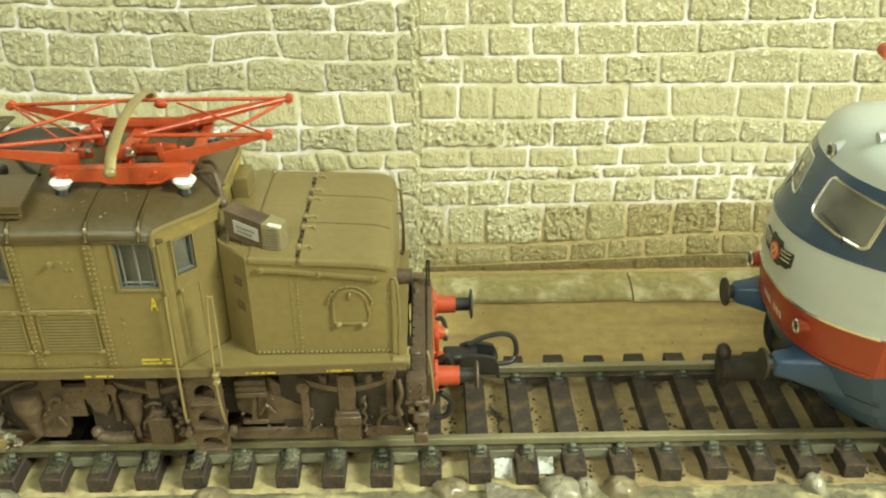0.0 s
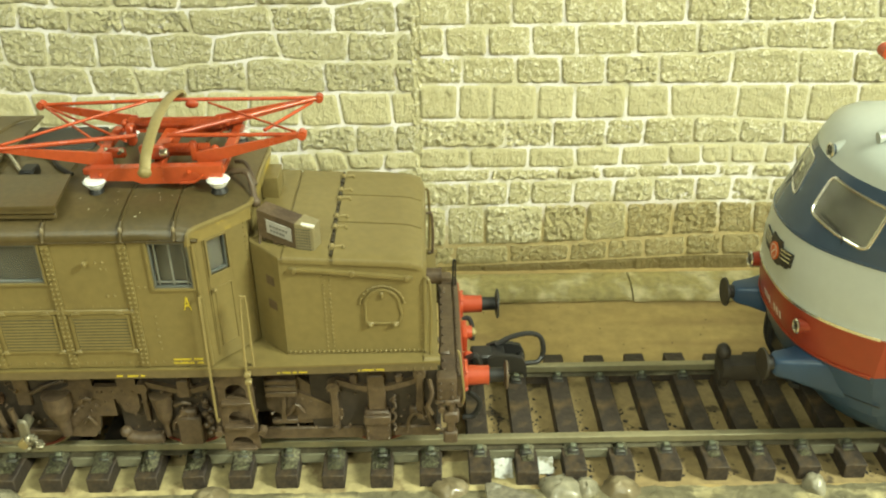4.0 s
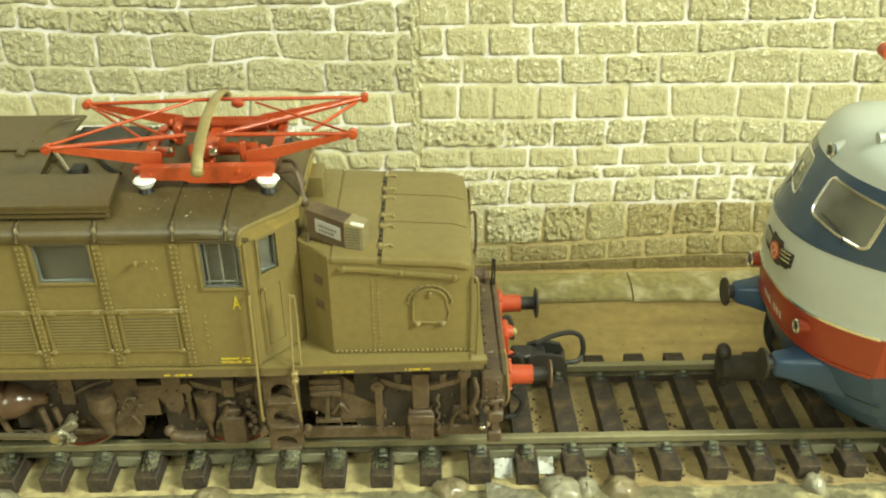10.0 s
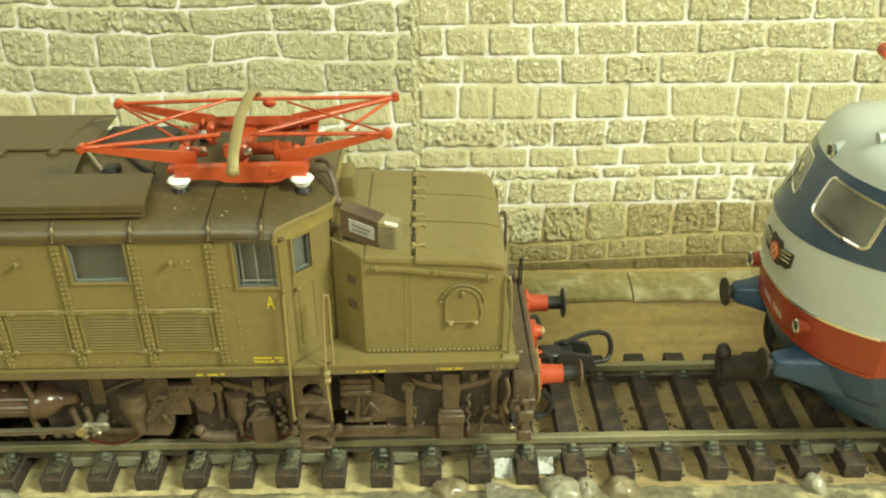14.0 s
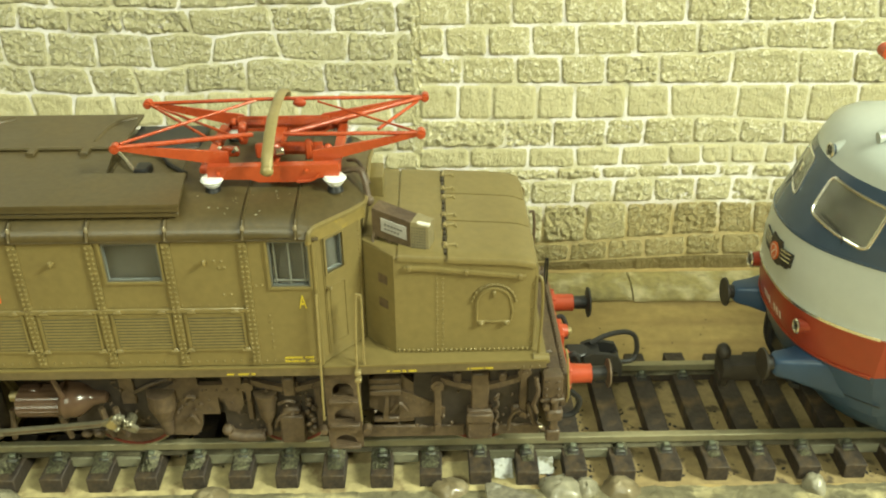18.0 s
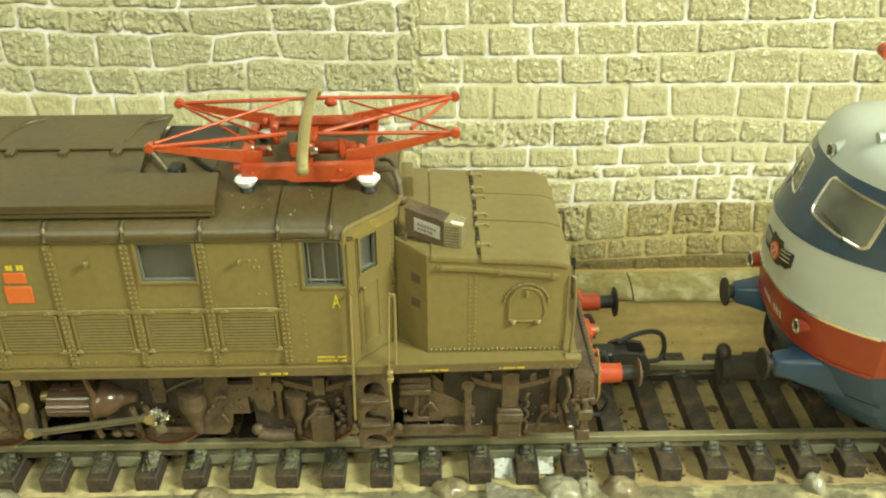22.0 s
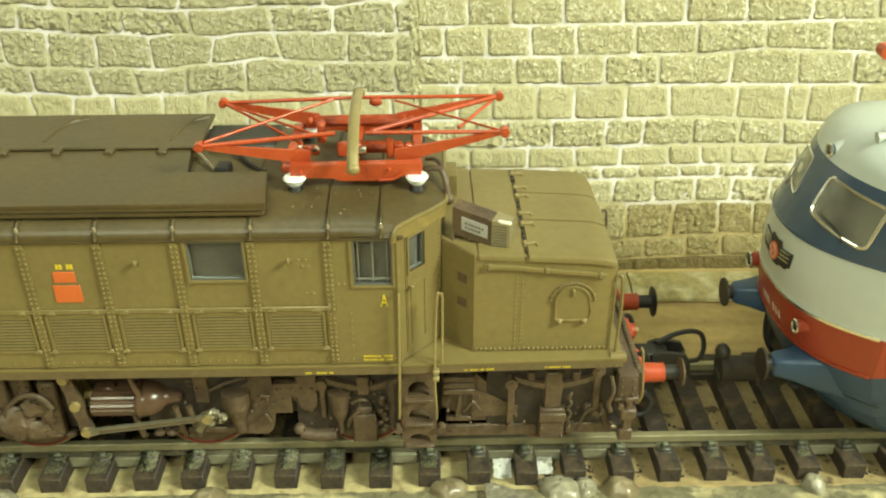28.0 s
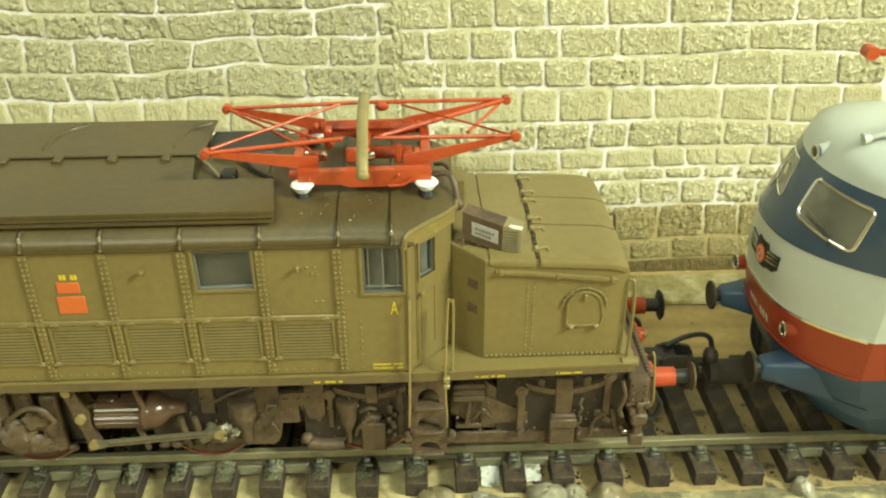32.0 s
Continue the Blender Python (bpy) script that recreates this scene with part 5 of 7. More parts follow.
    for x, z0, z1 in ((-15.6, 13.6, 15.4), (-9, 13.6, 15.2)):
        bm = B()
        box(bm, *sorted((f(x - 0.6), f(x + 0.6))), *sorted((sgn * 12.4, sgn * 13.8)), z0, z1, 0.2)
        part("lug", bm, CHASSIS, bogie)
    bm = B()
    box(bm, *sorted((f(-30), f(-14.5))), *sorted((sgn * 10.9, sgn * 11.5)), 2.4, 4.6, 0.2)
    box(bm, *sorted((f(-10), f(-3.0))), *sorted((sgn * 10.9, sgn * 11.5)), 2.6, 4.6, 0.2)
    part("brake_beam", bm, CHASSIS, bogie)
    # guard iron and sand pipe
    bm = B()
    box(bm, *sorted((f(-2.6), f(-0.5))), *sorted((sgn * 12.6, sgn * 14.0)), 3.2, 5.4, 0.25)
    box(bm, *sorted((f(-2.1), f(-0.9))), *sorted((sgn * 12.8, sgn * 13.9)), 5.2, 7.4, 0.2)
    box(bm, *sorted((f(-2.7), f(-0.3))), *sorted((sgn * 12.4, sgn * 14.2)), 7.2, 9.2, 0.3)
    cyl(bm, (f(-1.5), sgn * 13.4, 9), (f(-1.4), sgn * 13.3, 11), 0.55, seg=10)
    part("guard_iron", bm, CHASSIS, bogie)
    bm = B()
    tube(bm, [(f(-5.2), sgn * 13.6, 9.6), (f(-4.2), sgn * 13.8, 6.2), (f(-3.4), sgn * 13.4, 5.0), (f(-2.5), sgn * 13.2, 4.2)], 0.4, 7)
    box(bm, *sorted((f(-7.6), f(-5.2))), *sorted((sgn * 12.6, sgn * 13.9)), 7.6, 9.4, 0.3)
    tube(bm, [(f(-8), sgn * 13.6, 4.6), (f(-7.6), sgn * 13.9, 7.4), (f(-6.4), sgn * 14.2, 8.8), (f(-5.4), sgn * 14, 7.2)], 0.3, 6)
    part("sand_pipe", bm, CHASSIS, bogie)
    # bright bead added for the small glint on the pipe
    bm = B()
    ball(bm, (f(-3.4), sgn * 13.8, 6.0), 0.35, 1.2, 0.6, 0.9)
    part("worn_tip", bm, BARE, bogie, "bright metal bead painted as a small glint")
    return bogie


def inner_gear(f, sgn):
    gear = loco
    Y = sgn * 12.4

    def F(pts):
        return [(f(x), z) for x, z in pts]
    bm = B()
    plate(bm, F([(-50.6, 13.4), (-46.6, 14.4), (-46, 12.2), (-34.9, 12.6), (-34.9, 6.8), (-38, 6.4), (-38.4, 4.2), (-42.6, 4.2), (-43, 6.2), (-45, 5.0), (-48.2, 4.6), (-48.6, 8.6), (-50.6, 10.6)]), Y, 1.2)
    part("side_frame", bm, CHASSIS, gear)
    bm = B()
    plate(bm, F([(-53.0, 12.0), (-53.0, 14.2), (-49.5, 14.2), (-49.5, 15.6), (-46.8, 15.6), (-46.8, 10.4), (-47.6, 9.0), (-49.2, 9.6), (-49.8, 12.0)]), sgn * 13.5, 0.9)
    rivets(bm, [(f(-52 + 1.5 * i), sgn * 13.95, 13.3) for i in range(4)], 0.25, (0, sgn, 0), 0.2)
    part("coupling_arm", bm, CHASSIS, gear)
    bm = B()
    cyl(bm, (f(-43.6), sgn * 13.6, 8.4), (f(-43.6), sgn * 13.6, 12.6), 1.1, 1.7, 16)
    cyl(bm, (f(-43.6), sgn * 13.6, 6.8), (f(-43.6), sgn * 13.6, 8.4), 0.5, 1.1, 12)
    cyl(bm, (f(-43.6), sgn * 13.6, 4.6), (f(-43.6), sgn * 13.6, 6.9), 0.45, seg=10)
    part("sand_pot", bm, CHASSIS, gear)
    bm = B()
    cyl(bm, (f(-46.0), sgn * 12.6, 14.0), (f(-46.0), sgn * 14.4, 14.0), 0.9, seg=12)
    box(bm, *sorted((f(-46.4), f(-45.6))), *sorted((sgn * 12.8, sgn * 13.9)), 7.6, 14.2, 0.15)
    part("hanger_post", bm, CHASSIS, gear)
    bm = B()
    tube(bm, [(f(-49.6), sgn * 13.4, 4.6), (f(-47.6), sgn * 13.6, 4.2), (f(-44.4), sgn * 13.6, 4.4)], 1.0, 10)
    ball(bm, (f(-49.8), sgn * 13.5, 5.4), 0.95)
    part("brake_hanger", bm, CHASSIS, gear)
    ax = -40.0
    bm = B()
    box(bm, *sorted((f(ax - 1.8), f(ax + 1.8))), *sorted((sgn * 12.6, sgn * 14.6)), 3.4, 8.6, 0.25)
    box(bm, *sorted((f(ax - 1.3), f(ax + 1.3))), *sorted((sgn * 12.6, sgn * 14.3)), 8.6, 9.8, 0.3)
    box(bm, *sorted((f(ax - 0.9), f(ax + 0.9))), *sorted((sgn * 12.6, sgn * 14.4)), 12.2, 15.4, 0.2)
    part("axle_box", bm, CHASSIS, gear)
    bm = B()
    loft(bm, [[(f(ax + u), sgn * yy, 12.6 + 1.4 * (abs(u) / 5) ** 1.4 + dz) for yy, dz in ((12.9, 0), (14.0, 0), (14.0, 0.9), (12.9, 0.9))] for u in np.linspace(-5.4, 5.0, 9)])
    part("leaf_spring", bm, CHASSIS, gear)
    bm = B()
    for i in range(9):
        ball(bm, (f(-37.2 + 0.5 * math.sin(i * 2.3)), sgn * 13.7, 5 + 0.75 * i), 0.55, 1, 0.8, 0.9, 7, 5)
    box(bm, *sorted((f(-36.6), f(-35.4))), *sorted((sgn * 12.4, sgn * 13.4)), 4.6, 13.4, 0.25)
    part("brake_block", bm, CHASSIS, gear)
    # stepped end plate of the middle bogie, with bolts
    bm = B()
    plate(bm, F([(-59.2, 4.6), (-58.4, 13.2), (-56.6, 14.2), (-56.6, 17.4), (-50.2, 17.4), (-50.2, 16.2), (-53.4, 16.2), (-53.0, 11.6), (-50.6, 11.6), (-50.6, 8.4), (-53.2, 8.4), (-53.6, 5.8), (-54.6, 4.4)]), sgn * 13.0, 0.9)
    rivets(bm, [(f(-56.5 + 1.15 * i), sgn * 13.45, 9.4 + (0.9 if i % 2 else 0) + k * 1.6) for i in range(5) for k in (0, 1)], 0.24, (0, sgn, 0), 0.2)
    rivets(bm, [(f(-55.6 + 1.2 * i), sgn * 13.45, 16.8) for i in range(5)], 0.22, (0, sgn, 0), 0.2)
    part("end_plate", bm, CHASSIS, gear)
    bm = B()
    cyl(bm, (f(-58.6), sgn * 13.9, 10.6), (f(-58.6), sgn * 13.9, 13.2), 2.0, seg=16)
    cyl(bm, (f(-58.6), sgn * 13.9, 8.2), (f(-58.6), sgn * 13.9, 10.6), 1.1, 2.0, 16)
    cyl(bm, (f(-58.4), sgn * 13.9, 5.4), (f(-58.6), sgn * 13.9, 8.3), 0.7, 1.1, 12)
    part("sand_pot", bm, CHASSIS, gear)
    bm = B()
    box(bm, *sorted((f(-66.0), f(-57.4))), *sorted((sgn * 11.8, sgn * 12.8)), 12.6, 15.2, 0.2)
    box(bm, *sorted((f(-64.6), f(-62.4))), *sorted((sgn * 12.6, sgn * 13.6)), 10.6, 15.6, 0.2)
    tube(bm, [(f(-62.6), sgn * 13.4, 12.6), (f(-60), sgn * 13.7, 14.2), (f(-57.2), sgn * 13.6, 15.2)], 0.28, 6)
    ball(bm, (f(-57), sgn * 13.8, 15.4), 0.45)
    part("brake_gear", bm, CHASSIS, gear)
    # low tie bar and small brackets behind the rod
    bm = B()
    box(bm, *sorted((f(-84), f(-58))), *sorted((sgn * 11.0, sgn * 11.8)), 4.2, 5.2, 0.15)
    for x in (-73.6, -67.4, -65.4):
        tube(bm, [(f(x), sgn * 12.4, 9.8), (f(x + 0.4), sgn * 12.5, 7), (f(x + 0.9), sgn * 12.4, 4.4)], 0.45, 7)
    for x in (-70.4, -68.6):
        ball(bm, (f(x), sgn * 12.4, 4.9), 0.7, 1.2, 0.8, 0.8)
    part("tie_bar", bm, CHASSIS, gear)
    return gear


for sgn in (-1, 1):
    end_bogie(lambda x: x, sgn)
    end_bogie(mx, sgn)
    inner_gear(lambda x: x, sgn)
    inner_gear(mx, sgn)

# compressor motor between the driving wheels, near side and far side
for sgn in (-1, 1):
    Y = sgn * 11.6
    bm = B()
    loft(bm, [[(x, Y + r * math.cos(a) * (1 + 0.045 * (k % 4 < 2)), 10.95 + r * 0.75 * math.sin(a) * (1 + 0.045 * (k % 4 < 2))) for k, a in enumerate([2 * math.pi * k / 80 for k in range(80)])] for x, r in ((-78.9, 2.5), (-78.7, 2.85), (-72.4, 2.85), (-72.2, 2.6))])
    box(bm, -77.4, -75.6, Y - 0.8, Y + 0.8, 12.4, 13.4, 0.3)
    motor = part("compressor", bm, BROWNPLASTIC, loco, "ribbed red brown plastic casing")
    bm = B()
    prof = [(-72.4, 3.3), (-71.9, 3.5), (-71.5, 3.3), (-71.2, 3.3), (-70.2, 3.1), (-69.2, 2.4), (-68.6, 1.7), (-68.2, 1.35), (-67.0, 1.1), (-66.5, 0.95), (-66.3, 0.5)]
    loft(bm, [[(x, Y + r * math.cos(a), 11.2 + r * 0.83 * math.sin(a)) for a in [2 * math.pi * k / 24 for k in range(24)]] for x, r in prof])
    tube(bm, [(-71.6, Y + sgn * 2.6, 13.4), (-72.4, Y + sgn * 2.2, 15.8), (-72.8, Y + sgn * 1.6, 17.8)], 0.4, 7)
    part("domed_end", bm, BROWNPLASTIC, motor, "glossy red brown domed end")
    bm = B()
    cyl(bm, (-80.2, Y, 11.6), (-78.6, Y, 11.6), 0.8, seg=12)
    part("stub_shaft", bm, BRASS, motor)

# castings and brake gear beyond the swinging lever


def rough_lump(c, r, sx, sy, sz, seed):
    bm = B()
    bmesh.ops.create_icosphere(bm, subdivisions=3, radius=1)
    for v in bm.verts:
        k = 1 + 0.35 * noise.noise(v.co * 1.9 + Vector((seed, 0, 0))) + 0.22 * noise.noise(v.co * 5 + Vector((0, seed, 0)))
        v.co = Vector((v.co.x * sx, v.co.y * sy, v.co.z * sz)) * r * k + Vector(c)
    return bm


for sgn in (-1, 1):
    for i, (x, z, r, sx, sz) in enumerate(((-91.0, 7.6, 3.0, 1.0, 1.0), (-88.4, 6.0, 2.0, 1.4, 0.8), (-87.6, 10.2, 1.7, 1.2, 1.0), (-93.6, 10.6, 2.0, 0.8, 1.2), (-85.6, 8.6, 1.2, 0.8, 1.4))):
        part("brake_casting", rough_lump((x, sgn * 12.6, z), r, sx, 0.5, sz, i * 3.1), CHASSIS, loco)
    for x0, x1, z0, z1 in ((-92.6, -90.8, 10, 15.6), (-86.4, -83.9, 5, 14.6), (-89.2, -87.4, 12.4, 15.8), (-95.6, -93.8, 4.5, 15)):
        bm = B()
        box(bm, x0, x1, sgn * 12.2 - 0.6, sgn * 12.2 + 0.6, z0, z1, 0.25)
        rivets(bm, [((x0 + x1) / 2 + o, sgn * 12.8, z) for o in (-0.5, 0.5) for z in (z1 - 0.8, (z0 + z1) / 2, z0 + 0.8)], 0.25, (0, sgn, 0), 0.25)
        part("bracket_plate", bm, CHASSIS, loco)
    bm = B()
    tube(bm, [(-91, sgn * 13.4, 11), (-88.4, sgn * 13.8, 13.2), (-86, sgn * 13.6, 13.0), (-84.6, sgn * 13.4, 10.6)], 0.4, 7)
    part("brake_pipe", bm, CHASSIS, loco)
# small bolts, pipes and lugs over the bogie sides
for sgn in (-1, 1):
    gen = random.Random(31)
    for f in ((lambda x: x), mx):
        bm = B()
        for i in range(120):
            x = gen.choice((gen.uniform(-28, -4), gen.uniform(-50, -35.5), gen.uniform(-66, -52)))
            rivets(bm, [(f(x), sgn * gen.choice((13.0, 13.05, 14.0)), gen.uniform(5.2, 14.5))], gen.uniform(0.16, 0.34), (0, sgn, 0), gen.uniform(0.15, 0.5))
        tagged(part("bolting", bm, CHASSIS, loco), kind="stuff")
        for i in range(9):
            x, z = gen.choice((gen.uniform(-26, -7), gen.uniform(-49, -37), gen.uniform(-64, -54))), gen.uniform(6, 12)
            bm = B()
            y = sgn * 13.9
            tube(bm, [(f(x), y, z), (f(x + gen.uniform(0.5, 1.5)), y + sgn * 0.3, z + gen.uniform(0.8, 2.4)), (f(x + gen.uniform(1, 3)), y, z + gen.uniform(-0.5, 3.2))], gen.uniform(0.18, 0.32), 6)
            part("small_pipe", bm, CHASSIS, loco)

# the bogie sides sit well in under the footplate
TUCKED = ("side_frame", "spring_pack", "gusset", "hanger_post", "axle_box", "chain", "leaf_spring", "lug", "sand_pipe", "coupling_arm", "sand_pot", "brake_hanger", "brake_block", "end_plate", "brake_gear", "bolting", "small_pipe")
for ob in loco.children:
    if ob.name.split(".")[0] in TUCKED:
        near = sum(v.co.y for v in ob.data.vertices) < 0
        ob.location = (0, (2.0 if near else -2.0) * MM, -0.9 * MM)

# crank, rod and swinging lever, on the near side
CRANK_C, CRANK_R, CRANK_PH = Vector((-63.35, 0, 7.75)), 2.2, 147.0
PIVOT, LEVER, ROD = Vector((-81.4, 0, 16.8)), 9.7, 18.0
YC = -14.3
RODMETAL = mat("dull_olive_steel", (0.185, 0.165, 0.11), 0.42, metal=0.35, vary=0.15, fine=1200, coarse=250, bump=0.2)
CRUMPLED = mat("crumpled_bright_solder", (0.50, 0.47, 0.36), 0.30, metal=0.7, vary=0.3, fine=1600, coarse=700, bump=1.0, depth=0.0004, second=(0.14, 0.12, 0.07), patch=(0.48, 0.62))
bm = B()
cyl(bm, (0, -12.0, 0), (0, YC + 0.3, 0), 0.8, seg=10)
box(bm, -0.75, 0.75, YC - 0.2, YC + 0.6, -1.5, 2.6, 0.3)
crank = part("crank", bm, RODMETAL, loco, "dull steel crank web")
bm = B()
cyl(bm, (0, YC + 0.3, 2.2), (0, YC - 1.1, 2.2), 0.75, seg=12)
part("crank_pin", bm, BRASS, crank, "brass crank pin")
bm = B()
loft(bm, [[(-w, YC - 0.1, z), (w, YC - 0.1, z), (w, YC + 0.7, z), (-w, YC + 0.7, z)] for w, z in ((0.7, 0.6), (0.95, 0), (0.85, -3), (1.05, -4.9), (0.8, -7.5), (0.95, -9.4), (0.8, -10.4))])
lever = part("lever", bm, CHASSIS, loco)
for z in (0, -4.9, -9.7):
    bm = B()
    cyl(bm, (0, YC, z), (0, YC - 0.75, z), 0.78, 0.7, 14)
    part("lever_pin", bm, BRASS, lever, "flat brass pin head")
bm = B()
loft(bm, [[(x, YC - 0.55 - 0.12, -h), (x, YC - 0.1, -h), (x, YC - 0.1, h), (x, YC - 0.67, h)] for x, h in ((0, 0.62), (1.0, 0.62), (1.6, 0.42), (16.4, 0.36), (17.2, 0.66), (18.6, 0.62))])
rod_end = B()
for c, r in (((18.9, YC - 0.5, 0.5), 0.8), ((19.9, YC - 0.4, -0.4), 0.75), ((18.4, YC - 0.5, -0.9), 0.6)):
    made = bmesh.ops.create_icosphere(rod_end, subdivisions=3, radius=1)
    for v in made["verts"]:
        k = 1 + 0.45 * noise.noise(v.co * 2.4 + Vector(c)) + 0.25 * noise.noise(v.co * 6 + Vector(c))
        v.co = v.co * r * k + Vector(c)
rod = part("connecting_rod", bm, RODMETAL, loco, "dull olive steel fluted rod")
bm = B()
box(bm, 2.2, 16.2, YC - 0.75, YC - 0.6, 0.2, 0.36)
box(bm, 2.2, 16.2, YC - 0.75, YC - 0.6, -0.36, -0.2)
part("flute_edge", bm, RODMETAL, rod)
part("crumpled_end", rod_end, CRUMPLED, rod, "rough crumpled bright metal rod end")
# brown strip that paints the shaded flute; none is cut
bm = B()
box(bm, 2.0, 16.3, YC - 0.7, YC - 0.6, -0.2, 0.2)
part("flute_groove", bm, CHASSIS, rod)


def linkage(d):
    """Angles, in degrees, of crank, lever and rod when the locomotive has gone d mm."""
    a = radians(CRANK_PH) + d / WHEEL_R
    pin = CRANK_C + Vector((CRANK_R * math.sin(a), 0, CRANK_R * math.cos(a)))
    gap = pin - PIVOT
    dist = math.hypot(gap.x, gap.z)
    cosb = (LEVER ** 2 + dist ** 2 - ROD ** 2) / (2 * LEVER * dist)
    base = math.atan2(gap.z, gap.x)
    th = base - math.acos(max(-1, min(1, cosb)))
    foot = PIVOT + Vector((LEVER * math.cos(th), 0, LEVER * math.sin(th)))
    swing = math.atan2(foot.x - PIVOT.x, -(foot.z - PIVOT.z))
    tilt = math.atan2(pin.z - foot.z, pin.x - foot.x)
    return math.degrees(a), -math.degrees(swing), foot, -math.degrees(tilt)


# ---- buffer beams, buffers, couplers and hoses ----
for end in (0, 1):
    f = (lambda x: x) if end == 0 else mx
    beam = loco
    bm = B()
    box(bm, *sorted((f(-0.7), f(0.3))), -13.0, 13.0, 9.2, 15.2, 0.2)
    box(bm, *sorted((f(-3.0), f(-0.6))), -12.8, 12.8, 14.2, 15.1, 0.25)
    box(bm, *sorted((f(-2.6), f(-1.8))), 8.6, 10.4, 15.0, 15.4, 0.2)
    box(bm, *sorted((f(-3.2), f(-1.4))), -8.0, -6.4, 15.0, 15.5, 0.3)
    part("buffer_beam", bm, CHASSIS, beam)
    bm = B()
    rivets(bm, [(f(-0.35), -12.4 + 0.85 * i, 15.2) for i in range(30)], 0.24, (0, 0, 1), 0.25)
    rivets(bm, [(f(-2.5), -11.5 + 2.1 * i, 15.1) for i in range(12)], 0.3, (0, 0, 1), 0.25)
    part("riveting", bm, CHASSIS, beam)
    bm = B()
    box(bm, *sorted((f(0.28), f(0.5))), -12.6, 12.6, 9.6, 14.6, 0.08)
    part("red_facing", bm, RED, beam, "red front facing")
    for sgn in (-1, 1):
        bm = B()
        cyl(bm, (f(0.6), sgn * 9.4, 12.4), (f(1.1), sgn * 9.4, 12.4), 2.2, 1.9, 16)
        cyl(bm, (f(1.0), sgn * 9.4, 12.4), (f(4.0), sgn * 9.4, 12.4), 1.5, 1.4, 20)
        cyl(bm, (f(3.9), sgn * 9.4, 12.4), (f(4.2), sgn * 9.4, 12.4), 1.46, 1.46, 20)
        rivets(bm, [(f(0.75), sgn * 9.4 + 2.1 * math.cos(a), 12.4 + 2.1 * math.sin(a)) for a in (0.8, 2.3, 3.9, 5.5)], 0.35, (1 if end == 0 else -1, 0, 0), 0.4)
        buf = part("buffer", bm, RED, beam, "red buffer housing")
        for face, wide in ((BLACK, 2.55),) if sgn > 0 else ((CHASSIS, 2.2),):
            bm = B()
            cyl(bm, (f(4.1), sgn * 9.4, 12.4), (f(6.6), sgn * 9.4, 12.4), 1.12, seg=14)
            part("plunger", bm, BLACK, buf)
            bm = B()
            cyl(bm, (f(6.4), sgn * 9.4, 12.4), (f(6.7), sgn * 9.4, 12.4), 1.4, wide, 24)
            cyl(bm, (f(6.7), sgn * 9.4, 12.4), (f(7.0), sgn * 9.4, 12.4), wide, wide - 0.2, 24)
            part("buffer_head", bm, face, buf, "dark round buffer head")
        bm = B()
        if sgn < 0:
            tube(bm, [(f(-0.5), -12.9, 19.6), (f(-0.2), -13.1, 18.6), (f(0.2), -13.1, 14.6), (f(0.45), -13.1, 11.4), (f(0.2), -12.9, 10.0)], 0.17, 6)
        else:
            tube(bm, [(f(0.1), 12.9, 13.6), (f(0.5), 13.1, 13.3), (f(0.5), 13.1, 13), (f(0.2), 12.9, 10.6)], 0.2, 6)
        part("handrail", bm, BRASS, beam, "brassy wire handrail")
        bm = B()
        box(bm, *sorted((f(-3.6), f(-0.6))), *sorted((sgn * 12.2, sgn * 14.4)), 11.6, 15.8, 0.6, 2)
        box(bm, *sorted((f(-3.8), f(-0.2))), *sorted((sgn * 12.0, sgn * 14.2)), 10.8, 11.6, 0.2)
        part("corner_box", bm, CHASSIS, beam)
        bm = B()
        rivets(bm, [(f(x), sgn * 14.4, z) for x in (-3.0, -1.3) for z in (12.4, 13.6, 14.9)], 0.26, (0, sgn, 0), 0.3)
        part("riveting", bm, CHASSIS, beam)
        bm = B()
        tube(bm, [(f(-4.6), sgn * 14.2, 15.6), (f(-4.2), sgn * 14.8, 13.4), (f(-4.8), sgn * 14.8, 11.2), (f(-4.2), sgn * 14.4, 9.4)], 0.34, 7)
        part("corner_pipe", bm, CHASSIS, beam)
        bm = B()
        box(bm, *sorted((f(-2.4), f(-1.2))), *sorted((sgn * 14.3, sgn * 14.9)), 11.2, 12.0, 0.15)
        cyl(bm, (f(-2.9), sgn * 14.2, 10.4), (f(-2.9), sgn * 15.0, 10.4), 0.55, 0.45, 10)
        part("corner_lug", bm, CHASSIS, beam)
    bm = B()
    tube(bm, [(f(-0.5), 10.9, 15.0), (f(-0.45), 10.8, 19.6), (f(-0.28), 10.8, 20.0), (f(-0.1), 10.8, 19.6), (f(-0.1), 10.9, 15.0)], 0.16, 6)
    part("lamp_post", bm, BLACK, beam, "thin dark upright wire")
    bm = B()
    cyl(bm, (f(0.6), 1.4, 12.4), (f(2.2), 1.4, 12.4), 1.3, 1.0, 14)
    box(bm, *sorted((f(0.6), f(1.4))), -1.4, 3.2, 10.6, 13.6, 0.3, 2)
    ball(bm, (f(1.4), -3, 11), 0.9)
    part("hook_base", bm, RED, beam, "red coupling hook base")
    bm = B()
    ball(bm, (f(2.4), 1.4, 12.4), 0.75, 0.8, 1, 1)
    part("hook_boss", bm, BRASS, beam)
    bm = B()
    tube(bm, [(f(0.8), 4.6, 12.6), (f(1.8), 4.8, 12.8), (f(2.4), 4.2, 11.6), (f(2.4), 3.2, 9.5)], 0.4, 8)
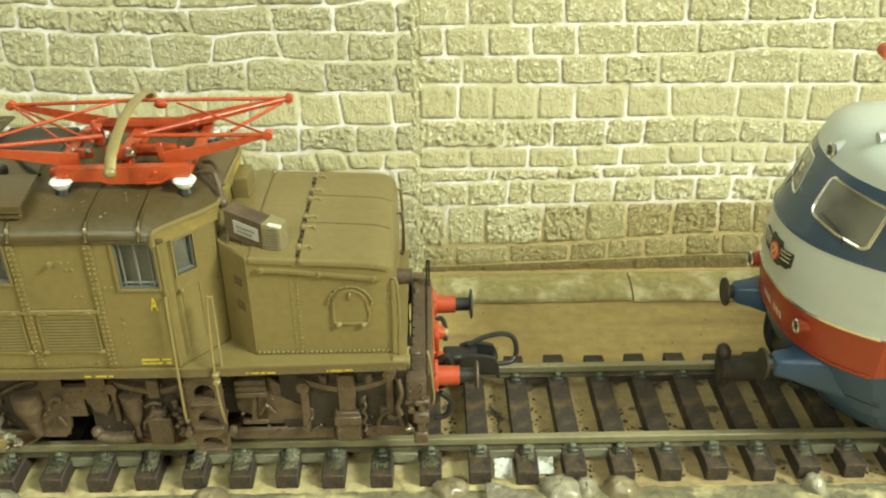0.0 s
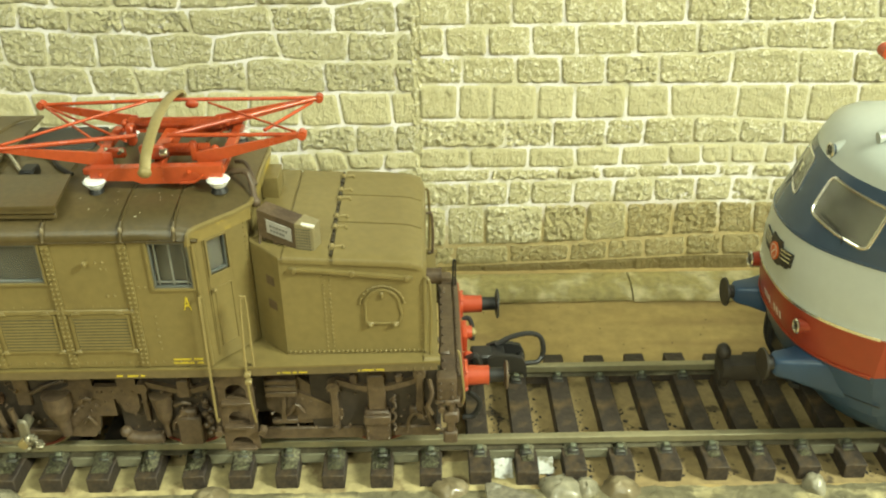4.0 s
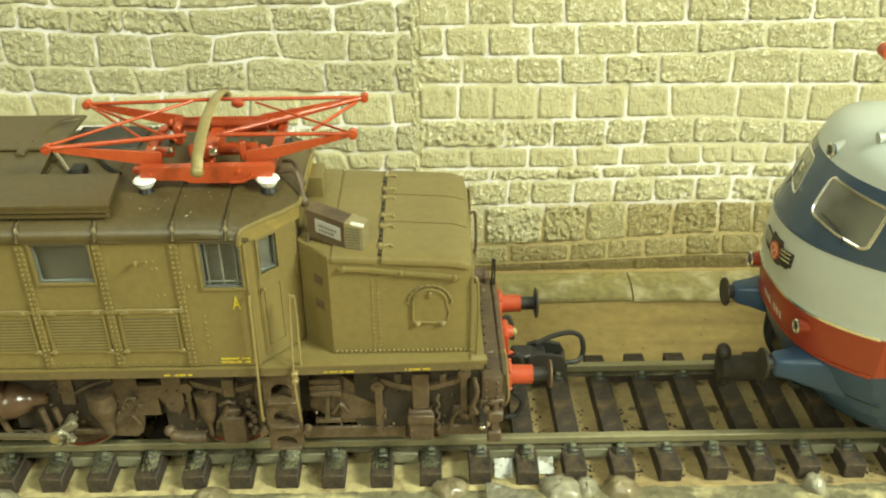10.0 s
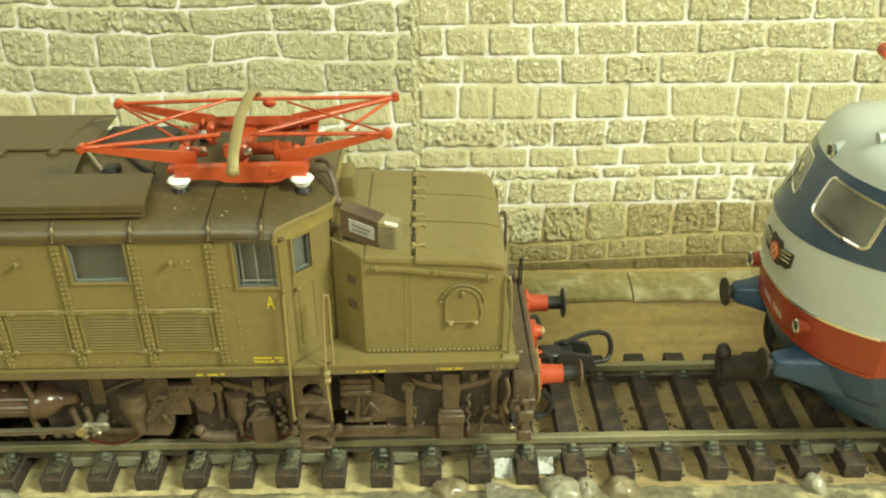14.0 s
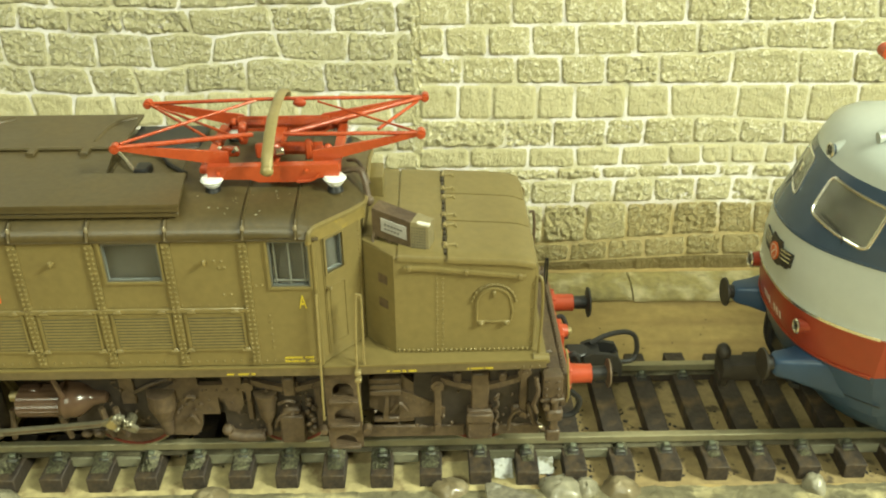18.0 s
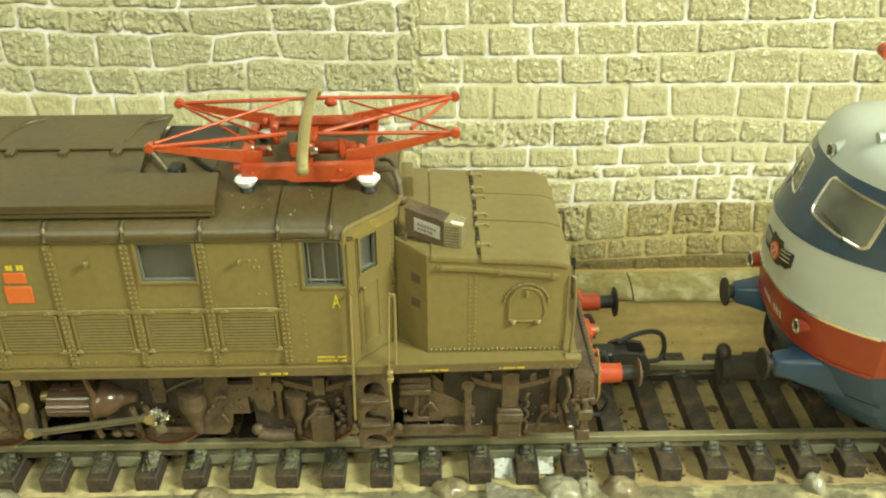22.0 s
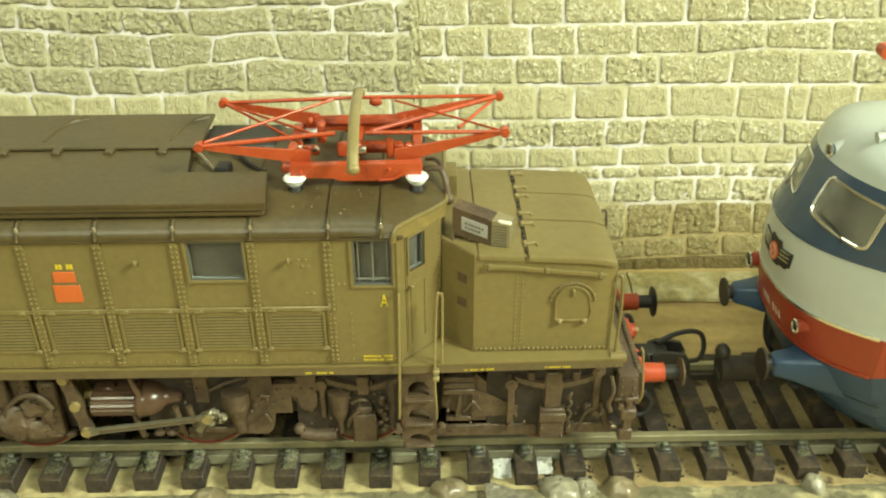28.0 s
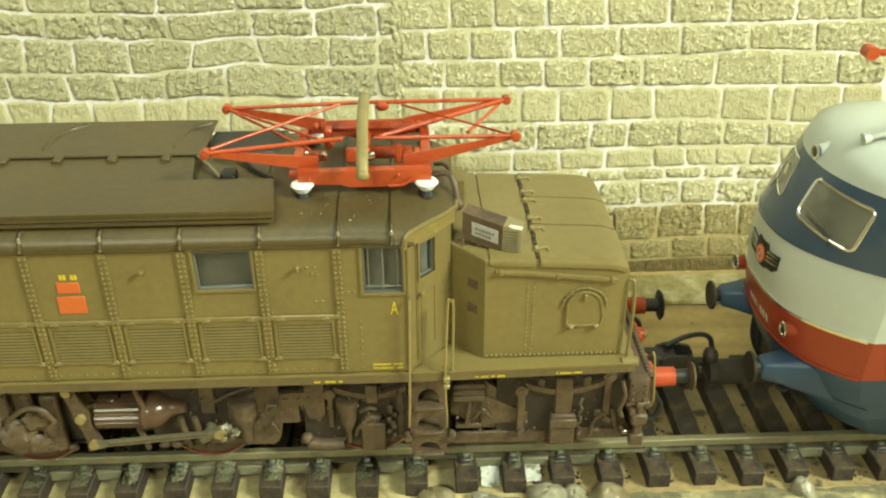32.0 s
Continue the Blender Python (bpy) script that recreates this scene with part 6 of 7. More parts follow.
    tube(bm, [(f(1.2), -4.4, 11.6), (f(2.6), -4.6, 12.2), (f(3.2), -4.2, 9.5), (f(2.2), -3.4, 6.0), (f(0.6), -3.0, 5.0)], 0.5, 8)
    tube(bm, [(f(1.4), -8.6, 8.6), (f(3.0), -9.0, 7.0), (f(2.2), -9.2, 4.6), (f(0.4), -9.2, 4.2)], 0.45, 8)
    part("brake_hose", bm, BLACK, beam, "black rubber brake hose")
    coupler = loco
    bm = B()
    box(bm, *sorted((f(0.5), f(5.0))), -1.1, 1.1, 6.6, 8.2, 0.3)
    box(bm, *sorted((f(2.0), f(5.5))), -1.6, 1.6, 8.2, 9.8, 0.3)
    part("coupler_shank", bm, BLACK, coupler)
    bm = B()
    plate(bm, [(f(x), z) for x, z in ((4.6, 6.4), (4.6, 9.6), (6.0, 10.2), (8.4, 10.0), (10.0, 9.6), (10.7, 8.2), (10.9, 6.0), (10.5, 5.6), (10.0, 6.9), (7.6, 6.8), (6.0, 6.8))], -1.6, 0.7)
    plate(bm, [(f(x), z) for x, z in ((4.6, 6.4), (4.6, 9.6), (6.0, 10.2), (8.4, 10.0), (10.0, 9.6), (10.7, 8.2), (10.9, 7.0), (10.0, 6.9), (7.6, 6.8), (6.0, 6.8))], 1.8, 0.7)
    box(bm, *sorted((f(4.6), f(7.4))), -1.9, 2.1, 6.8, 9.7, 0.5, 2)
    box(bm, *sorted((f(7.2), f(10.2))), -1.7, 1.9, 6.8, 7.6, 0.3)
    box(bm, *sorted((f(9.6), f(10.6))), -1.9, 2.1, 6.4, 8.4, 0.3)
    part("coupler_head", bm, BLACK, coupler)
    bm = B()
    tube(bm, [(f(6.0), 1.0, 10.2), (f(8.5), 1.6, 11.2), (f(11.4), 2.0, 11.6), (f(13.2), 2.0, 10.8), (f(13.8), 1.8, 8.6), (f(13.6), 1.6, 7.2)], 0.42, 8)
    tube(bm, [(f(13.6), 1.6, 7.3), (f(12.6), 0.6, 6.9), (f(9.6), 0.2, 7.0)], 0.4, 8)
    part("coupler_loop", bm, BLACK, coupler, "bent black wire coupling loop")

# ---- the grey, navy and red locomotive, standing still ----
express = tagged(empty("standing_locomotive"), "grey, navy and red streamlined model locomotive standing still", "locomotive")
express.location = (-0.3 * MM, -0.8 * MM, 0)
LEVELS = [(8.5, 56.5, 15.2, 7.5, 2.6), (13, 54.4, 16.4, 8, 2.8), (17.2, 52.8, 16.9, 8.6, 3), (20, 52.1, 17, 9.3, 2.9), (23.5, 51.6, 17, 10, 2.8), (28, 51.2, 16.8, 10.8, 2.7), (33.5, 51.3, 16.3, 11, 2.35), (36, 52.3, 16.2, 10, 2.25), (39.5, 54.1, 15.9, 8.4, 2.15), (43, 56.1, 15.4, 7, 2.1), (44.8, 57.2, 14.4, 6.4, 2.4), (46.4, 59.0, 12.4, 6.2, 2.3), (47.6, 61.6, 9.4, 6, 2.2), (48.4, 65.2, 6, 5, 2), (48.7, 69, 2.5, 3, 2)]
COLS = list(zip(*LEVELS))


def nose_at(y, z, off=0.0):
    """A place on the rounded nose, off mm proud of it."""
    x0, w, d, p = (float(np.interp(z, COLS[0], c)) for c in COLS[1:])
    x = x0 + d * min(1.3, abs(y) / w) ** p
    slope = d * p * (abs(y) / w) ** (p - 1) / w * (1 if y > 0 else -1)
    n = Vector((-1, slope, 0)).normalized()
    return Vector((x, y, z)) + n * off


def nose_ring(z, back=250):
    x0, w, d, p = (float(np.interp(z, COLS[0], c)) for c in COLS[1:])
    ys = [w * math.sin(a) for a in np.linspace(math.pi / 2, -math.pi / 2, 41)]
    return [(back, w, z)] + [(x0 + d * abs(y / w) ** p, y, z) for y in ys] + [(back, -w, z)]


def shell(name, zs, material, label=""):
    bm = B()
    loft(bm, [nose_ring(z) for z in zs])
    return part(name, bm, material, express, label, angle=50)


shell("lower_skirt", [9, 11, 13, 15, 17.2], EBLUE2, "blue lower skirt")
shell("red_band", [17.2, 18.6, 20, 22, 23.5], ERED, "signal red band")
shell("grey_band", [23.5, 26, 28, 30.5, 33.5], EGREY, "pearl grey front panel")
shell("window_band", list(np.linspace(33.5, 43, 9)), EBLUE, "navy blue window band")
shell("roof", [43, 43.9, 44.8, 45.6, 46.4, 47, 47.6, 48, 48.4, 48.7], EGREY, "pearl grey roof")


def nose_strip(name, z0, z1, out, material, label):
    bm = B()
    ys = [16.6 * math.sin(a) for a in np.linspace(math.pi / 2, -math.pi / 2, 49)]
    loft(bm, [[nose_at(y, z0, -0.1), nose_at(y, z0, out), nose_at(y, z1, out), nose_at(y, z1, -0.1)] for y in ys])
    part(name, bm, material, express, label)


nose_strip("trim_strip", 23.3, 23.75, 0.2, CHROME, "thin silver trim strip")
nose_strip("belt_moulding", 33.2, 33.6, 0.12, EBLUE, "navy belt moulding")
nose_strip("skirt_lip", 16.9, 17.3, 0.25, ERED, "red lip")
nose_strip("skirt_edge", 16.3, 16.75, 0.16, EBLUE2, "bright blue edge under the red band")
# raised black strip that paints in the gap's shade
nose_strip("skirt_gap", 11.5, 11.75, 0.06, BLACK, "black strip painted as the gap above the pilot")


def nose_window(sgn):
    def edge(grow):
        if sgn < 0:
            c = [(3.7, 41.9), (4.5, 37.0), (12.7, 35.2), (12.6, 41.2)]
        else:
            c = [(2.2, 41.9), (0.1, 37.0), (5.9, 38.3), (8.2, 41.7)]
        pts = []
        for i in range(4):
            a, b, e = Vector(c[i - 1]), Vector(c[i]), Vector(c[(i + 1) % 4])
            p, q = b + (a - b).normalized() * 0.9, b + (e - b).normalized() * 0.9
            for k in range(5):
                t = k / 4
                pts.append((1 - t) ** 2 * p + 2 * t * (1 - t) * b + t * t * q)
        return pts
    loop = edge(0)
    bm = B()
    full = []
    for i in range(len(loop)):
        a, b = loop[i], loop[(i + 1) % len(loop)]
        n = max(1, int((b - a).length / 0.8))
        full += [a.lerp(b, k / n) for k in range(n)]
    tube(bm, [nose_at(sgn * p[0], p[1], 0.12) for p in full + [full[0]]], 0.26 if sgn < 0 else 0.13, 8, 1)
    win = part("windscreen", bm, CHROME, express, "silver framed windscreen")
    cx = sum(p[0] for p in full) / len(full)
    cz = sum(p[1] for p in full) / len(full)
    # no cab is built: a sheet under the pane has its dimness painted on
    for nm, off, m, lab in (("pane", 0.12, GLASS, ""), ("cab_shade", 0.05, CABIN, "sheet painted as the dim brown cab")):
        bm = B()
        rings = []
        for s in (1.0, 0.75, 0.5, 0.25):
            rings.append([nose_at(sgn * (cx + (p[0] - cx) * s), cz + (p[1] - cz) * s, off) for p in full])
        rows = [[bm.verts.new(p) for p in r] for r in rings]
        for a, b in zip(rows, rows[1:]):
            for k in range(len(full)):
                bm.faces.new((a[k], a[(k + 1) % len(full)], b[(k + 1) % len(full)], b[k]))
        bm.faces.new(rows[-1])
        if nm == "pane":
            bmesh.ops.solidify(bm, geom=bm.faces[:], thickness=0.04)
        ob = part(nm, bm, m, win, lab)
        ob.visible_shadow = nm != "pane"
    # wiper
    bm = B()
    tube(bm, [nose_at(sgn * 10.4, 35.2, 0.5), nose_at(sgn * 9.8, 36.4, 0.6), nose_at(sgn * 6.2, 37.6, 0.6)] if sgn < 0 else [nose_at(4.0, 37.0, 0.4), nose_at(3.6, 38.4, 0.5), nose_at(4.6, 40.6, 0.5)], 0.1, 5)
    part("wiper", bm, BLACK, win)


CABIN = mat("painted_cab_dimness", (0.19, 0.17, 0.12), 0.7, vary=0.25, fine=300, coarse=160, bump=0, second=(0.075, 0.068, 0.052))
for sgn in (-1, 1):
    nose_window(sgn)


def lamp(name, y, z, r, length, shellmat):
    a = nose_at(y, z, -0.8)
    tip = Vector((nose_at(y, z).x - length, y, z))
    bm = B()
    cyl(bm, Vector((a.x + 1.5, y, z)), tip, r * 1.15, r, 16)
    ob = part(name, bm, shellmat, express)
    bm = B()
    tube(bm, [tip + Vector((-0.15, r * 1.0 * math.cos(a), r * 1.0 * math.sin(a))) for a in [2 * math.pi * k / 20 for k in range(21)]], r * 0.2, 6, 1)
    part("lamp_ring", bm, CHROME, ob, "silver lamp ring")
    bm = B()
    ball(bm, tip + Vector((0.0, 0, 0)), r * 0.85, 0.35, 1, 1, 14, 8)
    part("lamp_lens", bm, LENS, ob, "dark glass lamp lens")


RUSTY = mat("dark_brown_coupler_plastic", (0.034, 0.027, 0.020), 0.6, vary=0.25, fine=900, coarse=300, bump=0.4)
LENS = mat("dark_lamp_lens", (0.02, 0.02, 0.02), 0.25, vary=0.05, bump=0)
lamp("head_lamp", -9.3, 20.9, 0.95, 0.9, ERED)
lamp("head_lamp", 9.2, 21.0, 1.15, 1.6, ERED)
lamp("roof_lamp", 0, 44.0, 0.95, 0.3, EBLUE)
bm = B()
loft(bm, [[(x, r * math.cos(a), z + r * math.sin(a)) for a in np.linspace(-0.3, math.pi + 0.3, 12)] for x, r, z in ((56.7, 1.1, 43.9), (59.5, 1.35, 44.8), (64, 1.5, 46.1), (70, 1.4, 47.3), (80, 1.0, 48.0))])
part("lamp_fairing", bm, EGREY, express)
for sgn in (-1,):
    bm = B()
    tube(bm, [(60.6, sgn * 4.6, 47.9), (62.4, sgn * 4.7, 48.5), (67.4, sgn * 4.8, 48.8)], 0.45, 8)
    cyl(bm, (60.0, sgn * 4.6, 47.8), (61.0, sgn * 4.6, 48.0), 0.8, 0.5, 12)
    part("roof_horn", bm, EGREY, express)

# winged wheel badge, as plain shapes
badge = None
bm = B()
SHIFT = -1.0
ys = np.linspace(-4.6, 4.6, 25)
wing = lambda y: (28.9 + 0.14 * abs(y) + (0.9 if abs(y) < 1.6 else 0), 27.6 + 0.14 * abs(y) - (0.9 if abs(y) < 1.6 else 0.5 * (1 if abs(y) < 4 else 0)))
loft(bm, [[nose_at(y + SHIFT, wing(y)[1], 0.05), nose_at(y + SHIFT, wing(y)[1], 0.22), nose_at(y + SHIFT, wing(y)[0] + 0.9, 0.22), nose_at(y + SHIFT, wing(y)[0] + 0.9, 0.05)] for y in ys])
badge = part("badge", bm, BLACK, express, "dark winged badge with red disc")
bm = B()
c = nose_at(SHIFT, 28.6, 0.2)
cyl(bm, c, c + Vector((-0.22, 0, 0)), 1.35, seg=24)
part("badge_disc", bm, ORANGE, badge, "orange red disc")
bm = B()
tube(bm, [c + Vector((-0.22, 1.0 * math.cos(a), 1.0 * math.sin(a))) for a in [2 * math.pi * k / 20 for k in range(21)]], 0.05, 5, 1)
part("badge_ring", bm, PALE, badge, "pale ring on the disc")
bm = B()
tube(bm, [c + Vector((-0.25, -0.4, 0.5)), c + Vector((-0.25, 0.0, 0.0)), c + Vector((-0.25, 0.4, -0.5))], 0.07, 5, 1)
part("badge_bar", bm, PALE, badge)
for sgn in (-1, 1):
    for k in range(3):
        bm = B()
        z = 28.2 + 0.62 * k
        loft(bm, [[nose_at(sgn * y + SHIFT, z + 0.14 * y + dz, o) for dz, o in ((0, 0.2), (0, 0.3), (0.22, 0.3), (0.22, 0.2))] for y in np.linspace(1.7, 4.3, 8)])
        part("badge_bar", bm, CHROME, badge)
# number, as plain bars
for k in range(7):
    if k == 3:
        continue
    y = 2.4 - 1.05 * k
    bm = B()
    loft(bm, [[nose_at(y, 18.6, 0.02), nose_at(y, 18.6, 0.06), nose_at(y, 20.0, 0.06), nose_at(y, 20.0, 0.02)], [nose_at(y - 0.3, 18.6, 0.02), nose_at(y - 0.3, 18.6, 0.06), nose_at(y - 0.3, 20.0, 0.06), nose_at(y - 0.3, 20.0, 0.02)]])
    part("number_bar", bm, PALE, express, "white unreadable figure")

# buffers on deep blue brackets, pilot, hoses, coupler
for sgn in (-1, 1):
    Y = sgn * 9.6
    bm = B()
    rings = []
    for x, w, h, dz in ((50.2, 1.15, 1.15, 0.45), (50.6, 1.5, 1.5, 0.42), (53, 2.0, 1.95, 0.25), (55, 2.6, 2.5, 0.1), (57.5, 3.3, 3.0, -0.1), (61, 4.2, 3.6, -0.5)):
        ring = []
        for k in range(24):
            t = 2 * math.pi * k / 24
            c, q = math.cos(t), math.sin(t)
            ring.append((x, Y + w * math.copysign(abs(c) ** 0.4, c), 14.0 + dz + h * math.copysign(abs(q) ** 0.4, q)))
        rings.append(ring)
    loft(bm, rings)
    buf = part("buffer", bm, EBLUE2, express, "blue tapered buffer bracket")
    bm = B()
    cyl(bm, (49.3, Y, 14.5), (50.6, Y, 14.5), 1.15, seg=14)
    part("plunger", bm, BLACK, buf)
    bm = B()
    cyl(bm, (49.3, Y, 14.5), (49.0, Y, 14.5), 1.6, 2.4, 24)
    cyl(bm, (49.0, Y, 14.5), (48.7, Y, 14.5), 2.4, 2.3, 24)
    part("buffer_head", bm, RUSTY, buf, "round dark buffer head")
    bm = B()
    cyl(bm, (54.6, Y - sgn * 3.4, 19.4), (53.6, Y - sgn * 3.4, 19.4), 0.9, seg=12)
    part("socket", bm, ERED, express)
bm = B()
rings = []
for z, x0, w in ((0.9, 67, 8.5), (1.4, 64.6, 10.4), (3.2, 61.6, 12.2), (6, 59.2, 13.8), (9.3, 57.4, 14.8)):
    rings.append([(110, w, z)] + [(x0 + 7 * abs(math.sin(a)) ** 2.6, w * math.sin(a), z) for a in np.linspace(math.pi / 2, -math.pi / 2, 31)] + [(110, -w, z)])
loft(bm, rings)
part("pilot", bm, EBLUE2, express, "blue curved pilot plough", angle=60)
bm = B()
for y, o in ((4.6, 0), (3.0, 0.6), (-4.4, 0.2)):
    tube(bm, [(55.4, y, 16.5 - o), (54.9, y + 0.4, 13.5), (55.2, y + 0.6, 9.5), (56.4, y, 6.5), (57.6, y - 0.4, 6.2)], 0.5, 8)
part("brake_hose", bm, BLACK, express, "black brake hoses")
# solid black blocks stand for the shade under the nose
bm = B()
box(bm, 54.8, 57.5, 1.6, 5.4, 11.6, 16.8, 0.4)
box(bm, 55.4, 58.5, -4.5, 4.5, 8.2, 15.5, 0.4)
part("coupling_recess", bm, BLACK, express)
bm = B()
box(bm, 47.6, 58.5, -1.5, 1.5, 4.8, 7.8, 0.4, 2)
part("coupler_shank", bm, RUSTY, express, "dark brown coupler bar")
bm = B()
cyl(bm, (46.4, 0, 6.4), (47.7, 0, 6.4), 2.3, 2.1, 18)
ball(bm, (46.9, 0.6, 9.0), 1.35, 0.9, 1.1, 1.1)
box(bm, 46.2, 47.8, -1.4, 1.4, 3.2, 6.0, 0.4)
box(bm, 52.0, 53.4, -1.6, 1.4, 3.4, 6.0, 0.4)
part("coupler_head", bm, RUSTY, express, "dark brown knobbed coupler head")
# bogie, wheels and the tip of its red pantograph
bm = B()
box(bm, 70, 150, -13, 13, 3.5, 9.5, 0.6)
part("bogie", bm, EBLUE2, express)
for x in (78, 104, 132):
    for sgn in (-1, 1):
        bm = B()
        cyl(bm, (x, sgn * 7, 6.8), (x, sgn * 9.6, 6.8), 6.8, seg=32)
        part("wheel", bm, RAIL, express)
bm = B()
for sgn in (-1, 1):
    cyl(bm, (64.9, sgn * 8, 55.5), (100, sgn * 6, 53), 0.5, seg=8)
    cyl(bm, (64.9, sgn * 8, 55.5), (104, sgn * 3, 56.5), 0.4, seg=8)
    cyl(bm, (64.9, sgn * 9, 55.5), (64.9, sgn * 7, 55.5), 1.0, seg=12)
box(bm, 86, 104, -8.5, -7.2, 50.5, 52.4, 0.2)
box(bm, 86, 104, 7.2, 8.5, 50.5, 52.4, 0.2)
box(bm, 88, 102, -8, 8, 49.4, 51.2, 0.2)
part("pantograph", bm, PANTORED, express, "red folded pantograph")

# ---- dirt, glue and scraps on the board ----
def lump(name, x, y, r, h, material, label, category, squash=1.0, seed=0):
    bm = B()
    rings = []
    for j in range(7):
        a = j / 6 * math.pi / 2
        ring = []
        for i in range(18):
            t = 2 * math.pi * i / 18
            k = 1 + 0.34 * noise.noise(Vector((math.cos(t) * 1.3 + seed, math.sin(t) * 1.3, j * 0.3))) + 0.06 * noise.noise(Vector((math.cos(t) * 4 + seed, math.sin(t) * 4, j * 0.9)))
            ring.append((x + r * math.cos(a) * math.cos(t) * k, y + r * squash * math.cos(a) * math.sin(t) * k, BOARD_Z - 0.1 + h * math.sin(a) * (1 + 0.3 * noise.noise(Vector((math.cos(t) * 2, math.sin(t) * 2, j * 0.6 + seed))))))
        rings.append(ring)
    rings[-1] = [(x + 0.02 * math.cos(2 * math.pi * i / 18), y + 0.02 * math.sin(2 * math.pi * i / 18), BOARD_Z + h) for i in range(18)]
    loft(bm, rings)
    return tagged(part(name, bm, material, angle=70), label, category, group="glue blobs by the sleepers")


GLUEBROWN = mat("brown_set_glue", (0.19, 0.15, 0.085), 0.35, vary=0.25, fine=500, coarse=250, bump=0.5, depth=0.0005, second=(0.30, 0.25, 0.155), coat=0.2)
GLUEGREY = mat("grey_glossy_glue", (0.22, 0.20, 0.135), 0.28, vary=0.25, fine=500, coarse=250, bump=0.6, depth=0.0005, second=(0.36, 0.33, 0.24), coat=0.3)
lump("glue_blob", 2.4, -15.6, 2.9, 1.9, GLUEBROWN, "brown set glue blob by a sleeper end", "glue", 0.8, 1)
lump("glue_blob", 28.4, -15.9, 2.9, 2.1, GLUEBROWN, "brown set glue blob by a sleeper end", "glue", 0.9, 2)
lump("glue_blob", 19.6, -15.8, 3.6, 2.0, GLUEGREY, "glossy grey glue blob by a sleeper end", "glue", 0.75, 3)
lump("glue_blob", 23.2, -15.6, 1.9, 1.8, GLUEGREY, "glossy grey glue blob by a sleeper end", "glue", 1.2, 4)
lump("glue_blob", 58.0, -15.8, 1.8, 2.2, GLUEGREY, "pale grey glue blob by a sleeper end", "glue", 1.3, 5)
lump("glue_blob", -64.5, -16.2, 2.6, 2.0, GLUEGREY, "pale grey glue blob by a sleeper end", "glue", 0.9, 6)
lump("glue_blob", -33.0, -16.4, 2.8, 1.6, GLUEBROWN, "brown set glue blob by a sleeper end", "glue", 0.9, 7)
FOIL = mat("crumpled_foil", (0.85, 0.85, 0.82), 0.3, metal=0.1, vary=0.25, fine=900, coarse=500, bump=0.5, second=(0.40, 0.38, 0.28), patch=(0.56, 0.64))
for x0, x1, y0, y1 in ((9.6, 12.4, -13.6, -10.6), (16.4, 18.8, -12.8, -10.4)):
    bm = B()
    n = 9
    grid = [[bm.verts.new((x0 + (x1 - x0) * i / n + rng.uniform(-0.1, 0.1), y0 + (y1 - y0) * j / n + rng.uniform(-0.1, 0.1), BOARD_Z + 0.6 + 0.14 * j + 0.16 * rng.random())) for i in range(n + 1)] for j in range(n + 1)]
    for j in range(n):
        for i in range(n):
            bm.faces.new((grid[j][i], grid[j][i + 1], grid[j + 1][i + 1], grid[j + 1][i]))
    bmesh.ops.solidify(bm, geom=bm.faces[:], thickness=0.3)
    tagged(part("foil_scrap", bm, FOIL), "crumpled white and silver scrap between sleepers", "scrap", group="foil scraps")
bm = B()
prism(bm, [(8.0, -15.2), (9.2, -15.0), (15.4, -17.9), (15.6, -19.5), (8.2, -19.5)], "Z", BOARD_Z, BOARD_Z + 1.3)
GREYSCRAP = mat("grey_speckled_scrap", (0.20, 0.18, 0.13), 0.5, vary=0.4, fine=1200, coarse=400, bump=0.6, second=(0.42, 0.40, 0.33), patch=(0.52, 0.62))
tagged(part("plastic_scrap", bm, GREYSCRAP), "grey speckled flat scrap beside the track", "scrap")
# dusty brown dirt under the sleepers
DIRT = mat("brown_track_dirt", (0.275, 0.20, 0.09), 0.85, vary=0.25, fine=600, coarse=300, bump=0.6, depth=0.0004, second=(0.07, 0.05, 0.028), patch=(0.57, 0.65))
SAND = mat("pale_sandy_ground", (0.42, 0.345, 0.17), 0.85, vary=0.25, fine=600, coarse=260, bump=0.7, depth=0.0005, second=(0.19, 0.135, 0.062), patch=(0.54, 0.66))


def spread(name, x0, x1, y0, y1, material, label):
    """A thin uneven spread of dirt on the board."""
    bm = B()
    n = int((x1 - x0) / 1.6)
    rows = []
    for j in range(9):
        row = []
        for i in range(n + 1):
            x = x0 + (x1 - x0) * i / n
            edge = j in (0, 8)
            y = y0 + (y1 - y0) * j / 8 + (0.5 * noise.noise(Vector((x * 0.2, j, 2))) if edge else 0)
            rise = 0.02 if edge or i in (0, n) else 0.1 + 0.1 * noise.noise(Vector((x * 0.4, y * 0.4, 3)))
            row.append(bm.verts.new((x, y, BOARD_Z + rise)))
        rows.append(row)
    for a, b in zip(rows, rows[1:]):
        for i in range(n):
            bm.faces.new((a[i], a[i + 1], b[i + 1], b[i]))
    return tagged(part(name, bm, material, angle=60), label, "dirt", kind="stuff")


spread("track_dirt", -140, 160, -9.2, 14.6, DIRT, "dusty brown dirt under the sleepers")
spread("sandy_ground", -140, 15, -15.6, -9.0, SAND, "pale sandy ground between the sleeper ends")
spread("brown_dirt", 15, 160, -15.2, -9.0, DIRT, "brown ground between the sleeper ends")
# black crumbs between the rails and along the sleepers
CRUMB = mat("black_crumbs", (0.020, 0.016, 0.012), 0.7, vary=0.3, bump=0.2)
bm = B()
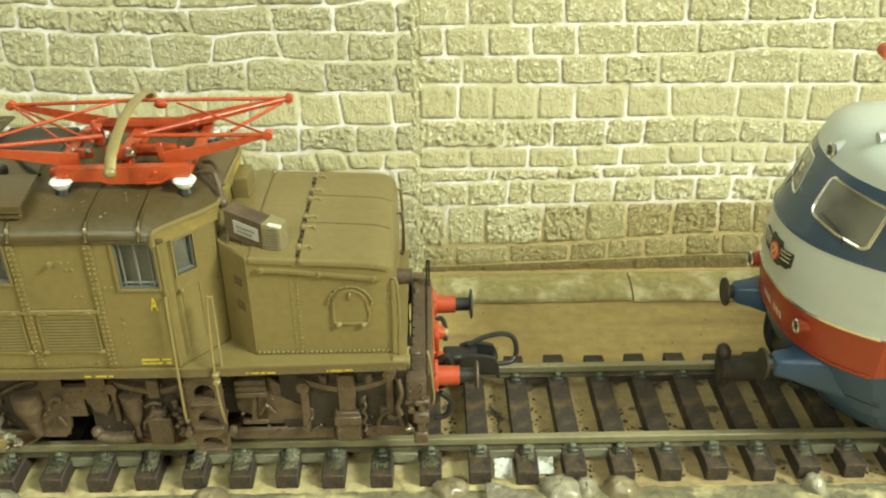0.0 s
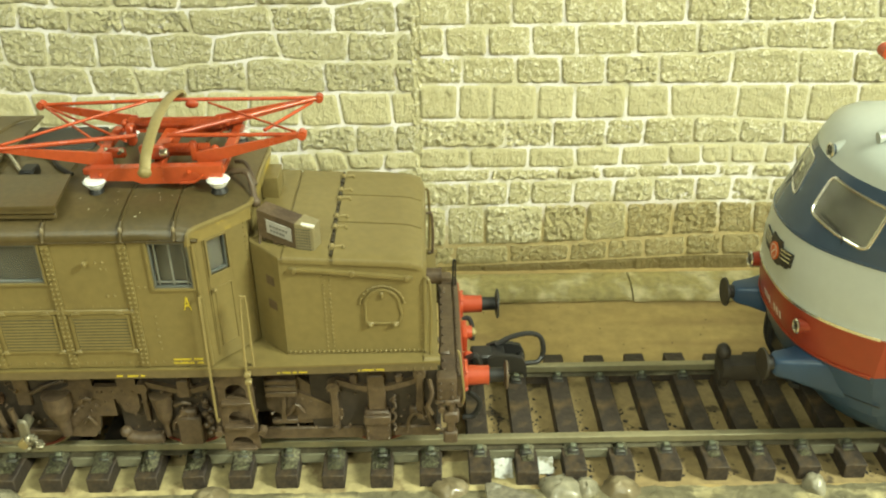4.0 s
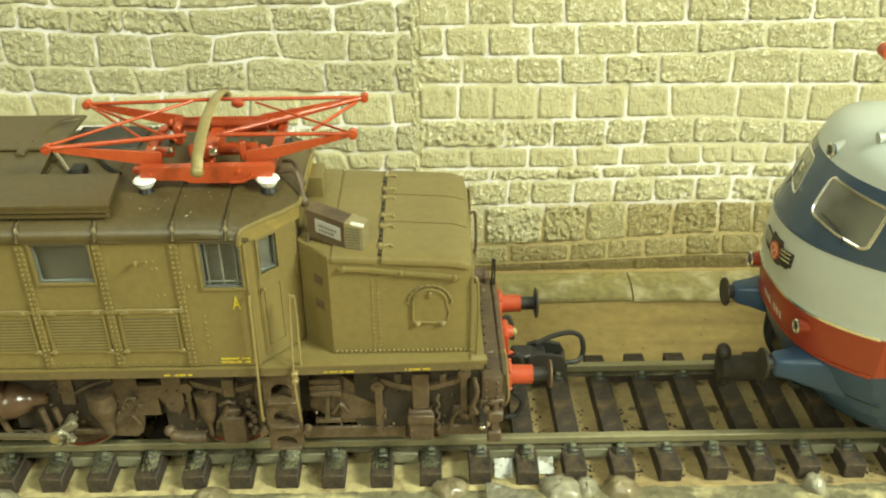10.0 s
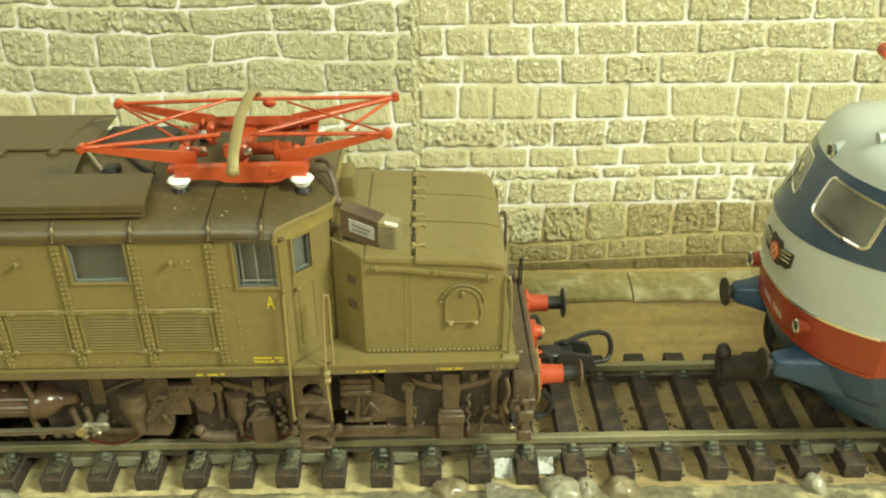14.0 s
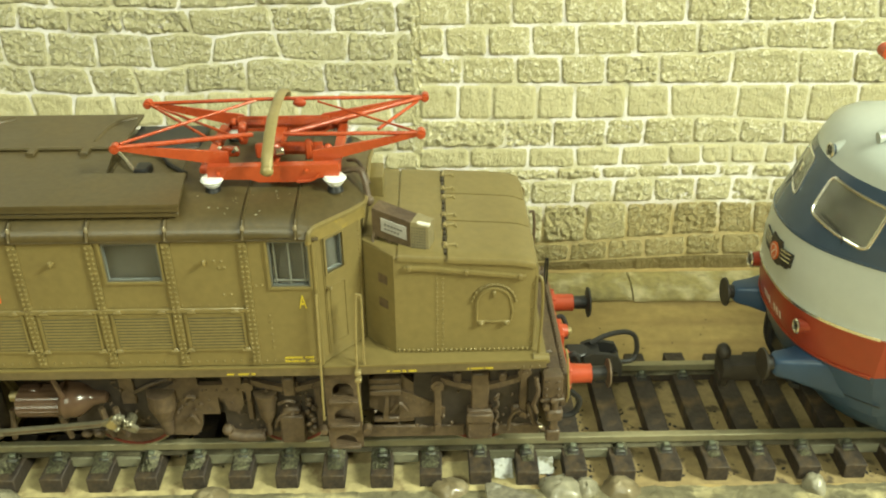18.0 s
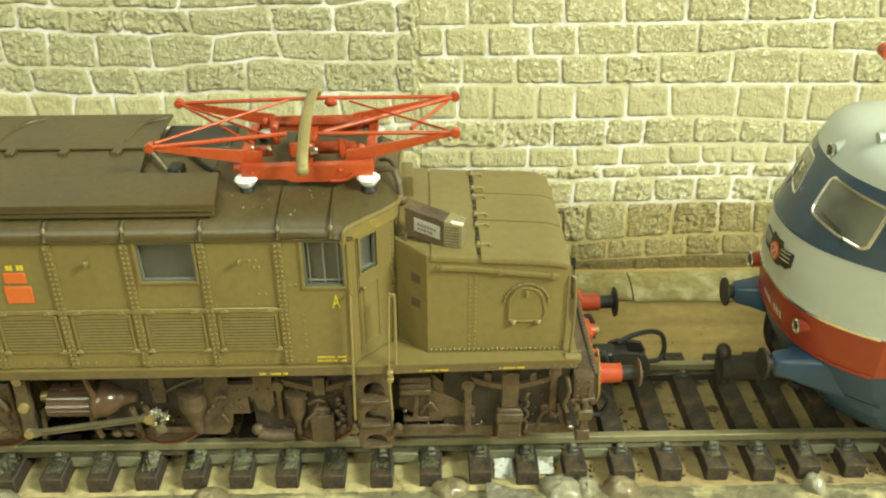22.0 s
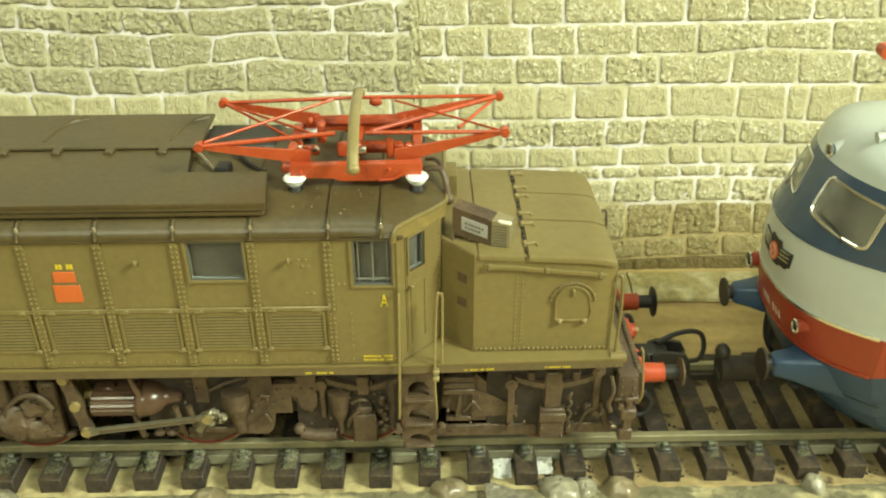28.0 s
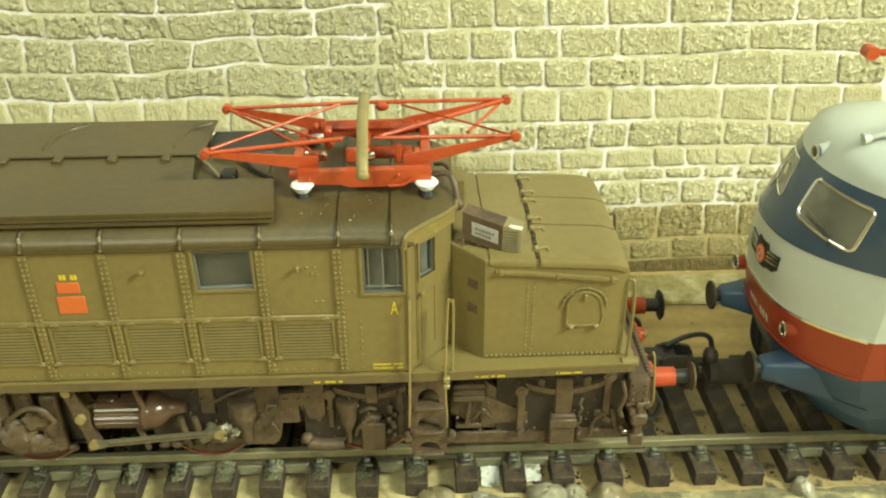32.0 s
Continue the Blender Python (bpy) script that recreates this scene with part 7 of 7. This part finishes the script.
for i in range(1300):
    k = rng.randrange(-14, 12)
    x = FIRST + (k + 0.5) * PITCH + rng.gauss(-2.0, 1.0)
    y = rng.choice((rng.uniform(-6, 6), rng.gauss(-2, 2.5), rng.uniform(-13.5, -10.5) if x > 15 else rng.uniform(-7, 7)))
    r = rng.choice((rng.uniform(0.06, 0.2), rng.uniform(0.1, 0.34)))
    m = Matrix.LocRotScale((x, y, BOARD_Z + 0.05), Euler((0, 0, rng.uniform(0, 3))), (r * rng.uniform(0.7, 2.2), r, 0.22))
    bmesh.ops.create_icosphere(bm, subdivisions=1, radius=1, matrix=m)
tagged(part("crumbs", bm, CRUMB), "black crumbs scattered between the sleepers", "debris", kind="stuff")
# sandy crust left along the outer sleeper ends
CRUST = mat("sandy_crust", (0.17, 0.15, 0.085), 0.8, vary=0.35, fine=700, coarse=190, bump=0.9, depth=0.0007, second=(0.42, 0.36, 0.19), patch=(0.57, 0.66), stretch=(0.45, 1, 1))
bm = B()
n = 240
rows = []
for j in range(6):
    row = []
    for i in range(n + 1):
        x = -130 + 260 * i / n
        edge = -15.3 + 0.6 * noise.noise(Vector((x * 0.22, 0, 1))) + 0.35 * noise.noise(Vector((x * 0.8, 4, 1)))
        y = edge - j * 1.3
        z = BOARD_Z + (0.04 if j in (0, 5) else 0.28 + 0.25 * noise.noise(Vector((x * 0.5, y * 0.5, 7))))
        row.append(bm.verts.new((x, y, z)))
    rows.append(row)
for a, b in zip(rows, rows[1:]):
    for i in range(n):
        bm.faces.new((a[i], a[i + 1], b[i + 1], b[i]))
tagged(part("crust", bm, CRUST, angle=60), "sandy crust of old ballast along the sleeper ends", "debris", kind="stuff")
# a few grains on the plain board behind the track
bm = B()
for i in range(22):
    x, y = rng.uniform(0, 60), rng.uniform(17, 34)
    r = rng.uniform(0.06, 0.16)
    bmesh.ops.create_icosphere(bm, subdivisions=1, radius=r, matrix=Matrix.Translation((x, y, BOARD_Z + r * 0.3)))
tagged(part("grains", bm, CRUMB), "dark grains lying on the board", "debris", kind="stuff")


def motions():
    """The locomotive creeps along the track and stops; wheels, crank, rod and lever go with it."""
    way = [(0, 0.0), (0.5, 0.57), (1, 1.05), (1.5, 1.56), (2, 2.18), (2.5, 2.77), (3, 3.34), (3.5, 3.84), (5.5, 5.94), (6, 6.51),
           (6.5, 7.14), (7, 7.74), (7.5, 8.33), (8, 8.97), (8.5, 9.38), (9, 9.78), (9.5, 10.26), (10, 10.78), (10.5, 11.30),
           (11, 11.87), (11.5, 12.46), (12, 13.01), (12.5, 13.60), (13, 14.25), (13.5, 14.73), (14, 15.22), (14.5, 15.78)]
    way += [(16.5, 17.86), (17, 18.60), (17.5, 18.97), (18, 19.45), (18.5, 20.01), (19, 20.61), (19.5, 21.12), (20, 21.64),
            (20.5, 22.16), (21, 22.72), (21.5, 23.31), (22, 23.85), (22.5, 24.40), (23, 24.91), (23.5, 25.43), (24, 25.95),
            (24.5, 26.44), (25, 26.95), (25.5, 27.43), (27.5, 29.65), (28, 30.36), (28.5, 30.98), (29, 31.43), (29.5, 31.94),
            (30, 32.51), (30.5, 33.14), (31, 33.58), (31.5, 33.65), (32, 33.68)]
    walk(loco, [(t, pose(d * MM, 0, 0)) for t, d in way])
    for w in wheels:
        x, y, z = w.location
        walk(w, [(t, pose(x, y, z, 0, math.degrees(d / WHEEL_R), 0)) for t, d in way])
    links = [(t, linkage(d)) for t, d in way]
    walk(crank, [(t, pose(CRANK_C.x * MM, 0, CRANK_C.z * MM, 0, k[0], 0)) for t, k in links])
    walk(lever, [(t, pose(PIVOT.x * MM, 0, PIVOT.z * MM, 0, k[1], 0)) for t, k in links])
    walk(rod, [(t, pose(k[2].x * MM, 0, k[2].z * MM, 0, k[3], 0)) for t, k in links])


motions()
